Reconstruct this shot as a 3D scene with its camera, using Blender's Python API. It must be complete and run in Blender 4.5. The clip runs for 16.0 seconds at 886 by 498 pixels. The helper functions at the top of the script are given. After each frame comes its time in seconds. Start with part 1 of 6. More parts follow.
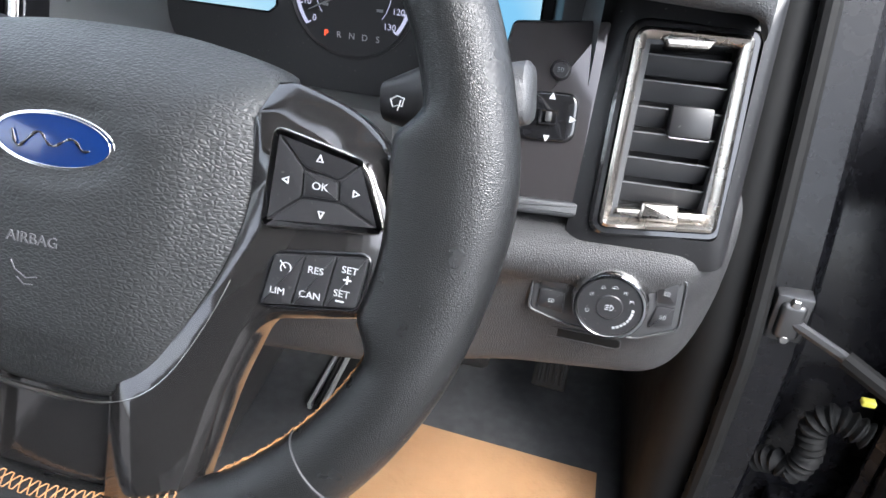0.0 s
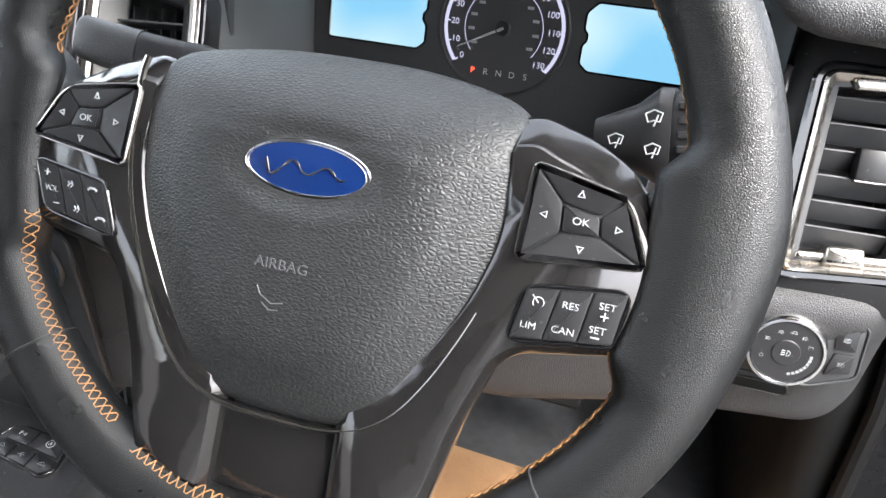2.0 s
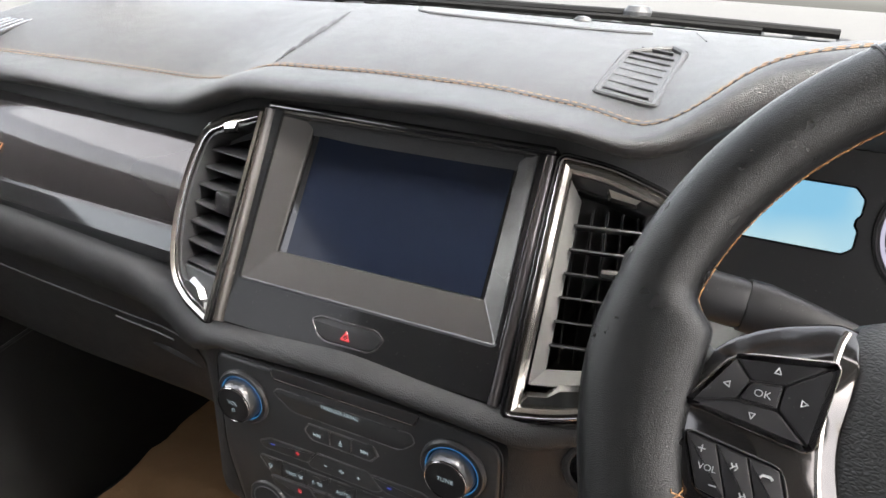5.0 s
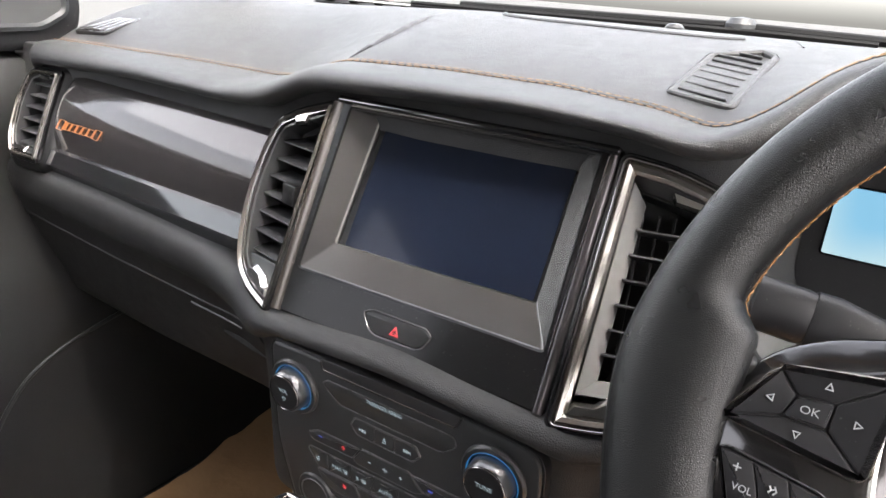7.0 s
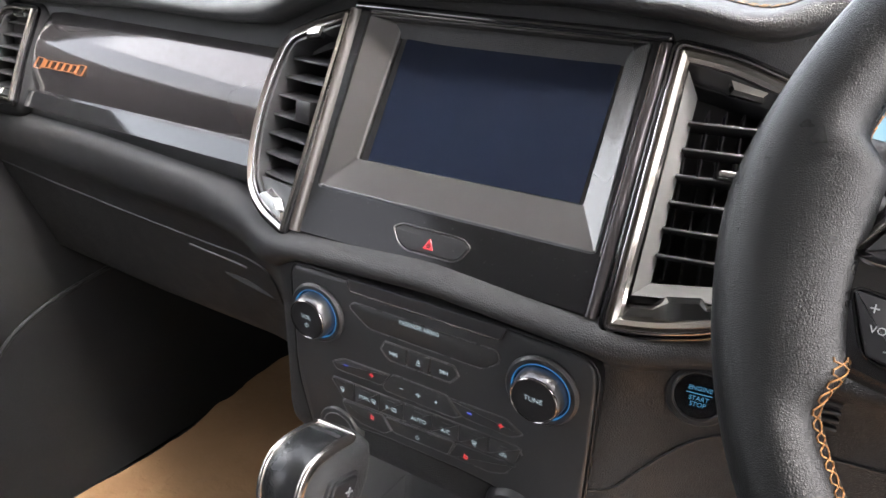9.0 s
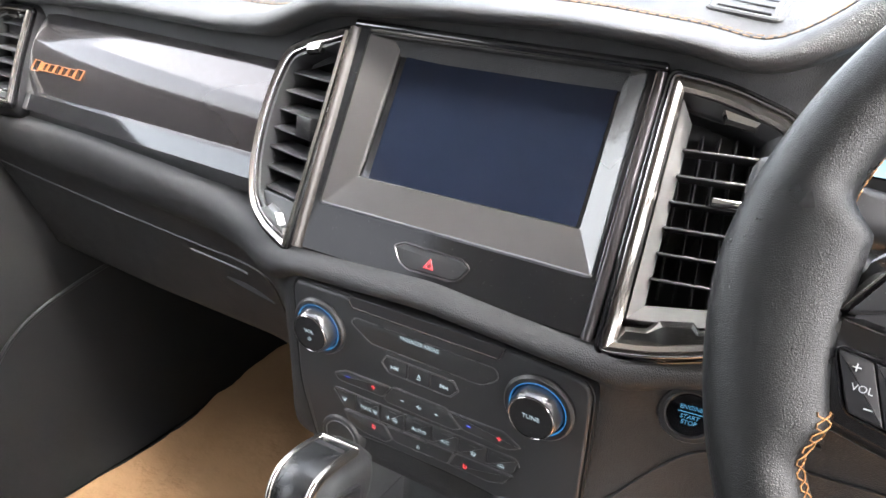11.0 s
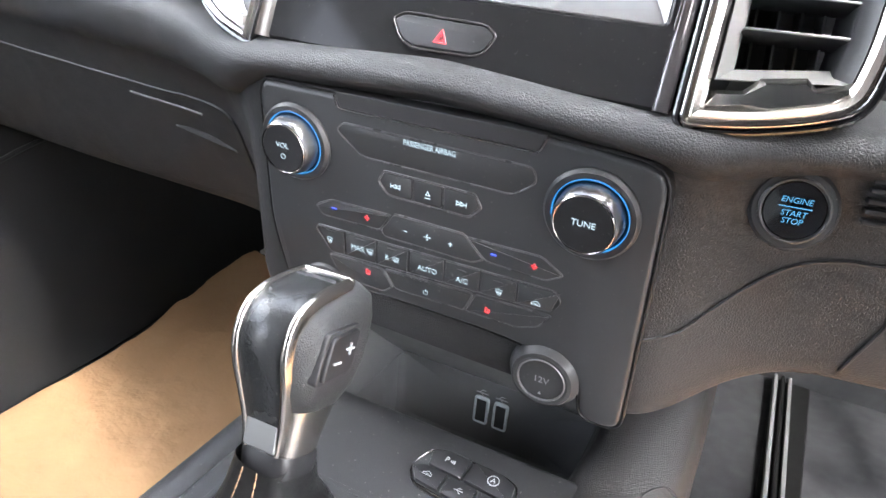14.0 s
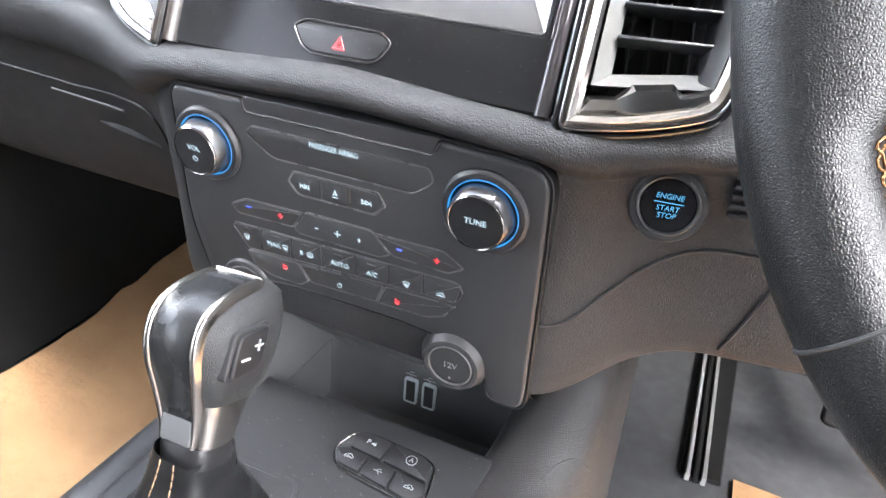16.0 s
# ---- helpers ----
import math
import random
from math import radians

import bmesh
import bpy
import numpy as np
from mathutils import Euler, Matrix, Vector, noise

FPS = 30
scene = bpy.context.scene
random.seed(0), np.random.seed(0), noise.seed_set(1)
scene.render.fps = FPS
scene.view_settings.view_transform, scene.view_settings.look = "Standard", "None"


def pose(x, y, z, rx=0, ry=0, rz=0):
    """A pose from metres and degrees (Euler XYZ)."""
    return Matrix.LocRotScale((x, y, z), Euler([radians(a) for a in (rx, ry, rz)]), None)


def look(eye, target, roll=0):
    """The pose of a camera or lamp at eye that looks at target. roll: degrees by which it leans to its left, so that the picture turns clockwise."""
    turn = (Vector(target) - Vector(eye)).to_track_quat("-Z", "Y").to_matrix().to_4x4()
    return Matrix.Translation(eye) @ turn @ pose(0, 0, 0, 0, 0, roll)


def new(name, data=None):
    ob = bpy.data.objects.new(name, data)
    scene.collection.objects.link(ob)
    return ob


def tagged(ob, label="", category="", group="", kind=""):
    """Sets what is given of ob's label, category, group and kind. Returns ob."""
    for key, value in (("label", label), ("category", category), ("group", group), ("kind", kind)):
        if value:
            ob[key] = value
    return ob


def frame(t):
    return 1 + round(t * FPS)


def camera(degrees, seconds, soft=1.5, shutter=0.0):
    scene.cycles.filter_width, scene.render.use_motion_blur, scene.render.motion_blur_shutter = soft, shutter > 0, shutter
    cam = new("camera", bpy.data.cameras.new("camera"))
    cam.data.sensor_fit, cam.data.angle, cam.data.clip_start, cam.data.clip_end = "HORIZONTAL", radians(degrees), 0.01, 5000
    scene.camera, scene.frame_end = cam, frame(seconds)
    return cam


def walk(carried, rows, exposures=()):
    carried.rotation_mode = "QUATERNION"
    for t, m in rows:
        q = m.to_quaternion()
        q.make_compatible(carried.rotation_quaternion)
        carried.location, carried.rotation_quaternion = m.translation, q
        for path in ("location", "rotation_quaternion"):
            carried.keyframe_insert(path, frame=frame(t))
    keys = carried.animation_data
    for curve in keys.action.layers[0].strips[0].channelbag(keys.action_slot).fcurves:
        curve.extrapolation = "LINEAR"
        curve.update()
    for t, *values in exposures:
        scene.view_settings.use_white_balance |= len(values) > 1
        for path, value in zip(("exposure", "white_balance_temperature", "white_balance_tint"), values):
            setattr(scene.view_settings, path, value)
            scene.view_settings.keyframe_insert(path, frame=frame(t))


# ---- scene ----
cam = camera(62.8, 16.0)
METRES = 0.8424
BASE = pose(0.5904, -0.3454, 0.7563, -31.824, -3.551, 14.682)
ROWS = [
    (0.0, 0.0, 0.0, 0.0, 0.0, 0.0, -0.0),
    (0.5, -0.0212, -0.0115, 0.0048, 0.82, 0.88, -0.52),
    (1.0, -0.0541, -0.0048, 0.0003, 1.49, 1.56, -1.09),
    (1.5, -0.0753, -0.0025, 0.003, 2.09, 2.29, -1.49),
    (2.0, -0.1024, -0.0002, -0.0019, 2.55, 2.8, -1.8),
    (2.5, -0.1359, 0.0003, -0.0084, 2.88, 3.1, -1.99),
    (3.0, -0.1633, -0.0171, -0.001, 2.87, 3.95, -1.98),
    (3.5, -0.1868, -0.0088, 0.0381, 2.47, 5.55, -1.68),
    (4.0, -0.2794, 0.009, 0.0523, 3.24, 7.9, -2.16),
    (4.5, -0.3652, -0.0019, 0.0607, 5.82, 10.19, -3.92),
    (5.0, -0.4098, 0.0055, 0.0652, 8.82, 11.45, -5.94),
    (5.2, -0.4101, 0.0154, 0.0567, 11.4, 12.1, -7.6),
    (7.3, -0.3743, 0.0325, 0.0562, 15.8, 11.95, -10.83),
    (7.5, -0.3765, 0.0328, 0.0578, 15.18, 11.88, -10.44),
    (8.0, -0.3993, 0.028, 0.0383, 13.98, 11.86, -9.54),
    (8.5, -0.4231, 0.0326, 0.008, 13.04, 11.8, -8.97),
    (8.7, -0.4319, 0.0662, -0.0074, 13.3, 11.6, -9.0),
    (10.8, -0.4371, 0.0451, 0.0241, 12.95, 8.75, -8.8),
    (11.0, -0.4398, 0.0428, 0.0275, 12.83, 9.1, -8.78),
    (11.5, -0.433, 0.0272, 0.0312, 12.14, 10.18, -8.4),
    (12.0, -0.4274, 0.0398, 0.0283, 11.17, 11.03, -7.66),
    (12.5, -0.4534, 0.0969, 0.0036, 10.6, 11.28, -7.22),
    (13.0, -0.4987, 0.1441, -0.0161, 10.48, 10.01, -7.02),
    (13.5, -0.496, 0.1853, -0.0473, 10.04, 7.59, -7.17),
    (14.0, -0.4941, 0.1892, -0.0653, 10.22, 5.45, -7.22),
    (14.5, -0.498, 0.1821, -0.0614, 10.18, 4.22, -7.23),
    (15.0, -0.4782, 0.1796, -0.048, 9.98, 3.49, -7.17),
    (15.5, -0.4641, 0.1736, -0.0465, 9.28, 3.34, -6.69),
    (16.0, -0.4525, 0.1693, -0.0463, 7.54, 3.45, -5.57),
]
EXPOSURES = [(0.0, 3.04, 6050, 10), (1.5, 3.14, 6300, 10), (3.5, 3.17, 6600, 10), (5.0, 2.95, 6850, 12), (8.5, 3.17, 6750, 14), (11.0, 3.76, 6650, 12), (12.3, 3.49, 6600, 12), (13.8, 4.45, 6350, 12), (16.0, 4.53, 6300, 12)]
walk(cam, [(t, BASE @ pose(METRES * x, METRES * y, METRES * z, 90 + pitch, roll, yaw)) for t, x, y, z, yaw, pitch, roll in ROWS], EXPOSURES)

# ---- light ----
world = bpy.data.worlds.new("sky")
scene.world = world
world.use_nodes = True
wn, wl = world.node_tree.nodes, world.node_tree.links
sky_tex = wn.new("ShaderNodeTexSky")
sky_tex.sky_type = "NISHITA"
sky_tex.sun_disc = False
sky_tex.sun_elevation, sky_tex.sun_rotation = radians(54), radians(122)
sky_tex.dust_density, sky_tex.air_density = 4.0, 1.0
soft_sky = wn.new("ShaderNodeHueSaturation")
soft_sky.inputs["Saturation"].default_value = 0.35
wl.new(sky_tex.outputs[0], soft_sky.inputs["Color"])
wl.new(soft_sky.outputs[0], wn["Background"].inputs[0])
wn["Background"].inputs[1].default_value = 0.15
sun = new("sun", bpy.data.lights.new("sun", "SUN"))
sun.data.energy, sun.data.angle, sun.data.color = 1.0, radians(26), (1.0, 0.96, 0.9)
sun.matrix_basis = look((3.2, -1.8, 5.0), (0.3, 0.0, 0.4))

# added area lamp inside the passenger's window, aimed down to brighten that footwell
fill_light = bpy.data.lights.new("footwell_fill", "AREA")
fill_light.shape, fill_light.size, fill_light.size_y, fill_light.energy, fill_light.color = "RECTANGLE", 0.50, 0.40, 0.29, (0.97, 0.98, 1.0)
lamp = new("footwell_fill", fill_light)
lamp.matrix_basis = look((-0.715, -0.12, 0.90), (-0.50, 0.06, 0.0))


# ---- materials ----
def mat(name, base, rough=0.5, metal=0.0, vary=0.12, grain=0.0, grain_size=600.0, style="noise", wear=0.0, coat=0.0, sheen=0.0, spec=0.5, relief=0.0005, dust=0.0, stretch=None):
    """A surface with uneven colour and gloss, specks of dust and fine relief: style 'leather' has pebbled cells, 'noise' a fine tooth."""
    m = bpy.data.materials.new(name)
    m.use_nodes = True
    n, l = m.node_tree.nodes, m.node_tree.links
    b = n["Principled BSDF"]
    b.inputs["Metallic"].default_value = metal
    b.inputs["Coat Weight"].default_value = coat
    b.inputs["Coat Roughness"].default_value = 0.05
    b.inputs["Sheen Weight"].default_value = sheen
    b.inputs["Specular IOR Level"].default_value = spec
    co = n.new("ShaderNodeTexCoord")
    big = n.new("ShaderNodeTexNoise")
    big.inputs["Scale"].default_value, big.inputs["Detail"].default_value = 14.0, 6.0
    l.new(co.outputs["Object"], big.inputs["Vector"])
    ramp = n.new("ShaderNodeMix")
    ramp.data_type = "RGBA"
    ramp.inputs["A"].default_value = (*[c * (1 - vary) for c in base], 1)
    ramp.inputs["B"].default_value = (*[min(1, c * (1 + vary)) for c in base], 1)
    l.new(big.outputs["Fac"], ramp.inputs["Factor"])
    colour = ramp.outputs["Result"]
    if dust:
        lint = n.new("ShaderNodeTexNoise")
        lint.inputs["Scale"].default_value, lint.inputs["Detail"].default_value = 430.0, 2.0
        l.new(co.outputs["Object"], lint.inputs["Vector"])
        cut = n.new("ShaderNodeMapRange")
        cut.inputs["From Min"].default_value, cut.inputs["From Max"].default_value = 0.69, 0.76
        cut.inputs["To Max"].default_value = dust
        l.new(lint.outputs["Fac"], cut.inputs["Value"])
        specks = n.new("ShaderNodeMix")
        specks.data_type = "RGBA"
        specks.inputs["B"].default_value = (0.26, 0.25, 0.235, 1)
        l.new(cut.outputs["Result"], specks.inputs["Factor"])
        l.new(colour, specks.inputs["A"])
        colour = specks.outputs["Result"]
    l.new(colour, b.inputs["Base Color"])
    rr = n.new("ShaderNodeMapRange")
    rr.inputs["From Min"].default_value, rr.inputs["From Max"].default_value = 0.3, 0.7
    rr.inputs["To Min"].default_value, rr.inputs["To Max"].default_value = rough * (1 - 0.5 * vary - wear), rough * (1 + 0.5 * vary)
    small = n.new("ShaderNodeTexNoise")
    small.inputs["Scale"].default_value, small.inputs["Detail"].default_value = 55.0, 8.0
    l.new(co.outputs["Object"], small.inputs["Vector"])
    l.new(small.outputs["Fac"], rr.inputs["Value"])
    l.new(rr.outputs["Result"], b.inputs["Roughness"])
    if grain:
        if style == "leather":
            warp = n.new("ShaderNodeTexNoise")
            warp.inputs["Scale"].default_value = grain_size * 0.6
            l.new(co.outputs["Object"], warp.inputs["Vector"])
            mixv = n.new("ShaderNodeMix")
            mixv.data_type = "VECTOR"
            mixv.inputs["Factor"].default_value = 0.0022 * 300 / grain_size
            if stretch:
                lay = n.new("ShaderNodeMapping")
                lay.inputs["Scale"].default_value = stretch
                l.new(co.outputs["Object"], lay.inputs["Vector"])
            l.new(lay.outputs["Vector"] if stretch else co.outputs["Object"], mixv.inputs["A"])
            l.new(warp.outputs["Color"], mixv.inputs["B"])
            tex = n.new("ShaderNodeTexVoronoi")
            tex.feature = "DISTANCE_TO_EDGE"
            tex.inputs["Scale"].default_value = grain_size
            l.new(mixv.outputs["Result"], tex.inputs["Vector"])
            round_off = n.new("ShaderNodeMapRange")
            round_off.interpolation_type = "SMOOTHSTEP"
            round_off.inputs["From Max"].default_value = 0.32
            l.new(tex.outputs["Distance"], round_off.inputs["Value"])
            out = round_off.outputs["Result"]
        else:
            tex = n.new("ShaderNodeTexNoise")
            tex.inputs["Scale"].default_value, tex.inputs["Detail"].default_value = grain_size, 3.0
            l.new(co.outputs["Object"], tex.inputs["Vector"])
            out = tex.outputs["Fac"]
        bump = n.new("ShaderNodeBump")
        bump.inputs["Strength"].default_value = grain
        bump.inputs["Distance"].default_value = relief
        l.new(out, bump.inputs["Height"])
        l.new(bump.outputs["Normal"], b.inputs["Normal"])
    return m


def glow(name, color, strength, edge=None):
    """A lit display or lamp; edge: a second colour towards one side."""
    m = bpy.data.materials.new(name)
    m.use_nodes = True
    n, l = m.node_tree.nodes, m.node_tree.links
    b = n["Principled BSDF"]
    b.inputs["Base Color"].default_value = (0.02, 0.02, 0.02, 1)
    b.inputs["Roughness"].default_value = 0.3
    b.inputs["Emission Strength"].default_value = strength * 0.095
    b.inputs["Emission Color"].default_value = (*color, 1)
    if edge:
        co = n.new("ShaderNodeTexCoord")
        cloud = n.new("ShaderNodeTexNoise")
        cloud.inputs["Scale"].default_value, cloud.inputs["Detail"].default_value = 11.0, 0.5
        mix = n.new("ShaderNodeMix")
        mix.data_type = "RGBA"
        mix.inputs["A"].default_value, mix.inputs["B"].default_value = (*color, 1), (*edge, 1)
        sep = n.new("ShaderNodeMapRange")
        sep.inputs["From Min"].default_value, sep.inputs["From Max"].default_value = 0.42, 0.62
        l.new(co.outputs["Object"], cloud.inputs["Vector"])
        l.new(cloud.outputs["Fac"], sep.inputs["Value"])
        l.new(sep.outputs["Result"], mix.inputs["Factor"])
        l.new(mix.outputs["Result"], b.inputs["Emission Color"])
    return m


LEATHER = mat("rim_leather", (0.010, 0.0103, 0.0107), 0.32, grain=0.27, grain_size=1150, style="leather", vary=0.16, wear=0.10, spec=0.42)
COVER = mat("airbag_grain", (0.021, 0.0221, 0.0228), 0.45, grain=0.36, grain_size=430, style="leather", vary=0.12, spec=0.55, relief=0.0007, stretch=(0.8, 1.5, 1.0))
PAD = mat("dash_pad_leather", (0.031, 0.032, 0.034), 0.45, grain=0.55, grain_size=700, style="leather", vary=0.15)
SOFT = mat("grained_plastic", (0.029, 0.029, 0.030), 0.50, grain=0.5, grain_size=650, style="leather", vary=0.15, spec=0.35)
PLASTIC = mat("black_plastic", (0.032, 0.033, 0.035), 0.42, grain=0.5, grain_size=1200, vary=0.15, dust=0.5)
PANEL = mat("satin_black_panel", (0.034, 0.035, 0.037), 0.40, grain=0.1, grain_size=2500, vary=0.1, dust=0.22)
BUTTON = mat("button_black", (0.018, 0.018, 0.0195), 0.38, vary=0.1, dust=0.2, spec=0.32)
GLOSS = mat("gloss_charcoal", (0.055, 0.051, 0.053), 0.10, metal=0.55, vary=0.1, coat=0.1)
SPOKE = mat("moulded_gloss_charcoal", (0.060, 0.057, 0.057), 0.12, metal=0.8, vary=0.08, coat=0.4, grain=0.9, grain_size=16, relief=0.0025, dust=0.12)
BEZEL = mat("gloss_metallic_grey", (0.10, 0.097, 0.097), 0.22, metal=0.6, vary=0.02, coat=0.4)
DULL = mat("dull_black", (0.012, 0.012, 0.013), 0.38, vary=0.15, spec=0.35, dust=0.3)
BOLSTER = mat("bolster_vinyl", (0.032, 0.031, 0.031), 0.34, grain=0.5, grain_size=720, style="leather", vary=0.1)
GRIP = mat("lever_leather", (0.028, 0.029, 0.030), 0.42, grain=0.5, grain_size=800, style="leather", vary=0.06, dust=0.35)
FASCIA = mat("scuffed_gloss_black", (0.009, 0.009, 0.0095), 0.13, vary=0.25, wear=0.2, spec=0.18, dust=0.08)
PIANO = mat("piano_black", (0.008, 0.008, 0.009), 0.09, vary=0.1, coat=0.5)
CHROME = mat("satin_chrome", (0.60, 0.565, 0.525), 0.22, metal=1.0, vary=0.04, grain=0.05, grain_size=900)
# CHROME again, darkened to stand for dim reflections on the driver's end vent
DIMCHROME = mat("dim_satin_chrome", (0.43, 0.40, 0.365), 0.27, metal=1.0, vary=0.10, grain=0.05, grain_size=900)
POLISHED = mat("cut_polished_metal", (0.72, 0.71, 0.69), 0.14, metal=1.0, vary=0.03)
POST = mat("dark_bronze_gloss", (0.040, 0.035, 0.031), 0.26, metal=0.2, vary=0.15, grain=0.05, grain_size=300)
BRIGHT = mat("polished_chrome", (0.75, 0.74, 0.73), 0.08, metal=1.0, vary=0.05)
SMOKE = mat("dark_chrome", (0.32, 0.30, 0.30), 0.16, metal=1.0, vary=0.03)
# the blue in this base colour stands for sky reflected in the screen
GLASSY = mat("sky_tinted_screen", (0.007, 0.010, 0.019), 0.10, vary=0.1, spec=0.2)
DARK = mat("vent_black", (0.026, 0.026, 0.028), 0.5, vary=0.1)
SATIN = mat("satin_grey", (0.15, 0.15, 0.155), 0.36, metal=0.4, grain=0.15, grain_size=1500)
VANE = mat("vent_vane", (0.03, 0.031, 0.033), 0.38, grain=0.15, grain_size=1500)
THREAD = mat("orange_thread", (0.31, 0.19, 0.105), 0.6, grain=0.5, grain_size=2500, vary=0.3)
LACE = mat("orange_lacing", (0.36, 0.18, 0.07), 0.6, grain=0.5, grain_size=2500, vary=0.3)
ORANGE = mat("orange_print", (0.42, 0.16, 0.06), 0.4)
BLUE = mat("badge_blue", (0.006, 0.024, 0.115), 0.18, coat=0.6, vary=0.06)
PAPER = mat("kraft_paper", (0.45, 0.27, 0.137), 0.75, grain=0.8, relief=0.006, grain_size=34, vary=0.14)
CARPET = mat("footwell_carpet", (0.030, 0.031, 0.033), 0.9, grain=1.0, grain_size=900, vary=0.3)
RUBBER = mat("seal_rubber", (0.008, 0.008, 0.008), 0.6, grain=0.3, grain_size=800, spec=0.12)
BODY = mat("black_car_paint", (0.005, 0.005, 0.006), 0.3, vary=0.2, wear=0.2, spec=0.2)
STEEL = mat("worn_steel", (0.30, 0.30, 0.30), 0.34, metal=1.0, vary=0.25)
PORT = mat("port_edge_pale", (0.55, 0.62, 0.64), 0.4)
WHITE = mat("white_print", (0.40, 0.41, 0.42), 0.5)
GREY = mat("grey_print", (0.26, 0.27, 0.28), 0.5)
HEAD = mat("roof_lining", (0.60, 0.60, 0.58), 0.9, grain=0.4, grain_size=900)
ICON = glow("icon_light", (0.55, 0.72, 0.8), 0.7)
RED = glow("red_light", (1.0, 0.05, 0.06), 0.75)
BLUELIT = glow("blue_ring_light", (0.03, 0.28, 0.72), 0.75)
BLUEDASH = glow("blue_mark_light", (0.07, 0.12, 0.9), 0.9)
STARTLIT = glow("start_light", (0.12, 0.5, 0.85), 0.5)
HAZARD = glow("hazard_light", (1.0, 0.03, 0.05), 1.5)
DISPLAY = glow("display_backlight", (0.58, 0.82, 0.88), 1.3, edge=(0.25, 0.60, 0.86))
DIALLIT = glow("dial_light", (0.55, 0.55, 0.72), 1.5)
PARKLIT = glow("park_light", (1.0, 0.09, 0.03), 3.5)
DOORSKIN = mat("door_moulding_black", (0.013, 0.013, 0.0135), 0.5, grain=0.5, grain_size=650, style="leather", vary=0.15, spec=0.3)
KNOBSIDE = mat("knob_side_grey", (0.16, 0.16, 0.165), 0.30, metal=0.85, vary=0.05)
RIMGREY = mat("grille_rim_grey", (0.085, 0.085, 0.088), 0.4)
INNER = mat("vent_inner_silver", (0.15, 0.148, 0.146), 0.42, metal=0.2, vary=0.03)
TRIM = mat("cover_line_metal", (0.42, 0.40, 0.37), 0.2, metal=1.0)
GROUND = mat("worn_tarmac_yard", (0.065, 0.063, 0.06), 0.85, grain=0.5, grain_size=30, vary=0.2)
GLASS = bpy.data.materials.new("window_glass")
GLASS.use_nodes = True
gb = GLASS.node_tree.nodes["Principled BSDF"]
gb.inputs["Transmission Weight"].default_value, gb.inputs["Roughness"].default_value = 1.0, 0.0
gb.inputs["IOR"].default_value, gb.inputs["Base Color"].default_value = 1.02, (0.95, 0.98, 0.97, 1)


# ---- shapes ----
def frame_at(o, tilt=0.0, yaw=0.0):
    """A local frame: x to the right, y up (leaning forward by tilt), z towards the seats."""
    a, b = radians(tilt), radians(yaw)
    u, f = Vector((math.cos(b), math.sin(b), 0)), Vector((-math.sin(b), math.cos(b), 0))
    v = f * math.sin(a) + Vector((0, 0, math.cos(a)))
    m = Matrix((u, v, u.cross(v))).transposed().to_4x4()
    m.translation = o
    return m


def thing(name, m, label, category, group="", kind=""):
    ob = new(name)
    ob.matrix_basis = m
    ob.empty_display_size = 0.02
    return tagged(ob, label, category, group, kind)


def part(name, bm, material, parent=None, label="", m=None, sharp=32, kind=""):
    me = bpy.data.meshes.new(name)
    bmesh.ops.recalc_face_normals(bm, faces=bm.faces)
    bm.to_mesh(me)
    bm.free()
    me.polygons.foreach_set("use_smooth", [True] * len(me.polygons))
    me.set_sharp_from_angle(angle=radians(sharp))
    me.materials.append(material)
    ob = new(name, me)
    ob.parent = parent
    if m is not None:
        ob.matrix_basis = m
    return tagged(ob, label, kind=kind)


def fillet(pts, r, seg=5):
    """The polygon with its corners rounded; r: one radius or one for each corner."""
    out, k = [], len(pts)
    rs = r if isinstance(r, (list, tuple)) else [r] * k
    for i in range(k):
        p, a, b = Vector(pts[i]), Vector(pts[i - 1]), Vector(pts[(i + 1) % k])
        da, db = (a - p), (b - p)
        cut = min(rs[i], 0.45 * da.length, 0.45 * db.length)
        p0, p1 = p + da.normalized() * cut, p + db.normalized() * cut
        for s in range(seg + 1):
            t = s / seg
            out.append(tuple(p0 * (1 - t) ** 2 + p * 2 * t * (1 - t) + p1 * t * t))
    return out


def inset(pts, d):
    """The polygon moved inwards by d all round (outwards where d is negative)."""
    k, out = len(pts), []
    area = sum(pts[i][0] * pts[(i + 1) % k][1] - pts[(i + 1) % k][0] * pts[i][1] for i in range(k))
    s = 1 if area > 0 else -1
    for i in range(k):
        p, a, b = Vector(pts[i]), Vector(pts[i - 1]), Vector(pts[(i + 1) % k])
        e0, e1 = (p - a), (b - p)
        if e0.length < 1e-9 or e1.length < 1e-9:
            out.append(tuple(p))
            continue
        n0, n1 = Vector((-e0.y, e0.x)).normalized() * s, Vector((-e1.y, e1.x)).normalized() * s
        m = n0 + n1
        m = m / max(0.35, m.length_squared / 2) if m.length > 1e-6 else n0
        out.append(tuple(p + m * d))
    return out


def loops(rings, closed=True, cap0=True, cap1=True, bm=None):
    """A skin over rings of 3D points, each with as many points as the others."""
    bm = bm or bmesh.new()
    vs = [[bm.verts.new(p) for p in ring] for ring in rings]
    k = len(vs[0])
    for a, b in zip(vs, vs[1:]):
        for i in range(k if closed else k - 1):
            j = (i + 1) % k
            bm.faces.new((a[i], a[j], b[j], b[i]))
    if cap0 and closed:
        bm.faces.new(vs[0][::-1])
    if cap1 and closed:
        bm.faces.new(vs[-1])
    return bm


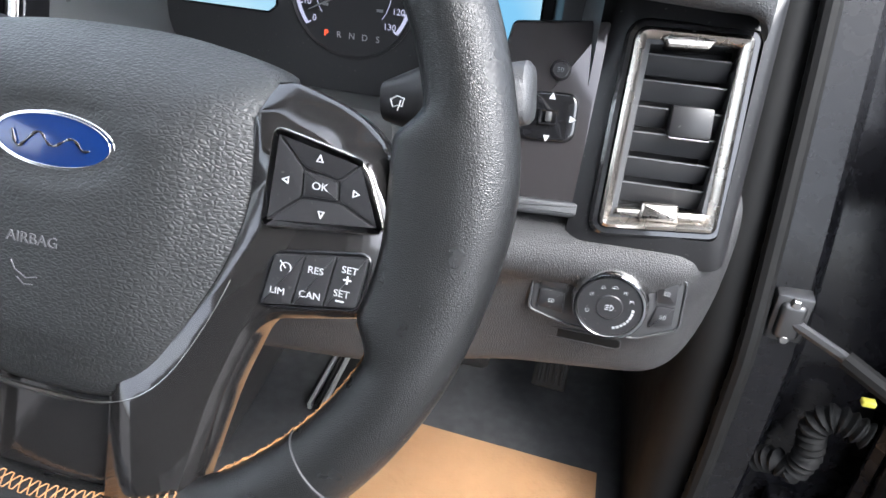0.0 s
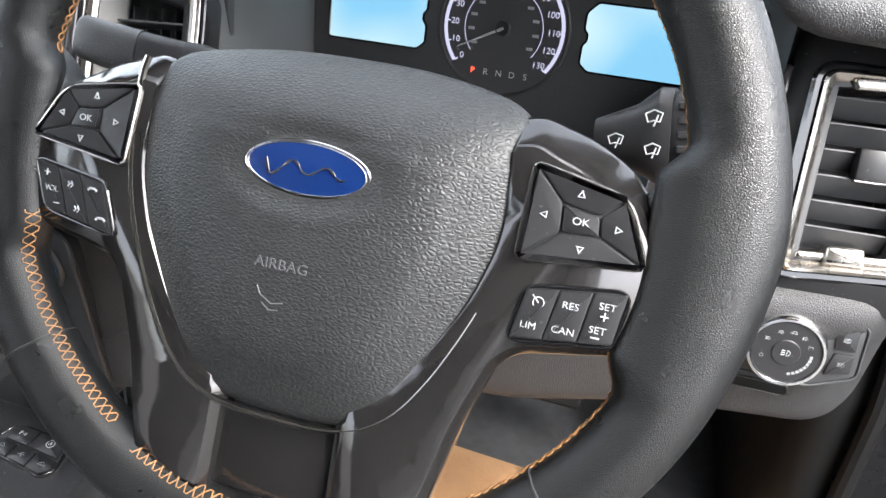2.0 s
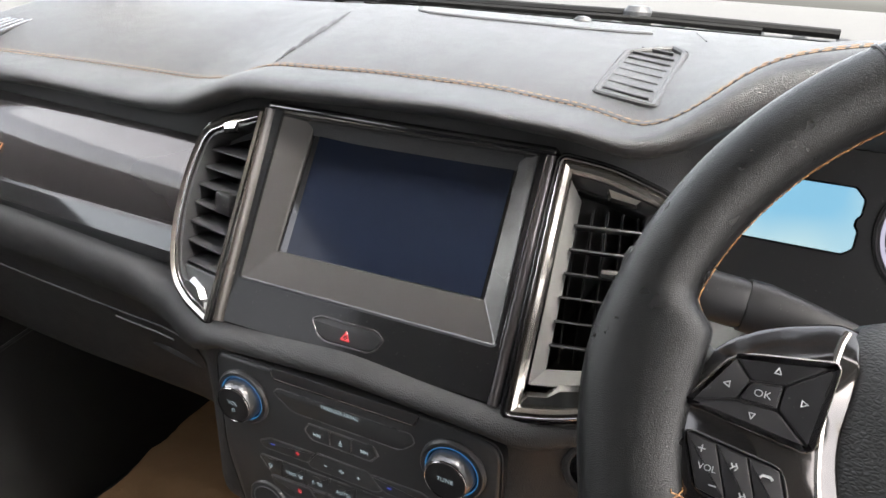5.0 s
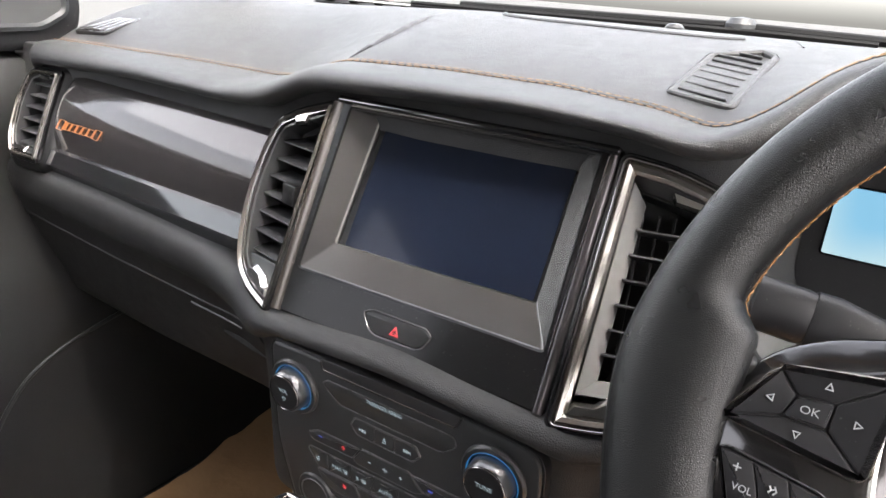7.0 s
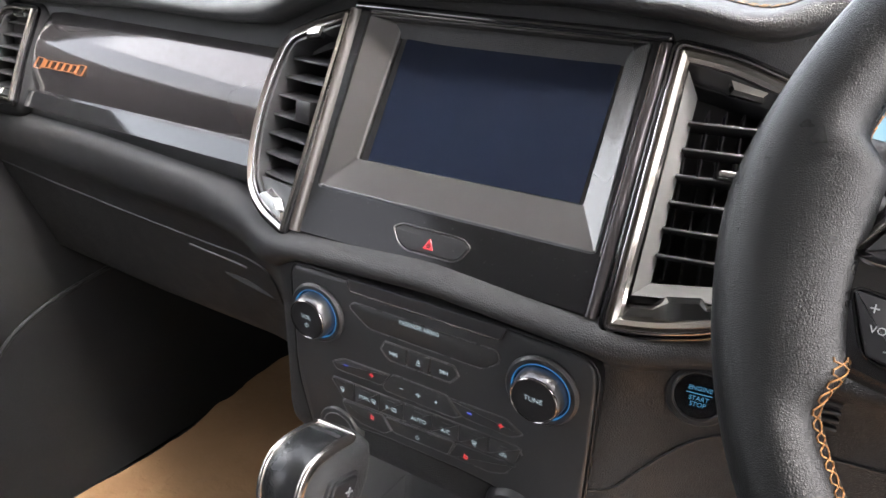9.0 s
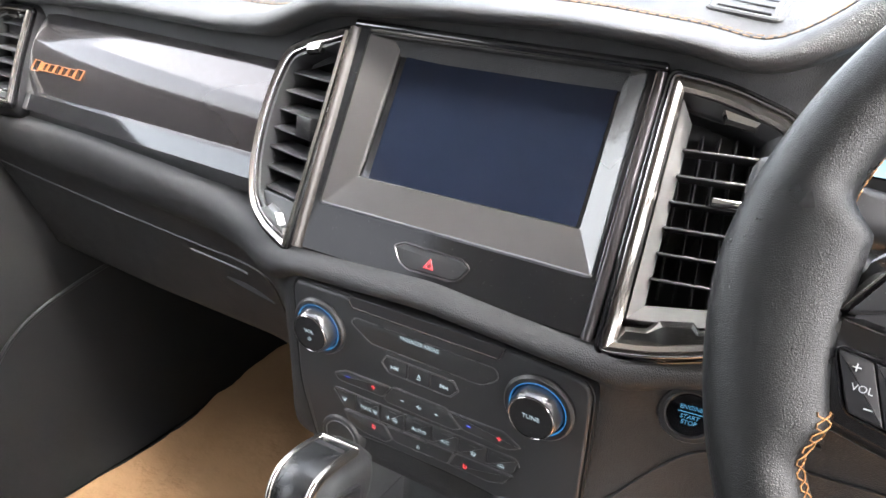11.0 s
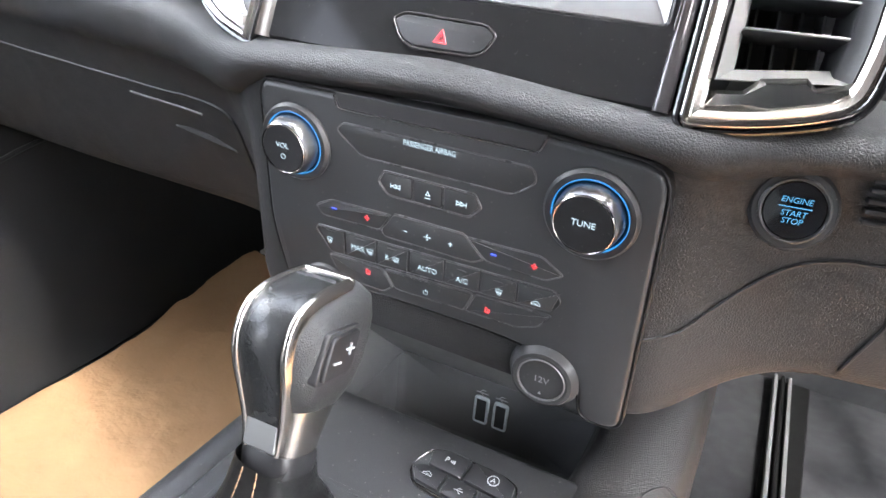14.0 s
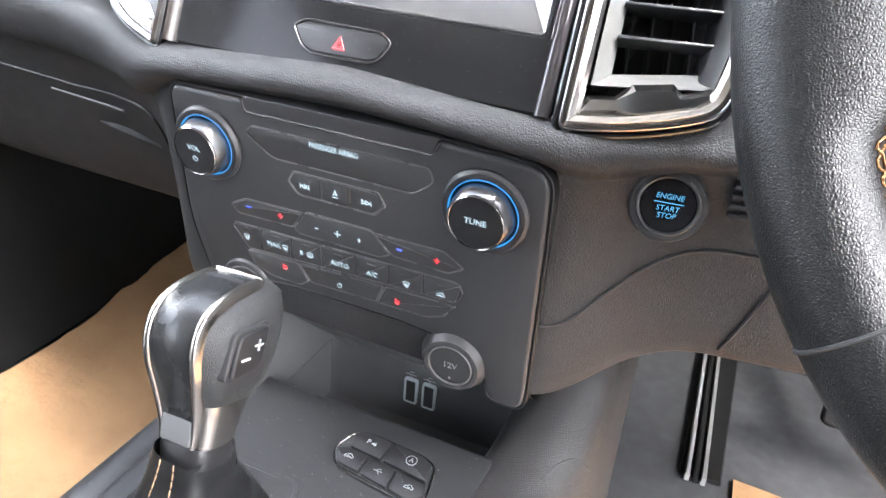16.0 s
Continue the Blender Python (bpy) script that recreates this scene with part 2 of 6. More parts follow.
def slab(pts, z0, z1, bev=0.001, seg=3, bm=None):
    """A plate with this outline from z0 to z1, its front edge rounded by bev."""
    rings = [[(x, y, z0) for x, y in pts]]
    for s in range(seg + 1):
        a = s / seg * math.pi / 2
        rings.append([(x, y, z1 - bev * (1 - math.sin(a))) for x, y in inset(pts, bev * (1 - math.cos(a)))])
    return loops(rings, bm=bm)


def rim_frame(outer, width, z0, z1, lip=0.0, bm=None, round_=0.3):
    """A picture-frame moulding: outline, width, back and front; lip: how much lower its inner edge stands."""
    w = width
    steps = [(0, z0), (0, z1 - round_ * w), (round_ * w, z1), (w * (1 - round_), z1 - lip * 0.7), (w, z1 - lip - round_ * w), (w, z0)]
    rings = [[(x, y, z) for x, y in inset(outer, d)] for d, z in steps]
    return loops(rings, cap0=False, cap1=False, bm=bm)


def lathe(profile, seg=40, at=(0, 0, 0), bm=None, squash=1.0):
    """Radius and height pairs turned about z."""
    rings = [[(at[0] + r * math.cos(2 * math.pi * i / seg), at[1] + squash * r * math.sin(2 * math.pi * i / seg), at[2] + z) for i in range(seg)] for r, z in profile]
    return loops(rings, bm=bm, cap0=False, cap1=profile[-1][0] < 0.0026)


def tube(path, r, seg=10, closed=False, bm=None, flat=1.0):
    """A round bar along a path; r: radius or one for each point."""
    pts = [Vector(p) for p in path]
    k, rings, side = len(pts), [], None
    for i, p in enumerate(pts):
        a = pts[i - 1] if (i or closed) else p
        b = pts[(i + 1) % k] if (i < k - 1 or closed) else p
        t = (b - a).normalized()
        if side is None:
            side = t.orthogonal().normalized()
        side = (side - t * side.dot(t)).normalized()
        up = t.cross(side)
        q = r[i] if isinstance(r, (list, tuple)) else r
        rings.append([tuple(p + side * q * math.cos(2 * math.pi * s / seg) + up * q * flat * math.sin(2 * math.pi * s / seg)) for s in range(seg)])
    if closed:
        rings.append(rings[0])
        bm = loops(rings, cap0=False, cap1=False, bm=bm)
        bmesh.ops.remove_doubles(bm, verts=bm.verts, dist=1e-6)
        return bm
    return loops(rings, bm=bm)


def box(lo, hi, bev=0.002, seg=2, bm=None):
    """A block between two corners with rounded edges."""
    own = bmesh.new()
    bmesh.ops.create_cube(own, size=1.0)
    for v in own.verts:
        v.co = [lo[i] + (v.co[i] + 0.5) * (hi[i] - lo[i]) for i in range(3)]
    if bev:
        bmesh.ops.bevel(own, geom=own.edges[:], offset=bev, segments=seg, affect="EDGES", profile=0.5)
    if bm is None:
        return own
    add = bpy.data.meshes.new("tmp")
    own.to_mesh(add)
    own.free()
    bm.from_mesh(add)
    bpy.data.meshes.remove(add)
    return bm


def moved(bm, m):
    bmesh.ops.transform(bm, matrix=m, verts=bm.verts)
    return bm


def text(name, words, size, at, material, parent, align="CENTER", m=None, wide=1.0, lean=0.0, height=0.0001, bold=0.0):
    """Raised lettering in the parent's frame."""
    cu = bpy.data.curves.new(name, "FONT")
    cu.body, cu.size, cu.extrude, cu.align_x, cu.align_y, cu.shear, cu.offset = words, size, height, align, "CENTER", lean, bold
    cu.resolution_u = 3
    tmp = bpy.data.objects.new(name, cu)
    scene.collection.objects.link(tmp)
    me = bpy.data.meshes.new_from_object(tmp.evaluated_get(bpy.context.evaluated_depsgraph_get()))
    bpy.data.objects.remove(tmp)
    bpy.data.curves.remove(cu)
    me.name = name
    me.materials.clear()
    me.materials.append(material)
    ob = new(name, me)
    ob.parent = parent
    ob.matrix_basis = (m or Matrix()) @ Matrix.Translation(at) @ Matrix.Diagonal((wide, 1, 1, 1))
    return ob


def smooth_line(xs, ys, grid, rounds=3):
    """Values at the grid's places between given ones, with the kinks rubbed off."""
    v = np.interp(grid, xs, ys)
    for _ in range(rounds):
        v[1:-1] = (v[:-2] + 2 * v[1:-1] + v[2:]) / 4
    return v


def bezier(a, c, b, n):
    return [tuple((1 - t) ** 2 * a[i] + 2 * t * (1 - t) * c[i] + t * t * b[i] for i in range(len(a))) for t in [k / n for k in range(n + 1)]]


def resample(pts, n, closed=False):
    """n points at even steps along a line through pts, with a smooth course between them."""
    p = [Vector(q) for q in pts]
    k = len(p)
    fine = []
    for i in range(k if closed else k - 1):
        a, b, c, d = p[i - 1] if (i or closed) else p[0], p[i], p[(i + 1) % k], p[(i + 2) % k] if (closed or i < k - 2) else p[-1]
        for s in range(16):
            t = s / 16
            fine.append(0.5 * ((2 * b) + (c - a) * t + (2 * a - 5 * b + 4 * c - d) * t * t + (3 * b - a - 3 * c + d) * t**3))
    fine.append(p[0].copy() if closed else p[-1])
    run = np.cumsum([0] + [(fine[i + 1] - fine[i]).length for i in range(len(fine) - 1)])
    want = np.linspace(0, run[-1], n + 1 if closed else n)[: n]
    return [tuple(float(np.interp(w, run, [q[j] for q in fine])) for j in range(len(p[0]))) for w in want]


# ---- cabin shell ----
def wall(name, lo, hi, material, label, bev=0.004):
    return tagged(part(name, box(lo, hi, bev), material), label, "wall" if "wall" in name else name.split("_")[0], kind="structure")


tagged(part("ground", loops([[(-300, -300, -0.62), (300, -300, -0.62)], [(-300, 300, -0.62), (300, 300, -0.62)]], closed=False), GROUND), "worn grey tarmac yard around the parked car", "ground", kind="structure")
wall("floor", (-0.74, -1.4, -0.06), (0.74, 0.75, -0.004), CARPET, "black carpeted car floor")
wall("wall_front", (-0.78, 0.66, -0.06), (0.78, 0.72, 0.70), CARPET, "dark carpeted bulkhead behind the dashboard")
# added without a rear window, to block light and reflections from behind
wall("wall_rear", (-0.78, -1.46, -0.06), (0.78, -1.40, 1.26), PLASTIC, "plain dark rear wall, unseen, that keeps light from behind out")
wall("ceiling", (-0.70, -1.40, 1.22), (0.70, -0.24, 1.26), HEAD, "light grey fabric roof lining")
# passenger side: sill, door below the window line, pillars
wall("wall_left", (-0.84, -0.62, -0.06), (-0.76, 0.66, 0.645), PLASTIC, "dark lower side of the closed passenger door")
# the unseen rear side above is left open to brighten the passenger's side
wall("sill_left", (-0.84, -1.40, -0.10), (-0.74, -0.62, 0.0), BODY, "black sill under a rear side left open to let light in")
wall("pillar_rear_left", (-0.82, -0.74, 0.0), (-0.74, -0.62, 1.24), HEAD, "grey trimmed upright behind the front door, unseen")
wall("rail_left", (-0.80, -1.40, 1.16), (-0.68, -0.18, 1.24), HEAD, "grey roof rail over the passenger door")
wall("rail_right", (0.68, -1.40, 1.16), (0.80, -0.18, 1.24), HEAD, "grey roof rail over the open door")
# made far wider than a door pillar, to shut out light from behind
wall("pillar_rear_right", (0.72, -1.40, -0.06), (0.82, -0.78, 1.24), HEAD, "grey trimmed upright behind the front door, unseen")
wall("wall_right", (0.76, -1.40, -0.06), (0.84, -0.90, 0.70), PLASTIC, "dark lower side of the rear cabin")
wall("sill_right", (0.72, -0.80, -0.10), (0.82, 0.40, 0.02), BODY, "black door sill under the open driver's door")
for side in (-1, 1):
    a, b = Vector((side * 0.76, 0.66, 0.70)), Vector((side * 0.70, -0.22, 1.22))
    tagged(part("pillar_front_left" if side < 0 else "pillar_front_right", tube([tuple(a), tuple(a.lerp(b, 0.5) + Vector((0, 0.01, 0.02))), tuple(b)], 0.045, 12), HEAD), "grey trimmed windscreen pillar", "pillar", kind="structure")
tagged(part("header_rail", tube([(-0.70, -0.22, 1.22), (0, -0.20, 1.235), (0.70, -0.22, 1.22)], 0.035, 12), HEAD), "grey trim over the windscreen", "trim", kind="structure")


def window(name, corners, label):
    n = (Vector(corners[1]) - Vector(corners[0])).cross(Vector(corners[3]) - Vector(corners[0])).normalized() * 0.004
    ob = part(name, loops([[tuple(Vector(c)) for c in corners], [tuple(Vector(c) + n) for c in corners]]), GLASS)
    ob.visible_shadow = False
    return tagged(ob, label, "window", kind="structure")


window("windscreen", [(-0.72, 0.68, 0.735), (0.72, 0.68, 0.735), (0.66, -0.20, 1.205), (-0.66, -0.20, 1.205)], "clear laminated windscreen glass")
window("side_window", [(-0.78, -0.62, 0.65), (-0.78, 0.56, 0.65), (-0.72, -0.18, 1.17), (-0.72, -0.62, 1.17)], "clear passenger door window glass")


# ---- dashboard body ----
END = 0.016
_q = END * (1 - np.cos(np.linspace(0, math.pi / 2, 7)))
GX = np.concatenate([-0.660 + _q[:-1], np.linspace(-0.644, 0.650, 140), 0.666 - _q[::-1][1:]])
_x = [-0.745, -0.60, -0.42, -0.28, -0.21, -0.145, -0.05, 0.05, 0.13, 0.17, 0.20, 0.225, 0.25, 0.29, 0.38, 0.48, 0.535, 0.575, 0.64, 0.72]
SY = smooth_line(_x, [0.135, 0.138, 0.153, 0.158, 0.128, 0.102, 0.113, 0.116, 0.104, 0.088, 0.095, 0.100, 0.108, 0.110, 0.110, 0.110, 0.106, 0.092, 0.090, 0.100], GX, 2)
SZ = smooth_line(_x, [0.666, 0.669, 0.670, 0.669, 0.680, 0.701, 0.704, 0.704, 0.700, 0.694, 0.713, 0.739, 0.750, 0.759, 0.765, 0.757, 0.732, 0.704, 0.698, 0.696], GX, 2)
LY = smooth_line(_x, [0.110, 0.100, 0.085, 0.072, 0.060, 0.050, 0.046, 0.046, 0.048, 0.052, 0.060, 0.068, 0.075, 0.080, 0.082, 0.080, 0.076, 0.062, 0.062, 0.078], GX, 2)
LZ = smooth_line(_x, [0.642, 0.648, 0.656, 0.656, 0.661, 0.686, 0.692, 0.696, 0.692, 0.684, 0.694, 0.712, 0.724, 0.738, 0.746, 0.736, 0.706, 0.680, 0.677, 0.676], GX, 2)
HOOD = np.clip(smooth_line([-1, 0.19, 0.25, 0.50, 0.57, 1], [0, 0, 1, 1, 0, 0], GX, 4), 0, 1)


def end_drop(x):
    """How far the pad rolls down at its two ends."""
    d = min(END, x + 0.660, 0.666 - x)
    return END - math.sqrt(max(0.0, END**2 - (END - d) ** 2))


def pad_profile(i):
    sy, sz, ly, lz = float(SY[i]), float(SZ[i]), float(LY[i]), float(LZ[i])
    crest = 0.742 - 0.012 * min(1, max(0, (-GX[i] - 0.2) / 0.3))
    out = [(0.75, crest - 0.045), (0.62, crest - 0.012), (0.52, crest - 0.002)]
    for t in (0.0, 0.12, 0.25, 0.4, 0.55, 0.7, 0.82, 0.92):
        y = 0.42 + (sy - 0.42) * t
        s = t**2.2 * (1 - float(HOOD[i])) + t * (2 - t) * float(HOOD[i])
        out.append((y, crest + (sz - crest) * s))
    out += [(sy + 0.004, sz + 0.0004), (sy, sz - 0.0012), (sy - 0.004, sz - 0.0008)]
    out += bezier((sy - 0.008, sz - 0.001), (ly - 0.004, sz - 0.002), (ly, lz), 8)
    shut = (1 - float(HOOD[i])) * min(1, max(0, (0.24 - float(GX[i])) / 0.04))
    out += [(ly + 0.002, lz - 0.004), (ly + 0.008, lz - 0.007), (ly + 0.024, lz - 0.006 - 0.003 * shut), (ly + 0.030, lz - 0.004 - 0.040 * shut), (0.23, lz - 0.004 - 0.015 * float(HOOD[i]) - 0.045 * shut)]
    drop = end_drop(float(GX[i]))
    return [(y + 0.6 * drop, z - drop) for y, z in out]


dash_top = thing("dashboard", Matrix.Translation((0, 0.2, 0.7)), "black leather-look dashboard with orange double stitching along the top", "dashboard")
inv = Matrix.Translation((0, -0.2, -0.7))
part("pad", moved(loops([[(float(GX[i]), y, z) for y, z in pad_profile(i)] for i in range(len(GX))], closed=False, cap0=True, cap1=True), inv), PAD, dash_top, sharp=60)


def stitch_run(name, points, parent, length=0.0042, gap=0.0016, r=0.00045, offset=(0, 0, 0), label="orange thread stitches", m=inv):
    """Single stitches laid one after another along a line."""
    run = np.cumsum([0] + [(Vector(points[k + 1]) - Vector(points[k])).length for k in range(len(points) - 1)])
    arr, bm, s = np.array(points), bmesh.new(), 0.0
    while s + length < run[-1]:
        q = [tuple(float(np.interp(s + length * f, run, arr[:, j])) + offset[j] for j in range(3)) for f in (0, 0.5, 1)]
        tube(q, [r * 0.7, r, r * 0.7], 5, bm=bm)
        s += length + gap
    return part(name, moved(bm, m) if m else bm, THREAD, parent, label, kind="stuff")


seam = [(float(GX[i]), float(SY[i]), float(SZ[i])) for i in range(6, len(GX) - 6)]
rise = np.gradient(np.array(seam)[:, 2], np.array(seam)[:, 0])
for side in (1, -1):
    stitch_run("stitching", [(x, y + side * 0.0048 * (1 + 0.7 * min(1.0, abs(g))), z + (0.0009 if side > 0 else 0.0001 + 0.0006 * min(1.0, abs(g)))) for (x, y, z), g in zip(seam, rise)], dash_top, 0.0048, 0.0024, 0.00044)
part("seam_groove", moved(tube([(x, y, z - 0.0004) for x, y, z in seam], 0.0009, 6), inv), DARK, dash_top, "dark seam between the stitch rows")

# lower body: rolled edge, face and underside
_x = [-0.74, -0.60, -0.45, -0.26, -0.20, -0.165, -0.138, -0.125, 0.0, 0.125, 0.138, 0.150, 0.175, 0.205, 0.30, 0.45, 0.55, 0.655, 0.678, 0.692]
BODYX = np.linspace(-0.74, 0.692, 320)
cols = {
    "ay": [0.105, 0.095, 0.085, 0.060, 0.040, 0.018, 0.004, 0.000, 0.002, 0.000, 0.004, 0.012, 0.024, 0.034, 0.040, 0.050, 0.062, 0.070, 0.085, 0.13],
    "az": [0.520, 0.524, 0.528, 0.522, 0.514, 0.509, 0.510, 0.512, 0.519, 0.512, 0.511, 0.512, 0.514, 0.515, 0.516, 0.520, 0.526, 0.532, 0.532, 0.53],
    "by": [0.085, 0.070, 0.056, 0.036, 0.018, 0.000, -0.013, -0.0165, -0.018, -0.0165, -0.0115, -0.005, 0.007, 0.016, 0.022, 0.032, 0.043, 0.050, 0.068, 0.12],
    "bz": [0.500, 0.503, 0.507, 0.502, 0.496, 0.492, 0.494, 0.500, 0.508, 0.500, 0.496, 0.498, 0.502, 0.504, 0.505, 0.506, 0.509, 0.514, 0.514, 0.51],
    "cy": [0.090, 0.078, 0.068, 0.060, 0.048, 0.026, 0.000, -0.003, -0.002, -0.003, 0.000, 0.010, 0.020, 0.026, 0.031, 0.040, 0.050, 0.056, 0.075, 0.125],
    "cz": [0.468, 0.469, 0.470, 0.467, 0.464, 0.464, 0.477, 0.489, 0.496, 0.489, 0.481, 0.483, 0.490, 0.493, 0.493, 0.492, 0.494, 0.496, 0.49, 0.48],
    "dy": [0.140, 0.130, 0.122, 0.120, 0.110, 0.080, 0.006, 0.002, 0.006, 0.002, 0.004, 0.014, 0.030, 0.038, 0.046, 0.052, 0.060, 0.068, 0.085, 0.13],
    "dz": [0.330, 0.330, 0.330, 0.330, 0.330, 0.335, 0.350, 0.340, 0.335, 0.336, 0.338, 0.343, 0.365, 0.379, 0.384, 0.392, 0.416, 0.424, 0.44, 0.46],
}
C = {k: smooth_line(_x, v, BODYX, 10) for k, v in cols.items()}


def body_profile(i):
    g = {k: float(v[i]) for k, v in C.items()}
    out = [(g["ay"] + 0.05, g["az"] + 0.004), (g["ay"] + 0.012, g["az"] + 0.003)]
    out += bezier((g["ay"] + 0.006, g["az"] + 0.002), (g["by"] + 0.001, g["az"]), (g["by"], g["bz"]), 6)
    out += bezier((g["by"] + 0.0002, g["bz"] - 0.002), (g["by"] + 0.002, g["cz"] + 0.006), (g["cy"], g["cz"]), 6)[1:]
    for t in (0.2, 0.4, 0.6, 0.8, 0.93):
        out.append((g["cy"] + (g["dy"] - g["cy"]) * t, g["cz"] + (g["dz"] - g["cz"]) * t))
    out += [(g["dy"] + 0.002, g["dz"]), (g["dy"] + 0.010, g["dz"] - 0.006), (g["dy"] + 0.05, g["dz"] - 0.008), (0.32, g["dz"] + 0.02)]
    return out


dash_body, binv = dash_top, inv
part("lower_shell", moved(loops([[(float(BODYX[i]), y, z) for y, z in body_profile(i)] for i in range(len(BODYX))], closed=False, cap0=False, cap1=False), binv), SOFT, dash_body, sharp=60)
# dark backing behind vents and trim
part("backing", moved(box((-0.72, 0.12, 0.47), (0.19, 0.14, 0.66), 0.004), binv), DARK, dash_body)
part("backing", moved(box((0.55, 0.135, 0.47), (0.672, 0.15, 0.672), 0.004), binv), DARK, dash_body)
# seams and glove box lines
groove = [(0.1285, 0.390), (0.144, 0.3955), (0.164, 0.418), (0.185, 0.439), (0.206, 0.4490), (0.23, 0.4515), (0.30, 0.455), (0.40, 0.457)]


def body_y(x, z):
    i = int(np.argmin(np.abs(BODYX - x)))
    prof = body_profile(i)[8:-3]
    return float(np.interp(z, [p[1] for p in prof][::-1], [p[0] for p in prof][::-1]))


part("seam", moved(tube([(x, body_y(x, z) - 0.0008, z) for x, z in resample(groove, 60)], 0.0011, 6), binv), DARK, dash_body, "dark joint between dash panels")
part("seam", moved(tube([(x, body_y(x, z) - 0.0008, z) for x, z in resample([(0.247, 0.450), (0.239, 0.420), (0.227, 0.386)], 20)], 0.001, 6), binv), DARK, dash_body)
part("glove_box_lip", moved(tube([(x, body_y(x, z) - 0.001, z) for x, z in resample([(-0.332, 0.4255), (-0.290, 0.4240), (-0.250, 0.4225)], 16)], 0.0011, 6), binv), RIMGREY, dash_body, "pale edge of the glove box lid")
part("glove_box_handle", moved(tube([(x, body_y(x, z) + 0.0015, z) for x, z in resample([(-0.292, 0.402), (-0.255, 0.399), (-0.222, 0.396)], 16)], [0.002 + 0.0035 * math.sin(math.pi * (k + 0.5) / 16) for k in range(16)], 8), binv), SOFT, dash_body, "recessed glove box pull")
part("glove_box_joint", moved(tube([(x, body_y(x, z) - 0.0008, z) for x, z in resample([(-0.68, 0.446), (-0.45, 0.440), (-0.30, 0.436), (-0.215, 0.434), (-0.205, 0.40), (-0.21, 0.345)], 80)], 0.0012, 6), binv), DARK, dash_body)


# ---- glossy passenger trim ----
ptrim = thing("passenger_trim_panel", frame_at((-0.395, 0.085, 0.598), 24, -6), "glossy charcoal dash trim panel with orange badge marks", "trim")
rows = []
for i in range(41):
    u = -0.192 + 0.396 * i / 40
    top, bot = 0.0435, -0.052 + 0.010 * i / 40
    rows.append([(u, bot + (top - bot) * t, 0.010 * math.sin(math.pi * min(1, max(0, t))) - 0.012 * (t > 0.97) - 0.004) for t in [-0.04, 0, 0.03, 0.08, 0.16, 0.28, 0.4, 0.52, 0.64, 0.76, 0.86, 0.94, 0.98, 1.0]])
part("panel", loops(rows, closed=False), GLOSS, ptrim, sharp=50)
rows = []
for i in range(21):
    u = -0.194 + 0.402 * i / 20
    b0 = -0.053 + 0.010 * i / 20
    rows.append([(u, b0, -0.004), (u, b0 - 0.004, 0.001), (u, b0 - 0.022, 0.002), (u, b0 - 0.026, -0.006), (u, b0 - 0.034, -0.012)])
part("lower_strip", loops(rows, closed=False), PIANO, ptrim, "gloss black strip under the trim")
u, v = -0.182, -0.0245
for w, h in ((0.0150, 0.0125), (0.0040, 0.0095), (0.0100, 0.0090), (0.0125, 0.0090), (0.0125, 0.0095), (0.0125, 0.0090), (0.0125, 0.0090), (0.0140, 0.0115)):
    pts = [(u, v - h / 2), (u + w * 0.9, v - h / 2), (u + w + 0.0032, v + h / 2), (u + 0.0036, v + h / 2)]
    part("badge_mark", rim_frame(fillet(pts, 0.0012, 3), 0.0005, 0.0046, 0.0060), ORANGE, ptrim, "orange outlined mark")
    u, v = u + w + 0.0008, v + 0.0004



# ---- vents ----
def facet_clip(name, pts, ridge, z0, z1, parent, label):
    """A cut-metal clip: an outline that rises to a ridge line in flat facets."""
    rings = [[(x, y, z0) for x, y in pts], [(x, y, z0 + 0.004) for x, y in pts], [(x, y, z1) for x, y in ridge]]
    return part(name, loops(rings), POLISHED, parent, label, sharp=8)


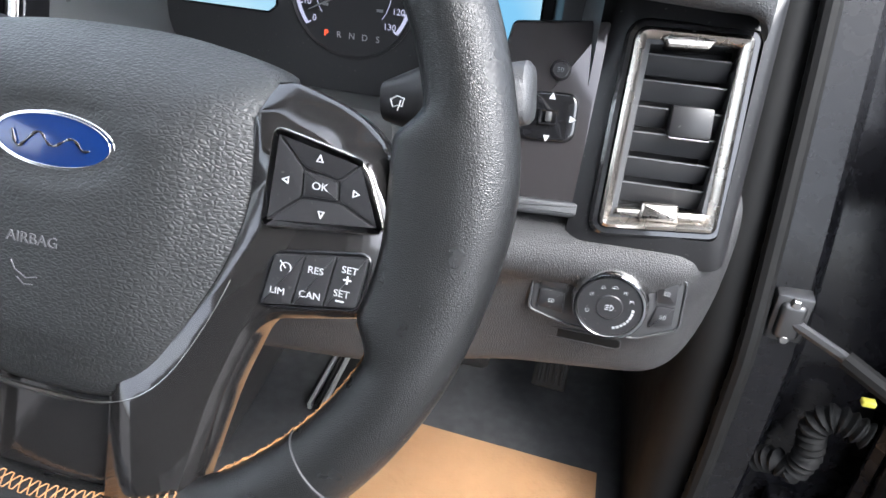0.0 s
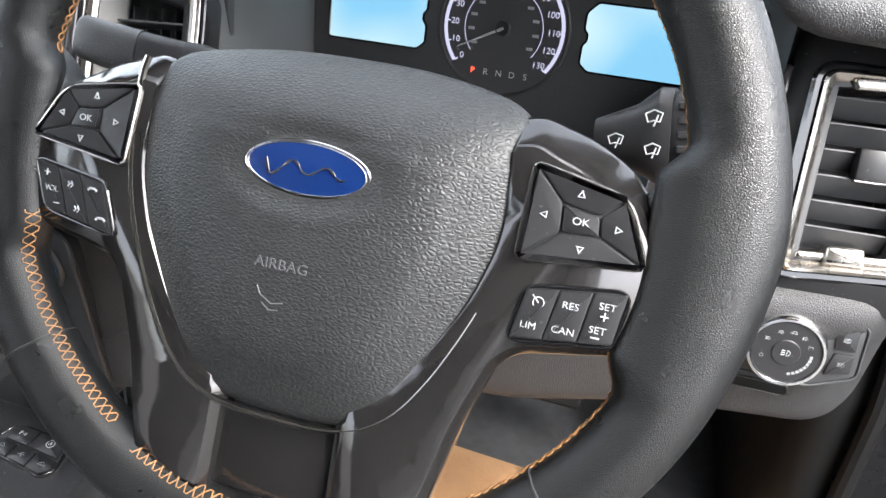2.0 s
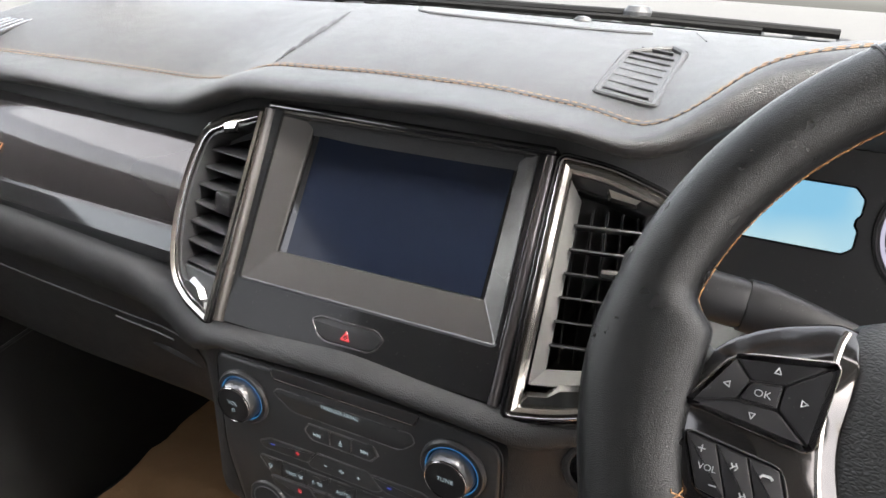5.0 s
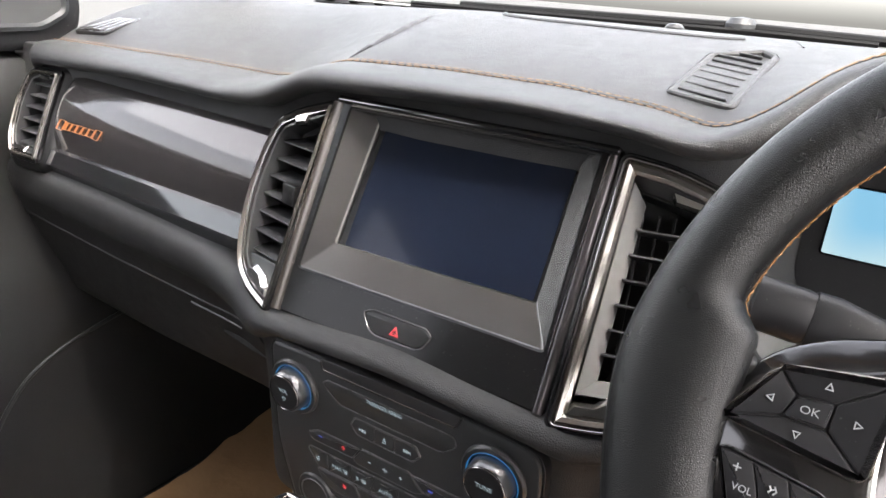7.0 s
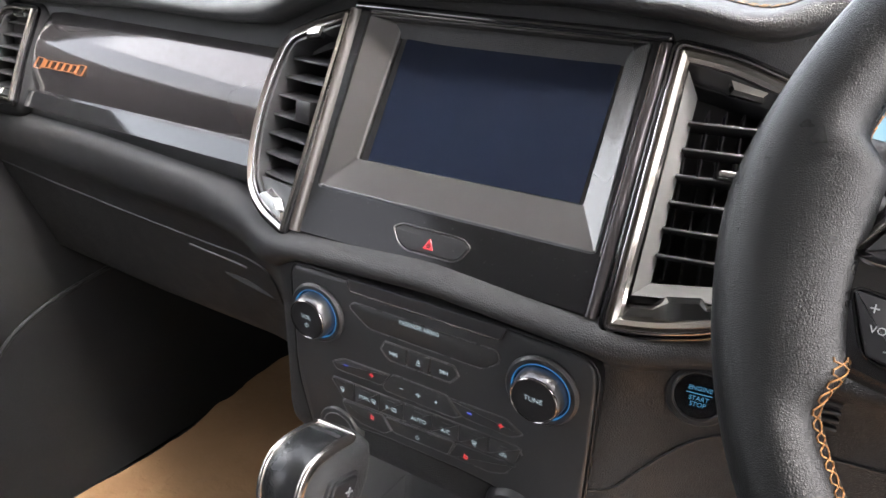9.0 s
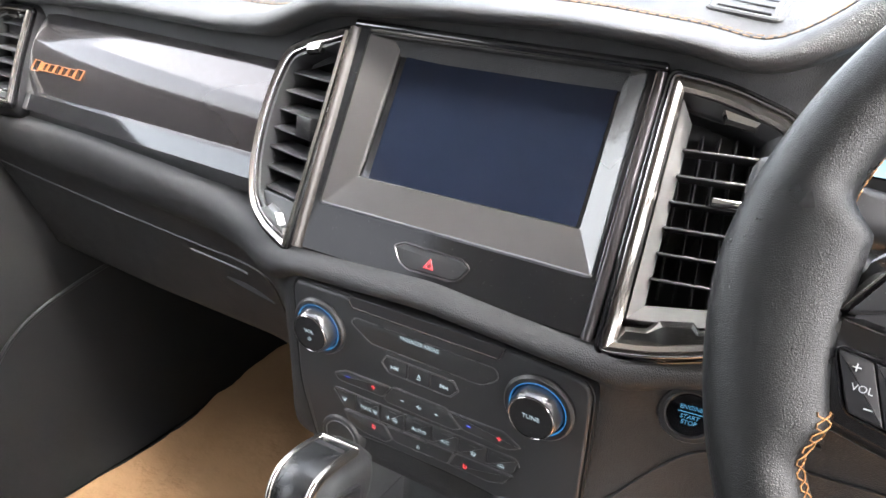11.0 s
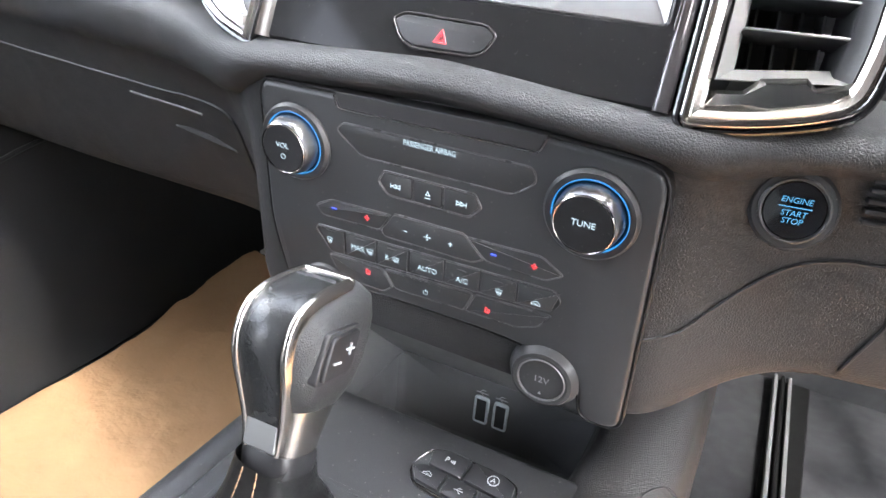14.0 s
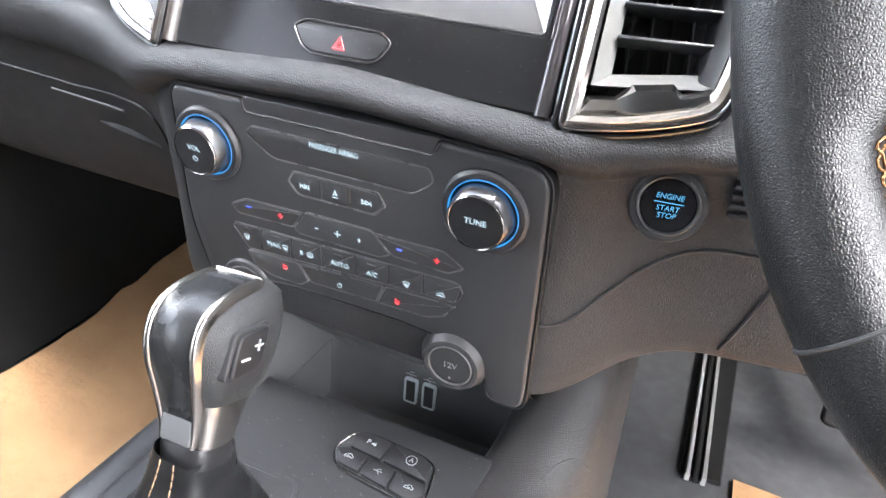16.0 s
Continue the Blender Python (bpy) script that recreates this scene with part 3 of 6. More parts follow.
def passenger_centre_vent():
    """Tall vent on the passenger's side of the screen: a bowed outer edge and broad tilted blades."""
    v = thing("air_vent", frame_at((-0.1235, 0.030, 0.590), 23.7, -14), "tall bowed air vent with bright chrome surround and broad grey blades", "air vent", "vents beside the screen")
    bow = [(-0.0085, 0.0868), (-0.0456, 0.0752), (-0.0710, 0.0632), (-0.0775, 0.0530), (-0.0808, 0.0330), (-0.0811, 0.0110), (-0.0781, -0.0152), (-0.0700, -0.0420), (-0.0589, -0.0621), (-0.0470, -0.0725), (-0.0270, -0.0815), (0.0050, -0.0878)]
    outer = fillet(bow, [0.003, 0.010, 0.008, 0.008, 0.01, 0.01, 0.012, 0.012, 0.01, 0.008, 0.012, 0.003], 4)
    part("gasket", rim_frame(inset(outer, -0.0034), 0.0040, -0.03, 0.0012), PIANO, v, "gloss black outer edge")
    part("surround", rim_frame(outer, 0.0040, -0.02, 0.0042, lip=0.0008, round_=0.42), CHROME, v, "bright chrome surround")
    part("inner_line", rim_frame(inset(outer, 0.0046), 0.0022, -0.02, 0.0016), SMOKE, v, "dark chrome inner line")
    part("throat", rim_frame(inset(outer, 0.0070), 0.0030, -0.045, -0.001, round_=0.1), VANE, v)
    part("cavity", slab(inset(outer, 0.009), -0.055, -0.050, 0.0005), DARK, v)
    for k in range(7):
        y = 0.0480 - 0.0159 * k
        x0, x1 = -0.0725 + 0.0014 * max(0, k - 2) ** 1.5, -0.0150 + 0.0010 * k
        b = box((x0, -0.0009, -0.022), (x1, 0.0009, 0.0), 0.0007, 2)
        part("blade", moved(b, Matrix.Translation((0, y - 0.004, -0.007)) @ Matrix.Rotation(radians(27), 4, "X")), VANE, v)
    part("tab", moved(box((-0.0095, -0.0090, -0.004), (0.0095, 0.0090, 0.0040), 0.0016, 2), Matrix.Translation((-0.0265, 0.0050, -0.005)) @ Matrix.Rotation(radians(20), 4, "X")), DULL, v, "square thumb tab")
    part("sill", slab([(-0.0560, -0.0540), (-0.0070, -0.0530), (0.0000, -0.0790), (-0.0300, -0.0720), (-0.0480, -0.0640)], -0.020, -0.004, 0.001, 1), VANE, v, "plain grey sill under the blades")
    facet_clip("lower_clip", [(-0.0440, -0.0690), (-0.0410, -0.0640), (-0.0320, -0.0600), (-0.0160, -0.0645), (-0.0080, -0.0715), (-0.0020, -0.0725), (0.0005, -0.0815), (-0.0180, -0.0785), (-0.0340, -0.0740)], [(-0.0380, -0.0685), (-0.0370, -0.0665), (-0.0310, -0.0640), (-0.0190, -0.0665), (-0.0110, -0.0735), (-0.0050, -0.0745), (-0.0030, -0.0785), (-0.0160, -0.0760), (-0.0310, -0.0720)], -0.006, 0.0022, v, "faceted polished lower clip")
    facet_clip("upper_clip", [(-0.0555, 0.0695), (-0.0510, 0.0605), (-0.0355, 0.0640), (-0.0350, 0.0740)], [(-0.0530, 0.0685), (-0.0500, 0.0635), (-0.0375, 0.0662), (-0.0370, 0.0725)], -0.004, 0.0015, v, "small polished upper clip")
    return v


def driver_centre_vent():
    """Vent on the driver's side of the screen: a broad pale cheek, thin level blades and upright ones behind."""
    v = thing("air_vent", frame_at((0.1235, 0.030, 0.590), 23.7, 14), "tall air vent with chrome surround, pale cheek and thin black blades", "air vent", "vents beside the screen")
    poly = [(-0.0066, -0.0853), (0.0217, -0.0832), (0.0472, -0.0778), (0.0670, -0.0710), (0.0745, -0.0450), (0.0790, -0.0050), (0.0820, 0.0350), (0.0825, 0.0640), (0.0754, 0.0700), (0.0397, 0.0830), (0.0080, 0.0872)]
    outer = fillet(poly, [0.003, 0.015, 0.012, 0.010, 0.02, 0.02, 0.02, 0.006, 0.006, 0.02, 0.003], 4)
    part("gasket", rim_frame(inset(outer, -0.0052), 0.0030, -0.03, 0.0012), PIANO, v, "gloss black outer edge")
    part("outer_line", rim_frame(inset(outer, -0.0020), 0.0018, -0.03, 0.0030), SMOKE, v, "thin dark chrome outer line")
    part("surround", rim_frame(outer, 0.0074, -0.02, 0.0030, lip=0.0012), CHROME, v, "broad satin chrome surround")
    part("throat", rim_frame(inset(outer, 0.0070), 0.0080, -0.045, -0.0030, lip=0.010, round_=0.1), VANE, v)
    part("cavity", slab(inset(outer, 0.012), -0.055, -0.050, 0.0005), DARK, v)
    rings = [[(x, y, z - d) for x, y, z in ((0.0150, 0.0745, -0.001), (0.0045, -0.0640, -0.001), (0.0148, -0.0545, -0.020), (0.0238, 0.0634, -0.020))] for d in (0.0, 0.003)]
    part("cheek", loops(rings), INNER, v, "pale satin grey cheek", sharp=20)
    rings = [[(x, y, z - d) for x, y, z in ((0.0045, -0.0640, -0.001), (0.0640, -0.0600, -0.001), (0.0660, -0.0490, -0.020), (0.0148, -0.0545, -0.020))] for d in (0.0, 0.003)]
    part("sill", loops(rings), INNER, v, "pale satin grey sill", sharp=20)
    for k in range(6):
        y = 0.0457 - 0.01655 * k
        part("blade", box((0.0205 - 0.0012 * k, y - 0.0008, -0.034), (0.0735 - 0.0016 * k, y + 0.0008, -0.011), 0.0006, 2), VANE, v)
    for k in range(5):
        x = 0.0225 + 0.0105 * k
        part("rear_blade", box((x - 0.0007, -0.050, -0.046), (x + 0.0007, 0.060, -0.031), 0.0004, 1), VANE, v)
    part("slider", box((0.0418, 0.0125, -0.016), (0.0650, 0.0182, -0.0055), 0.0014, 2), POLISHED, v, "bright slider on a blade")
    facet_clip("lower_clip", [(-0.0005, -0.0790), (0.0036, -0.0690), (0.0169, -0.0678), (0.0241, -0.0614), (0.0435, -0.0588), (0.0479, -0.0628), (0.0579, -0.0600), (0.0634, -0.0580), (0.0640, -0.0640), (0.0566, -0.0705), (0.0289, -0.0776), (0.0181, -0.0768)], [(0.0020, -0.0770), (0.0055, -0.0715), (0.0178, -0.0703), (0.0260, -0.0648), (0.0425, -0.0626), (0.0470, -0.0662), (0.0560, -0.0640), (0.0600, -0.0625), (0.0605, -0.0645), (0.0545, -0.0690), (0.0285, -0.0752), (0.0185, -0.0748)], -0.006, 0.0026, v, "faceted polished lower clip")
    facet_clip("upper_clip", [(0.0380, 0.0735), (0.0410, 0.0645), (0.0600, 0.0610), (0.0640, 0.0660)], [(0.0400, 0.0715), (0.0425, 0.0660), (0.0590, 0.0630), (0.0615, 0.0660)], -0.012, -0.003, v, "dull upper clip")
    return v


passenger_centre_vent()
driver_centre_vent()


def driver_end_vent():
    """Vent at the driver's end of the dashboard with broad blades and a thumb tab."""
    v = thing("driver_air_vent", frame_at((0.630, 0.085, 0.600), 24, 4), "upright end air vent with chrome frame and broad grey blades", "air vent", "vents at the dash ends")
    outer = fillet([(-0.0345, -0.066), (0.0338, -0.0605), (0.0362, 0.0545), (-0.030, 0.054)], [0.006, 0.004, 0.003, 0.008], 5)
    part("gasket", rim_frame(inset(outer, -0.006), 0.007, -0.03, 0.0005), PIANO, v, "gloss black outer edge")
    part("surround", rim_frame(outer, 0.0062, -0.02, 0.005, lip=0.003), DIMCHROME, v, "satin chrome surround")
    part("throat", rim_frame(inset(outer, 0.0055), 0.004, -0.045, 0.0, round_=0.1), PLASTIC, v)
    part("cavity", slab(inset(outer, 0.008), -0.052, -0.046, 0.0005), DARK, v)
    for k in range(6):
        y = 0.034 - 0.0155 * k
        b = box((-0.0275, y - 0.0075, -0.002), (0.0285, y + 0.0075, -0.0005), 0.0006, 1)
        part("blade", moved(b, Matrix.Translation((0.0, y, -0.010)) @ Matrix.Rotation(radians(38), 4, "X") @ Matrix.Translation((0, -y, 0))), VANE, v)
    part("tab", box((-0.0025, -0.0068, -0.012), (0.0225, 0.0120, 0.0005), 0.0018, 2), DULL, v, "square thumb tab")
    part("tab_edge", box((-0.0022, -0.0082, -0.010), (0.0222, -0.0066, 0.0002), 0.0006, 1), SMOKE, v, "polished tab edge")
    part("lower_clip", slab(fillet([(-0.012, -0.059), (0.012, -0.058), (0.0105, -0.0465), (-0.0105, -0.0475)], 0.0015, 2), -0.01, 0.005, 0.003, 3), DIMCHROME, v, "faceted lower clip", sharp=15)
    part("ledge", slab(fillet([(-0.027, -0.058), (0.028, -0.0555), (0.028, -0.050), (-0.026, -0.053)], 0.0015, 2), -0.01, 0.002, 0.002, 2), DIMCHROME, v, "chrome ledge", sharp=15)
    part("upper_clip", slab(fillet([(-0.016, 0.050), (0.016, 0.0515), (0.012, 0.0445), (-0.012, 0.0435)], 0.001, 2)[::-1], -0.01, 0.004, 0.002, 2), DIMCHROME, v, "faceted upper clip", sharp=15)
    return v


PASSENGER_VENT = fillet([(-0.0390, 0.0300), (-0.0475, -0.0030), (-0.0380, -0.0500), (-0.0190, -0.0720), (0.0400, -0.0700), (0.0320, -0.0120), (0.0300, 0.0380), (-0.0220, 0.0370)], [0.008, 0.03, 0.02, 0.006, 0.003, 0.02, 0.003, 0.008], 5)


def passenger_end_vent():
    """Vent at the passenger's end: a bowed chrome edge, tilted blades and a plain grey jamb."""
    v = thing("passenger_air_vent", frame_at((-0.632, 0.098, 0.597), 24, -4), "upright bowed end air vent with chrome edge and tilted grey blades", "air vent", "vents at the dash ends")
    outer = PASSENGER_VENT
    part("gasket", rim_frame(inset(outer, -0.0045), 0.0050, -0.03, 0.0010), PIANO, v, "gloss black outer edge")
    part("surround", rim_frame(outer, 0.0034, -0.02, 0.0046, round_=0.42), CHROME, v, "bright chrome surround")
    part("inner_line", rim_frame(inset(outer, 0.0040), 0.0022, -0.02, 0.0016), SMOKE, v, "dark chrome inner line")
    part("throat", rim_frame(inset(outer, 0.0062), 0.0030, -0.045, -0.001, round_=0.1), VANE, v)
    part("cavity", slab(inset(outer, 0.008), -0.055, -0.050, 0.0005), DARK, v)
    part("jamb", loops([[(x, y, 0.0), (x + 0.0058, y, 0.003), (x + 0.0058, y, -0.02), (x, y, -0.02)] for x, y in ((0.0200, 0.032), (0.0205, 0.010), (0.0215, -0.014), (0.0245, -0.040), (0.0285, -0.065))]), SATIN, v, "plain grey jamb")
    for k in range(6):
        y = 0.0190 - 0.0150 * k
        x0 = -0.0400 + 0.0011 * max(0, k - 1) ** 1.7
        b = box((x0, -0.0009, -0.022), (0.0190 + 0.0013 * k, 0.0009, 0.0), 0.0007, 2)
        part("blade", moved(b, Matrix.Translation((0, y, -0.006)) @ Matrix.Rotation(radians(27), 4, "X")), VANE, v)
    part("sill", slab([(-0.0240, -0.0600), (0.0300, -0.0570), (0.0330, -0.0660), (-0.0150, -0.0680)], -0.02, -0.003, 0.001, 1), VANE, v, "plain grey sill under the blades")
    facet_clip("lower_clip", [(-0.0200, -0.0665), (0.0080, -0.0660), (0.0110, -0.0560), (-0.0220, -0.0570)], [(-0.0170, -0.0640), (0.0060, -0.0635), (0.0080, -0.0590), (-0.0180, -0.0600)], -0.006, 0.0030, v, "faceted polished lower clip")
    facet_clip("upper_clip", [(-0.0130, 0.0260), (0.0080, 0.0270), (0.0110, 0.0350), (-0.0150, 0.0340)], [(-0.0110, 0.0280), (0.0060, 0.0290), (0.0080, 0.0330), (-0.0120, 0.0325)], -0.006, 0.0020, v, "small polished upper clip")
    return v


driver_end_vent()
passenger_end_vent()


# ---- screen and centre fascia ----
fascia = thing("centre_fascia", frame_at((0, 0.030, 0.590), 23.7), "gloss black centre fascia with recessed touchscreen", "fascia")
outer = fillet([(-0.1185, -0.084), (0.1185, -0.084), (0.1185, 0.0905), (-0.1185, 0.0905)], 0.004, 4)
mid = fillet([(-0.1075, -0.0455), (0.1065, -0.0445), (0.1050, 0.0885), (-0.1040, 0.0865)], 0.003, 4)
scr = fillet([(-0.0872, -0.0190), (0.0880, -0.0165), (0.0880, 0.0870), (-0.0845, 0.0855)], 0.0015, 4)
lit = fillet([(-0.0795, -0.0190), (0.0850, -0.0160), (0.0855, 0.0815), (-0.0785, 0.0800)], 0.001, 3)
part("surround", loops([[(x, y, -0.03) for x, y in outer], [(x, y, -0.001) for x, y in outer], [(x, y, 0.001) for x, y in inset(outer, 0.002)], [(x, y, 0.0012) for x, y in inset(mid, -0.0016)], [(x, y, 0.0) for x, y in mid]], cap0=False, cap1=False), FASCIA, fascia, "gloss black surround")
part("bezel", loops([[(x, y, 0.0004) for x, y in mid], [(x, y, -0.0004) for x, y in inset(mid, 0.001)], [(x, y, -0.0085 - 0.05 * (y + 0.018)) for x, y in inset(scr, -0.0008)], [(x, y, -0.0100 - 0.05 * (y + 0.018)) for x, y in scr], [(x, y, -0.016 - 0.05 * (y + 0.018)) for x, y in scr]], cap0=False, cap1=False), BEZEL, fascia, "glossy charcoal bezel sloping to the screen", sharp=20)
part("screen_border", loops([[(x, y, -0.022) for x, y in scr], [(x, y, -0.0116 - 0.055 * (y + 0.018)) for x, y in scr]]), PIANO, fascia, "black border of the screen")
part("screen", loops([[(x, y, -0.018) for x, y in lit], [(x, y, -0.0112 - 0.055 * (y + 0.018)) for x, y in lit]]), GLASSY, fascia, "dark switched-off touchscreen")
post = lambda x0, x1, top, foot, lift: loops([[(x0 + foot * (0.087 - y) / 0.17, y, -0.03), (x0 + foot * (0.087 - y) / 0.17, y, 0.001), ((x0 + x1) / 2 - 0.001, y, lift), (x1, y, 0.001), (x1, y, -0.03)] for y in np.linspace(-0.0835, top, 12)], closed=False)  # noqa: E731
part("post", post(-0.1240, -0.1130, 0.0885, 0.0, 0.0052), POST, fascia, "dark bronze rounded upright", sharp=70)
part("post", post(0.1105, 0.1175, 0.0895, 0.0, 0.0030), GLOSS, fascia, "dark glossy upright", sharp=70)
part("post_line", tube([(0.1118, 0.087, 0.0025), (0.1110, 0.0, 0.0025), (0.1108, -0.046, 0.0022)], 0.0006, 6), SMOKE, fascia, "thin dark chrome line")
part("top_lip", box((-0.118, 0.0885, -0.02), (0.118, 0.0945, 0.0045), 0.002, 3), PIANO, fascia)
part("top_line", tube([(-0.1040, 0.0876, 0.0010), (0.0, 0.0886, 0.0010), (0.1050, 0.0892, 0.0010)], 0.0007, 6), CHROME, fascia, "thin bright line over the screen")
hexa = fillet([(-0.0348, -0.0612), (-0.0275, -0.0712), (-0.0200, -0.0745), (0.0155, -0.0738), (0.0212, -0.0712), (0.0262, -0.0618), (0.0195, -0.0572), (-0.0278, -0.0570)], 0.0025, 4)
hz = part("hazard_button", slab(inset(hexa, 0.0008), -0.004, 0.0022, 0.001), BUTTON, fascia, "black hexagonal hazard button")
part("hazard_ring", rim_frame(inset(hexa, -0.0008), 0.0013, -0.002, 0.0024), GLOSS, fascia)
tri_o = fillet([(-0.0082, -0.0702), (0.0002, -0.0702), (-0.0040, -0.0625)], 0.0005, 2)
part("hazard_triangle", rim_frame(tri_o, 0.0009, 0.001, 0.0025), HAZARD, hz, "red warning triangle")
part("hazard_triangle", rim_frame(inset(tri_o, 0.0018), 0.0006, 0.001, 0.0025), HAZARD, hz, "red warning triangle")


# ---- steering wheel ----
EMBOSS = mat("embossed_grey", (0.10, 0.10, 0.105), 0.35)
wheel = thing("steering_wheel", frame_at((0.377, -0.118, 0.631), 24), "black leather steering wheel with orange stitching and glossy spokes", "steering wheel")
RC, RR = (0.0, -0.004, -0.014), 0.1684


def spoke_web(a):
    """How far the leather runs inwards beside a spoke: 0 away from it, 1 along it."""
    d = math.degrees(math.atan2(math.sin(a), abs(math.cos(a))))
    up, low = min(1, max(0, (15.0 - d) / 5.0)), min(1, max(0, (d + 25.0) / 7.0))
    return (up * up * (3 - 2 * up)) * (low * low * (3 - 2 * low))


def rim_point(a, phi, grow=0.0):
    """A point of the rim: angle round the wheel, angle round the tube."""
    thick = 0.0170 + 0.0022 * (math.exp(-((math.sin(a) - 0.05) / 0.17) ** 2)) + 0.001 * math.exp(-((math.sin(a) + 0.75) / 0.2) ** 2)
    rad, dep = thick + grow, 0.0158 + grow
    inner = max(0.0, -math.cos(phi))
    web = spoke_web(a) * inner**1.4
    r = RR + rad * math.cos(phi) - 0.0115 * web
    return (RC[0] + r * math.cos(a), RC[1] + r * math.sin(a), RC[2] + dep * math.sin(phi) + 0.004 * web)


N = 300
bm = loops([[rim_point(2 * math.pi * i / N, 2 * math.pi * k / 24) for k in range(24)] for i in range(N)] + [[rim_point(0, 2 * math.pi * k / 24) for k in range(24)]], cap0=False, cap1=False)
bmesh.ops.remove_doubles(bm, verts=bm.verts, dist=1e-6)
rim = part("rim", bm, LEATHER, wheel, "worn black leather rim")
for deg in (56.5, 123.5, 219.5, 318):
    a = radians(deg)
    part("rim_seam", tube([rim_point(a, 2 * math.pi * k / 32, 0.00005) for k in range(32)], 0.0007, 6, closed=True), DARK, rim, "cross seam in the leather")


def zigzag(a0, a1, phi0, w=0.22):
    """Laced orange thread on the inside of the rim, between two angles: two strands that cross over and over."""
    bm, k = bmesh.new(), int(abs(a1 - a0) / radians(1.7))
    for s in (-1, 1):
        way = []
        for i in range(k + 1):
            jit = 0.08 * math.sin(i * 7.3 + s) * w
            side = s * (1 if i % 2 else -1)
            for f in (-0.16, 0.16):
                way.append(rim_point(a0 + (a1 - a0) * (i + f) / k, phi0 + side * w + jit, 0.0003))
            way.append(rim_point(a0 + (a1 - a0) * (i + 0.5) / k, phi0 + jit, 0.0005 + 0.0003 * s))
        tube(way, 0.00034, 5, bm=bm)
    return bm


for a0, a1, ph, w in ((197, 238, 0.42, 0.17), (303, 343, -0.05, 0.15), (14, 54, -0.25, 0.12), (126, 166, -0.25, 0.12), (58, 122, -0.3, 0.12), (245, 295, 0.5, 0.22)):
    part("rim_stitching", zigzag(radians(a0), radians(a1), math.pi - ph, w), LACE, rim, "orange cross stitching", kind="stuff")

# hub cover
half = [(0, 0.0500), (0.035, 0.0488), (0.068, 0.0430), (0.082, 0.0360), (0.0860, 0.020), (0.0850, -0.014), (0.0785, -0.042), (0.0635, -0.076), (0.0480, -0.0975), (0.028, -0.1080), (0, -0.1100)]
cover = resample([(x, y) for x, y in half] + [(-x, y) for x, y in half[-2:0:-1]], 120, closed=True)


def cover_height(x, y, s):
    dome = -0.010 + 0.0165 * (1 - s**3.2)
    dome -= 0.024 * max(0, (y - 0.008) / 0.042) ** 2.1
    dome -= 0.0042 * math.exp(-((x / 0.036) ** 2 + ((y + 0.002) / 0.0175) ** 2) ** 3)
    if y < 0.01:
        dome += 0.0012 / (1 + math.exp((s - 0.72) * 45))
    return dome


rings = []
for k in range(34):
    s = 1 - k / 34
    rings.append([(x * s, (y + 0.028) * s - 0.028, cover_height(x * s, (y + 0.028) * s - 0.028, s)) for x, y in cover])
rings.insert(0, [(x * 1.0, y, -0.018 - 0.034 * min(1, max(0, (y - 0.02) / 0.02))) for x, y in cover])
part("airbag_cover", loops(rings, cap0=False), COVER, wheel, "grained black airbag cover", sharp=70)
edge_line = [(x - (0.0022 if x < 0 else 0.0), y) for x, y in inset(cover, -0.0021) if y < 0.034 and not (x > 0.03 and y > -0.045)]
first = max(range(len(edge_line)), key=lambda k: (Vector(edge_line[k]) - Vector(edge_line[k - 1])).length)
edge_line = edge_line[first:] + edge_line[:first]
part("cover_trim", tube([(x, y, -0.0074) for x, y in edge_line], [0.0016 if x < 0.01 else 0.0010 for x, y in edge_line], 8), TRIM, wheel, "thin satin chrome line round the cover")

oval = [(0.001 + 0.0287 * math.cos(2 * math.pi * k / 64), -0.002 + 0.0118 * math.sin(2 * math.pi * k / 64)) for k in range(64)]
badge = part("badge_rim", rim_frame(oval, 0.0013, -0.001, 0.0038), BRIGHT, wheel, "polished oval badge edge")
part("badge_face", loops([[(0.001 + (x - 0.001) * s, -0.002 + (y + 0.002) * s, 0.0034 + 0.0012 * (1 - s * s)) for x, y in oval] for s in (0.97, 0.8, 0.6, 0.4, 0.2, 0.05)], cap0=False), BLUE, badge, "blue enamel badge face")
part("badge_line", rim_frame([(0.001 + (x - 0.001) * 0.93, -0.002 + (y + 0.002) * 0.90) for x, y in oval], 0.0005, 0.003, 0.0041), BRIGHT, badge)
sweep = [(-0.0185 + 0.037 * k / 119, (0.0046 - 0.0026 * min(1, k / 60)) * math.sin(0.13 * k + 2.6)) for k in range(120)]
part("badge_flourish", tube([(x + 0.0010 + 0.25 * y, y - 0.0022, 0.0047) for x, y in sweep], [0.00035 + 0.00030 * math.sin(0.24 * k) ** 2 for k in range(120)], 6), SMOKE, badge, "flowing silver flourish")
text("airbag_lettering", "AIRBAG", 0.0062, (-0.0010, -0.0425, cover_height(0, -0.042, 0.15) + 0.0005), EMBOSS, wheel, wide=1.12, height=0.0003)
part("horn_mark", tube([(-0.0105, -0.0525, 0.0074), (-0.0085, -0.0560, 0.0074), (-0.003, -0.0590, 0.0073), (0.002, -0.0578, 0.0073)], 0.00035, 5), EMBOSS, wheel)
part("horn_mark", tube([(-0.0075, -0.0592, 0.0072), (-0.004, -0.0618, 0.0071), (0.000, -0.0612, 0.0071)], 0.0003, 5), EMBOSS, wheel)


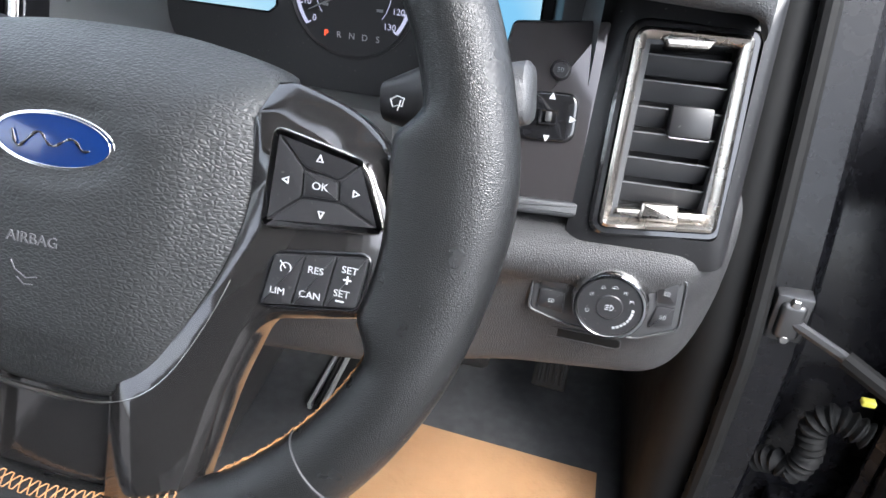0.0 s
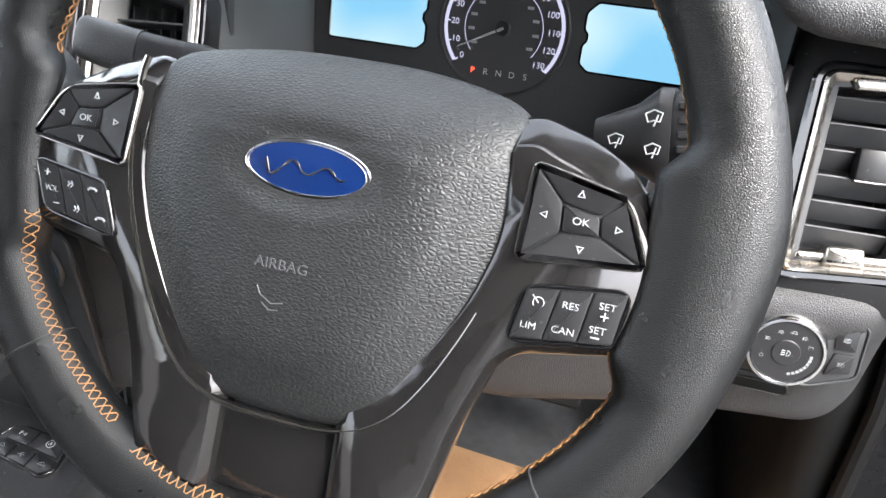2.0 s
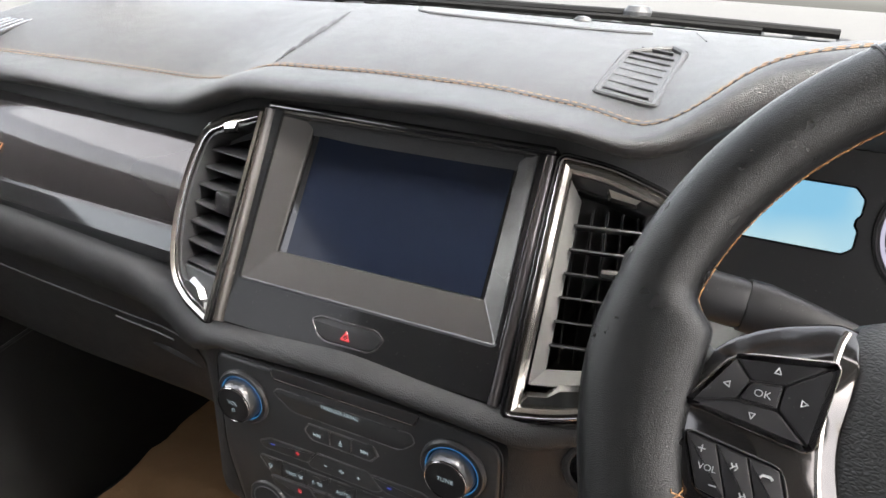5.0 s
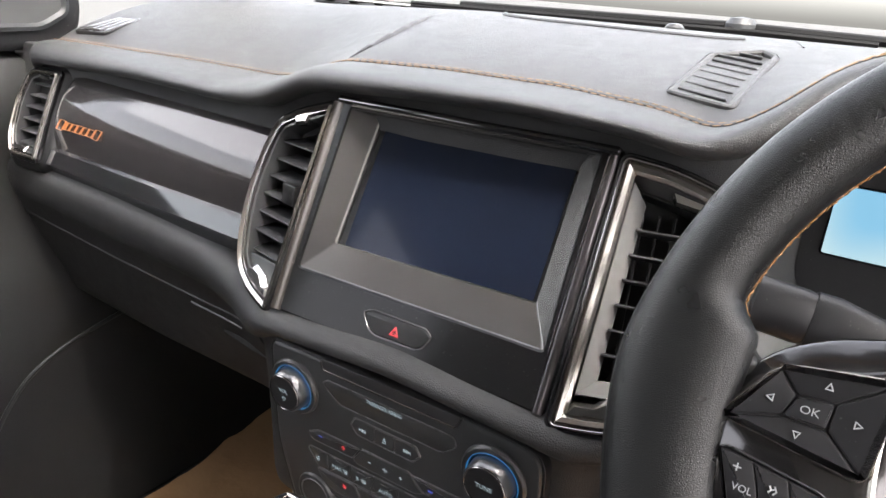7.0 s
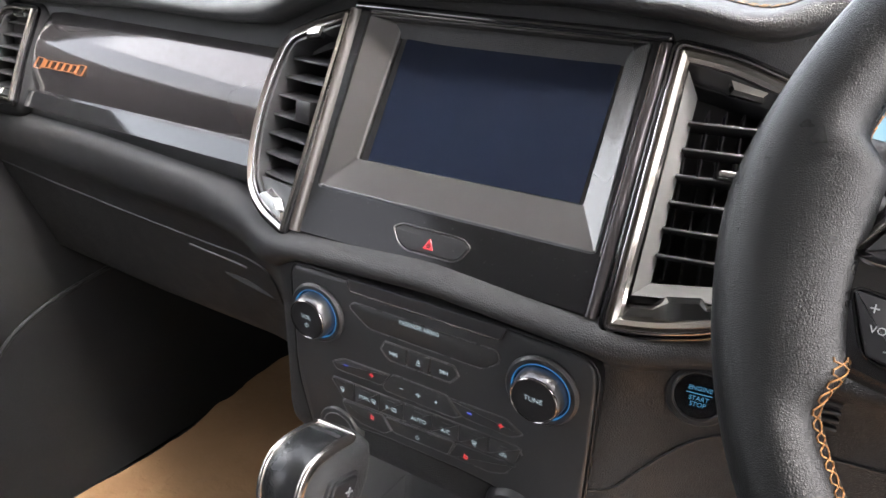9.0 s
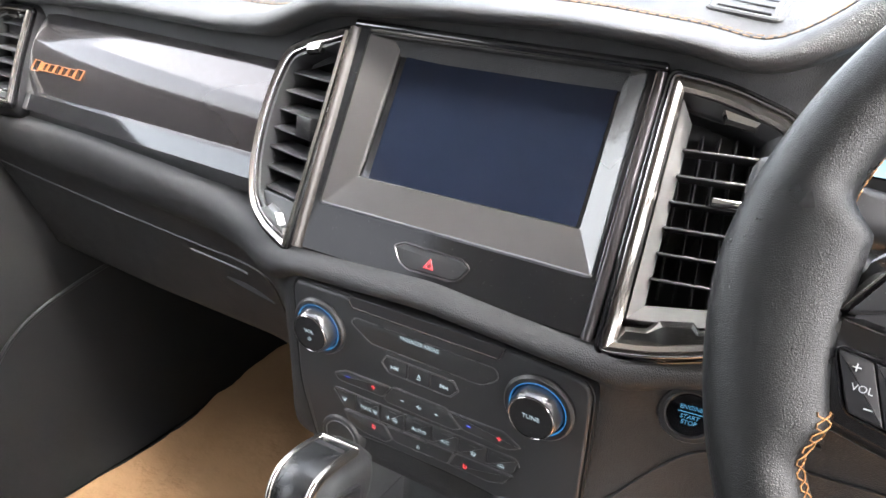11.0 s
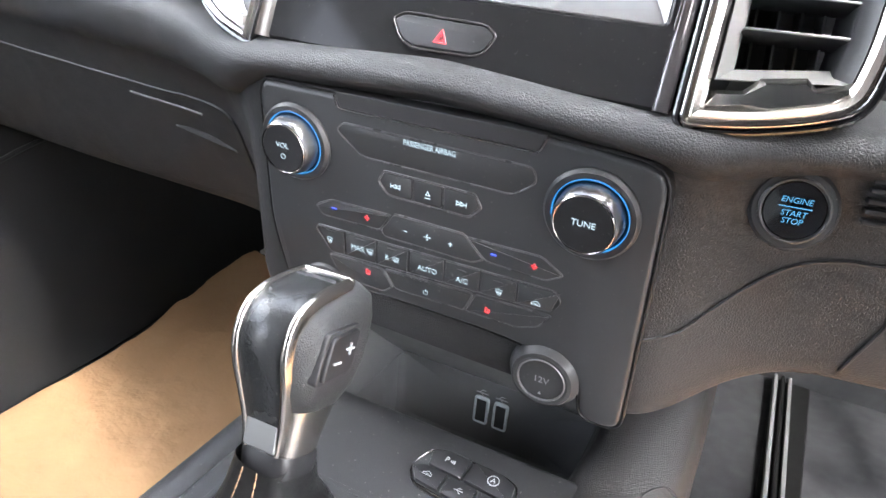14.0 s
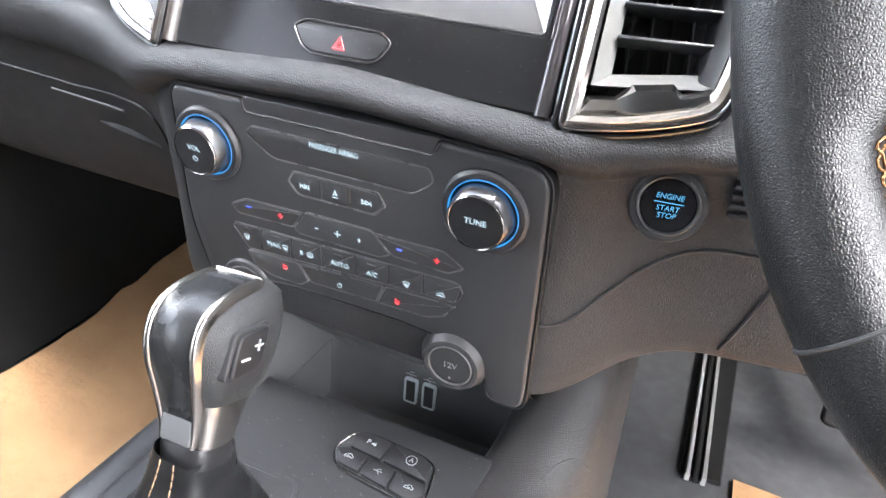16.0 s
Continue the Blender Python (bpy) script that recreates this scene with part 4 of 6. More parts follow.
def spoke(s):
    """One side's spoke: gloss trim with two button pads and the lower leg."""
    pts = [(0.0815, 0.0350), (0.0900, 0.0365), (0.112, 0.0305), (0.1285, 0.0215), (0.1395, 0.008), (0.1455, -0.008), (0.1470, -0.0185), (0.1400, -0.0500), (0.0985, -0.0585), (0.0905, -0.066), (0.0800, -0.096), (0.0740, -0.124), (0.0680, -0.152), (0.0290, -0.156), (0.0275, -0.103), (0.042, -0.0935), (0.0575, -0.074), (0.0752, -0.042), (0.0832, -0.015)]
    pts = fillet(pts, [0.002, 0.003, 0.01, 0.01, 0.01, 0.008, 0.006, 0.006, 0.006, 0.008, 0.01, 0.01, 0.002, 0.002, 0.006, 0.01, 0.01, 0.01, 0.01], 4)
    pts = [(s * x, y) for x, y in pts]
    pts = pts if s > 0 else pts[::-1]
    soft = [1.0 + (0.9 + 1.7 * min(1, max(0, (0.136 - abs(x)) / 0.012))) * min(1, max(0, (y + 0.012) / 0.016)) * min(1, max(0, (abs(x) - 0.083) / 0.006)) for x, y in pts]
    soft = [0.25 if abs(x) < 0.0845 and y > -0.10 and y < 0.030 and abs(x) < 0.086 + min(0, y + 0.02) * 0.42 else w for (x, y), w in zip(pts, soft)]
    soft = [3.4 if y > 0.030 and abs(x) < 0.10 else w for (x, y), w in zip(pts, soft)]
    rings = [[(x, y, -0.030) for x, y in pts]]
    for k in range(9):
        f = k / 8
        inner = [(x, y - 0.0040 * f) if y > 0.030 and abs(x) < 0.10 else q for (x, y), q in zip(pts, inset(pts, 0.0040 * f))]
        rings.append([(x + (i - x) * w, y + (j - y) * w, -0.0065 - 0.0042 * w * (1 - f) ** 1.08) for (x, y), (i, j), w in zip(pts, inner, soft)])
    sp = part("spoke", loops(rings), SPOKE, wheel, "glossy charcoal spoke trim", sharp=50)
    hold = fillet([(0.118, -0.046), (0.140, -0.050), (0.160, -0.050), (0.164, -0.01), (0.160, 0.036), (0.146, 0.026), (0.136, 0.014), (0.126, 0.010)], 0.005, 4)
    hold = [(s * x, y) for x, y in hold]
    part("rim_bridge", slab(hold if s > 0 else hold[::-1], -0.032, -0.0125, 0.006, 4), LEATHER, wheel, "leather gusset between rim and spoke", sharp=60)
    return sp


def tri_mark(parent, at, size, turn, material, name="arrow_mark", solid=False):
    pts = [(at[0] + size * math.cos(turn + a), at[1] + size * math.sin(turn + a)) for a in (0, 2.2, -2.2)]
    z = at[2]
    bm = slab(pts, z - 0.0004, z + 0.0003, 0.0001, 1) if solid else rim_frame(pts, size * 0.22, z - 0.0004, z + 0.0003)
    return part(name, bm, material, parent)


def bar_mark(parent, at, w, h, material, name="printed_mark", turn=0.0):
    bm = slab([(-w / 2, -h / 2), (w / 2, -h / 2), (w / 2, h / 2), (-w / 2, h / 2)], -0.0003, 0.0003, 0.0001, 1)
    return part(name, moved(bm, Matrix.Translation(at) @ Matrix.Rotation(turn, 4, "Z")), material, parent)


def glyph(parent, at, s, material, kind):
    """Small pictograms of lamps, glass, seat and the like, drawn with lines and bars."""
    bm, z = bmesh.new(), 0.0
    line = lambda pts, r=0.065: tube([(x * s, y * s, z) for x, y in pts], r * s, 5, bm=bm)  # noqa: E731
    if kind == "screen":
        line([(-0.7, 0.5), (0, 0.62), (0.7, 0.5), (0.5, -0.25), (0, -0.18), (-0.5, -0.25), (-0.7, 0.5)])
        for k in (-0.3, 0, 0.3):
            line([(k, 0.2), (k + 0.12, -0.2), (k, -0.45), (k + 0.1, -0.75)])
    elif kind == "rear":
        line([(-0.7, 0.5), (0.7, 0.5), (0.7, -0.3), (-0.7, -0.3), (-0.7, 0.5)])
        for k in (-0.35, 0, 0.35):
            line([(k, 0.25), (k + 0.12, 0.0), (k, -0.4), (k + 0.1, -0.7)])
    elif kind == "fan":
        for k in range(4):
            a = math.pi / 2 * k
            line([(0.1 * math.cos(a), 0.1 * math.sin(a)), (0.6 * math.cos(a + 0.35), 0.6 * math.sin(a + 0.35)), (0.75 * math.cos(a - 0.1), 0.75 * math.sin(a - 0.1)), (0.1 * math.cos(a), 0.1 * math.sin(a))])
    elif kind == "car":
        line([(-0.9, -0.3), (-0.8, 0.1), (-0.4, 0.2), (-0.1, 0.5), (0.4, 0.5), (0.6, 0.15), (0.9, 0.05), (0.9, -0.3), (-0.9, -0.3)])
        line([(-0.3, -0.05), (0.3, -0.05)])
    elif kind == "seat":
        line([(-0.35, 0.8), (-0.45, -0.3), (0.45, -0.35)], 0.2)
        line([(0.0, 0.6), (0.1, 0.1)], 0.12)
        line([(0.4, 0.6), (0.5, 0.1)], 0.12)
    elif kind == "power":
        line([(0.55 * math.cos(a), 0.55 * math.sin(a)) for a in np.linspace(2.1, 2 * math.pi + 1.04, 16)])
        line([(0, 0.1), (0, 0.75)])
    elif kind == "phone":
        line([(-0.7, 0.1), (-0.45, 0.4), (0.45, 0.4), (0.7, 0.1)], 0.18)
    elif kind == "voice":
        line([(-0.5, -0.4), (-0.2, 0.0), (-0.5, 0.5)], 0.13)
        line([(0.1, -0.5), (0.45, 0.0), (0.1, 0.6)], 0.12)
        line([(-0.1, 0.1), (0.2, 0.2)], 0.1)
    elif kind == "gauge":
        line([(0.6 * math.cos(a), 0.6 * math.sin(a)) for a in np.linspace(-0.6, 3.9, 14)])
        line([(0, 0), (-0.75, 0.75)])
    elif kind == "lamp":
        line([(0.1, 0.5), (0.1, -0.5), (0.5, -0.3), (0.6, 0), (0.5, 0.3), (0.1, 0.5)])
        for k in (-0.35, 0, 0.35):
            line([(-0.7, k), (-0.15, k)])
    elif kind == "wiper":
        line([(-0.6, 0.3), (0, 0.55), (0.6, 0.3), (0.4, -0.3), (0, -0.2), (-0.4, -0.3), (-0.6, 0.3)])
        line([(0, -0.6), (0.3, 0.2)])
    elif kind == "usb":
        line([(-0.9, 0), (0.9, 0)])
        line([(-0.4, 0), (0.0, 0.5), (0.5, 0.5)])
        line([(-0.1, 0), (0.2, -0.5), (0.5, -0.5)])
    return part("pictogram", moved(bm, Matrix.Translation(at)), material, parent)


def button(parent, pts, z, name="button", r=0.0012, up=0.0022, gap=0.0004, material=None):
    area = sum(pts[i][0] * pts[(i + 1) % len(pts)][1] - pts[(i + 1) % len(pts)][0] * pts[i][1] for i in range(len(pts)))
    pts = pts if area > 0 else pts[::-1]
    return part(name, slab(inset(fillet(pts, r, 3), gap), z - 0.002, z + up, 0.0007, 2), material or BUTTON, parent)


def pads(sp, s):
    """Four-way pad with OK key, and the lower pad of three columns."""
    z = -0.0065
    if s > 0:
        a, b, c, d = (0.0922, 0.0168), (0.1285, 0.0094), (0.1390, -0.0148), (0.0912, -0.0196)
        k = [(0.1052, 0.0039), (0.1198, 0.0014), (0.1208, -0.0065), (0.1059, -0.0071)]
        e = [(0.0975, -0.0310), (0.1362, -0.0254), (0.1335, -0.0464), (0.0938, -0.0522)]
    else:
        a, b, c, d = (-0.0890, 0.0196), (-0.1262, 0.0140), (-0.1405, -0.0090), (-0.0925, -0.0155)
        k = [(-0.1060, 0.0068), (-0.1185, 0.0054), (-0.1220, -0.0032), (-0.1068, -0.0032)]
        e = [(-0.1010, -0.0262), (-0.1385, -0.0210), (-0.1300, -0.0428), (-0.0925, -0.0490)]
    frame_pts = [a, b, c, d] if s < 0 else [d, c, b, a]
    outer = fillet(frame_pts, [0.003, 0.008, 0.004, 0.003] if s < 0 else [0.003, 0.004, 0.008, 0.003], 4)
    part("pad_frame", rim_frame(inset(outer, -0.0017), 0.0015, z - 0.003, z + 0.0022), CHROME, sp, "thin dark chrome outline")
    part("pad_base", slab(outer, z - 0.003, z + 0.0006, 0.0003, 1), DARK, sp)
    button(sp, [a, b, k[1], k[0]], z)
    button(sp, [b, c, k[2], k[1]], z)
    button(sp, [c, d, k[3], k[2]], z)
    button(sp, [d, a, k[0], k[3]], z)
    ok = button(sp, k, z, "ok_button", up=0.0030)
    cx, cy = sum(q[0] for q in k) / 4, sum(q[1] for q in k) / 4
    text("ok_lettering", "OK", 0.0042, (cx, cy, z + 0.0032), WHITE, ok, wide=1.1)
    top = z + 0.0025
    mid = lambda p, q, f: (cx + ((p[0] + q[0]) / 2 - cx) * f, cy + ((p[1] + q[1]) / 2 - cy) * f, top)  # noqa: E731
    for p, q, turn in ((a, b, math.pi / 2), (b, c, 0 if s > 0 else math.pi), (c, d, -math.pi / 2), (d, a, math.pi if s > 0 else 0)):
        tri_mark(sp, mid(p, q, 0.68), 0.0019, turn, WHITE)
    low = fillet(e if s < 0 else e[::-1], [0.004, 0.004, 0.005, 0.005], 4)
    part("lower_pad_frame", rim_frame(inset(low, -0.0016), 0.0014, z - 0.003, z + 0.0012), PIANO, sp)
    part("lower_pad_base", slab(low, z - 0.003, z + 0.0006, 0.0003, 1), DARK, sp)
    cut = lambda f: ((e[0][0] + (e[1][0] - e[0][0]) * f, e[0][1] + (e[1][1] - e[0][1]) * f), (e[3][0] + (e[2][0] - e[3][0]) * f, e[3][1] + (e[2][1] - e[3][1]) * f))  # noqa: E731
    cells = [(0, 0.335), (0.335, 0.665), (0.665, 1)]
    for f0, f1 in cells:
        (p0, q0), (p1, q1) = cut(f0), cut(f1)
        button(sp, [p0, p1, q1, q0], z, r=0.0012, gap=0.00025)

    def spot(f, g):
        p, q = cut(f)
        return (p[0] + (q[0] - p[0]) * g, p[1] + (q[1] - p[1]) * g, top)

    if s > 0:
        glyph(sp, spot(0.17, 0.27), 0.0036, WHITE, "gauge")
        for w, f, g in (("LIM", 0.15, 0.72), ("RES", 0.49, 0.3), ("CAN", 0.5, 0.78), ("SET", 0.84, 0.27), ("SET", 0.82, 0.72)):
            text("lettering", w, 0.0039, spot(f, g), WHITE, sp, wide=1.1)
        x, y, zz = spot(0.84, 0.45)
        bar_mark(sp, (x, y, zz), 0.0032, 0.0006, WHITE)
        bar_mark(sp, (x, y, zz), 0.0006, 0.0032, WHITE)
        x, y, zz = spot(0.82, 0.86)
        bar_mark(sp, (x, y, zz), 0.0034, 0.0006, WHITE)
    else:
        x, y, zz = spot(0.84, 0.2)
        bar_mark(sp, (x, y, zz), 0.0030, 0.0005, WHITE)
        bar_mark(sp, (x, y, zz), 0.0005, 0.0030, WHITE)
        text("lettering", "VOL", 0.0038, spot(0.82, 0.52), WHITE, sp)
        bar_mark(sp, spot(0.79, 0.8), 0.0030, 0.0005, WHITE)
        glyph(sp, spot(0.5, 0.28), 0.0028, WHITE, "voice")
        glyph(sp, spot(0.47, 0.75), 0.0028, WHITE, "voice")
        glyph(sp, spot(0.17, 0.25), 0.0034, WHITE, "phone")
        glyph(sp, spot(0.13, 0.8), 0.0034, WHITE, "phone")


pads(spoke(1), 1)
pads(spoke(-1), -1)
bow = fillet([(-0.031, -0.154), (0.031, -0.154), (0.031, -0.106), (-0.031, -0.106)], 0.004, 3)
part("lower_insert", slab(bow, -0.030, -0.0155, 0.002), SPOKE, wheel, "gloss black plate between the lower legs")

# ---- column and stalks ----
column = thing("steering_column", Matrix.Translation((0.377, 0.02, 0.55)), "black plastic steering column shroud", "steering column")
part("shroud", loops([[(x * w, y, z * h + dz) for x, z in fillet([(-0.05, -0.06), (0.05, -0.06), (0.06, 0.045), (-0.06, 0.045)], 0.02, 5)] for y, w, h, dz in ((-0.118, 0.72, 0.72, 0.050), (-0.105, 0.85, 0.85, 0.045), (0.0, 1.0, 0.95, 0.0), (0.11, 1.1, 0.9, -0.03))]), PLASTIC, column)


def stalk(name, root, tip, label, big=1.0):
    """Control stalk with a rotating barrel and a flared end; big: how stout the barrel is."""
    a, b = Vector(root), Vector(tip)
    u = (b - a).normalized()
    n = Vector((0, -math.cos(radians(24)), math.sin(radians(24))))
    v = n.cross(u).normalized()
    if v.z < 0:
        v = -v
    m = Matrix((u, v, u.cross(v))).transposed().to_4x4()
    m.translation = a
    st = thing(name, m, label, "stalk")
    ln = (b - a).length
    sec = lambda x, h, d, dy=0.0: [(x, y * h * big + dy, z * d * big) for y, z in fillet([(-1, -1), (1, -1), (1, 1), (-1, 1)], 0.8, 5)]  # noqa: E731
    part("arm", loops([sec(0, 0.006, 0.006), sec(0.02, 0.010, 0.008), sec(ln * 0.42, 0.0142, 0.0105, 0.001), sec(ln * 0.5, 0.0138, 0.010, 0.001)]), BUTTON, st)
    part("barrel", loops([sec(ln * 0.5, 0.0125, 0.0095, 0.001), sec(ln * 0.53, 0.0132, 0.0102, 0.001), sec(ln * 0.70, 0.0132, 0.0102, 0.001), sec(ln * 0.71, 0.012, 0.009, 0.001)]), BUTTON, st, "ribbed rotating barrel")
    for k in (-0.009, -0.005, -0.001, 0.003, 0.007):
        part("rib", box((ln * 0.54, k * big, 0.0095 * big), (ln * 0.69, (k + 0.0022) * big, 0.0110 * big), 0.0006, 1), BUTTON, st)
    end = 1 / big**0.7
    part("tip", loops([sec(ln * 0.71, 0.0135 * end, 0.0095 * end, 0.001), sec(ln * 0.88, 0.0128 * end, 0.0095 * end, 0.002), sec(ln * 0.97, 0.0125 * end, 0.008 * end, 0.003), sec(ln * 1.0, 0.0105 * end, 0.006 * end, 0.003), sec(ln * 1.012, 0.006 * end, 0.003 * end, 0.003)]), PLASTIC, st)
    return st, ln


st, ln = stalk("wiper_stalk", (0.484, -0.014, 0.626), (0.556, -0.022, 0.641), "black wiper stalk with ribbed barrel and white symbols", 1.65)
glyph(st, (ln * 0.40, 0.008, 0.0182), 0.0066, WHITE, "wiper")
glyph(st, (ln * 0.40, -0.007, 0.0182), 0.0060, WHITE, "wiper")
glyph(st, (ln * 0.16, -0.002, 0.0150), 0.0060, WHITE, "wiper")
for k in range(4):
    bar_mark(st, (ln * 0.755, 0.011 - 0.0060 * k, 0.0113), 0.0050 - 0.0006 * k, 0.0026, GREY, "speed_mark")
bar_mark(st, (ln * 0.62, -0.014, 0.0182), 0.009, 0.0022, WHITE)
st, ln = stalk("indicator_stalk", (0.312, -0.010, 0.620), (0.188, -0.030, 0.638), "black indicator stalk with grey symbols")
glyph(st, (ln * 0.40, 0.002, 0.0118), 0.005, GREY, "lamp")
glyph(st, (ln * 0.20, 0.002, 0.0115), 0.005, GREY, "lamp")

# ---- instrument cluster ----
cl = thing("instrument_cluster", frame_at((0.358, 0.20, 0.61), 8), "instrument cluster with blue-lit displays and round speedometer", "instrument cluster")
plate = fillet([(-0.158, -0.040), (-0.120, -0.075), (0.160, -0.075), (0.198, -0.040), (0.200, 0.050), (0.165, 0.082), (-0.122, 0.082), (-0.160, 0.050)], 0.02, 5)
plate = [(0.021 + (x - 0.021) * 0.895, 0.004 + (y - 0.004) * 0.86) for x, y in plate]
part("face", slab(plate, -0.020, -0.004, 0.001), PANEL, cl, "black instrument face")
HOODED = mat("hood_inner_grey", (0.075, 0.078, 0.080), 0.42, grain=0.3, grain_size=1500)
wide = [(0.021 + (x - 0.021) * 1.24, y * 1.50 + 0.006) for x, y in plate]
part("bezel", loops([[(x, y, -0.006) for x, y in plate], [(x, y, 0.02) for x, y in [(0.021 + (x - 0.021) * 1.03, y * 1.05) for x, y in plate]], [(x, y, 0.10) for x, y in wide]], cap0=False, cap1=False), HOODED, cl, "dark hooded bezel")
left = [(-0.1246, -0.0078), (-0.0470, -0.0078), (-0.0405, -0.0025), (-0.0405, 0.011), (-0.0435, 0.014), (-0.0435, 0.020), (-0.0405, 0.023), (-0.0405, 0.035), (-0.0480, 0.0428), (-0.1246, 0.0428)]
for pts in (left, [(0.047 - x, y + 0.0008) for x, y in left][::-1]):
    part("display_rim", rim_frame(inset(fillet(pts, 0.002, 3), -0.0014), 0.0016, -0.005, -0.002), PIANO, cl)
    part("display", slab(fillet(pts, 0.002, 3), -0.005, -0.003, 0.0004, 1), DISPLAY, cl, "blue-white backlit display")
dc = (0.0240, 0.0165)
arc = [math.radians(a) for a in np.linspace(218, -38, 66)]
dial = part("dial", lathe([(0.0535, -0.005), (0.0535, -0.0022), (0.0520, -0.0015), (0.0505, -0.0035), (0.001, -0.0035)], 64, (*dc, 0)), DARK, cl, "round black speedometer dial")
ring = lambda r0, r1, z: loops([[(dc[0] + r0 * math.cos(a), dc[1] + r0 * math.sin(a), z) for a in arc], [(dc[0] + r1 * math.cos(a), dc[1] + r1 * math.sin(a), z) for a in arc]], closed=False)  # noqa: E731
part("scale_band", ring(0.0458, 0.0488, -0.0030), DIALLIT, dial, "lit scale band")
part("inner_band", ring(0.0312, 0.0318, -0.0030), DIALLIT, dial)
for k in range(14):
    a = math.radians(218 - 256 * k / 13)
    text("speed_number", str(10 * k), 0.0070, (dc[0] + 0.0400 * math.cos(a), dc[1] + 0.0400 * math.sin(a), -0.0032), DIALLIT, dial)
    bar_mark(dial, (dc[0] + 0.0455 * math.cos(a), dc[1] + 0.0455 * math.sin(a), -0.0032), 0.0030, 0.0011, DIALLIT, "tick", a)
for k in range(11):
    a = math.radians(210 - 240 * k / 10)
    bar_mark(dial, (dc[0] + 0.0262 * math.cos(a), dc[1] + 0.0262 * math.sin(a), -0.0032), 0.0050, 0.0022, GREY, "inner_mark")
na = math.radians(207)
part("needle", tube([(dc[0], dc[1], -0.001), (dc[0] + 0.040 * math.cos(na), dc[1] + 0.040 * math.sin(na), -0.001)], [0.0012, 0.0005], 6), GREY, dial, "grey needle at rest")
part("needle_hub", lathe([(0.006, -0.003), (0.006, 0.0005), (0.005, 0.0012)], 24, (*dc, 0)), DARK, dial)
for k, ch in enumerate("PRNDS"):
    text("gear_letter", ch, 0.0070, (0.0027 + 0.0109 * k, -0.0188, -0.0034), PARKLIT if ch == "P" else WHITE, cl)

# ---- driver's trim: mirror switch, vent plate, light switch ----
rt = thing("driver_trim_panel", frame_at((0.568, 0.0955, 0.600), 24), "glossy charcoal trim with mirror adjuster and dimmer", "trim")
part("panel", slab(fillet([(-0.060, -0.066), (0.0160, -0.062), (0.0160, 0.053), (-0.045, 0.046)], 0.004, 4), -0.012, 0.001, 0.003), GLOSS, rt)
part("panel_lip", slab(fillet([(-0.060, -0.074), (0.0170, -0.070), (0.0170, -0.060), (-0.060, -0.064)], 0.003, 4), -0.012, 0.004, 0.003), PLASTIC, rt)
part("dimmer", lathe([(0.0062, 0.0), (0.0062, 0.003), (0.0052, 0.005), (0.0046, 0.0052), (0.0040, 0.0045), (0.001, 0.0045)], 28, (-0.0100, 0.0190, 0)), BUTTON, rt, "small round dimmer knob")
glyph(rt, (-0.0100, 0.0190, 0.0050), 0.0030, GREY, "lamp")
adj = part("mirror_adjuster", slab(fillet([(-0.0305, -0.0265), (0.0060, -0.0245), (0.0045, 0.0065), (-0.0285, 0.0045)], 0.009, 6), -0.002, 0.0040, 0.0025), PIANO, rt, "gloss black mirror adjuster")
part("rocker_frame", rim_frame(fillet([(-0.0185, -0.0155), (-0.0065, -0.0150), (-0.0065, -0.0055), (-0.0185, -0.0060)], 0.0015, 3), 0.0014, 0.003, 0.0060), PIANO, adj)
part("rocker", box((-0.0145, -0.0135, 0.003), (-0.0105, -0.0070, 0.0062), 0.001, 2), PLASTIC, adj)
for (x, y), turn in (((-0.012, 0.0022), math.pi / 2), ((-0.0118, -0.0232), -math.pi / 2), ((-0.0262, -0.0108), math.pi), ((0.0022, -0.0100), 0)):
    tri_mark(adj, (x, y, 0.0042), 0.0026, turn, WHITE, solid=True)


def vent_plate(at, outer, hole):
    """Dull black panel in which an end vent sits, rolled back at its edges."""
    v = thing("vent_plate", frame_at(at, 24), "dull black trim plate round the end vent", "trim")
    steps = [(0, -0.035), (0, -0.014), (0.004, -0.009), (0.5, -0.004), (1, -0.001), (1, -0.02)]
    rings = [[(p[0] + (q[0] - p[0]) * t, p[1] + (q[1] - p[1]) * t, z) for p, q in zip(outer, hole)] for t, z in steps]
    part("plate", loops(rings, cap0=False, cap1=False), DULL, v, sharp=50)


vent_plate((0.630, 0.085, 0.600), fillet([(-0.052, -0.088), (0.046, -0.084), (0.051, 0.092), (-0.046, 0.092)], 0.010, 5), fillet([(-0.0385, -0.070), (0.0380, -0.065), (0.0405, 0.060), (-0.034, 0.058)], 0.006, 5))
vent_plate((-0.632, 0.098, 0.597), inset(PASSENGER_VENT, -0.013), inset(PASSENGER_VENT, -0.004))

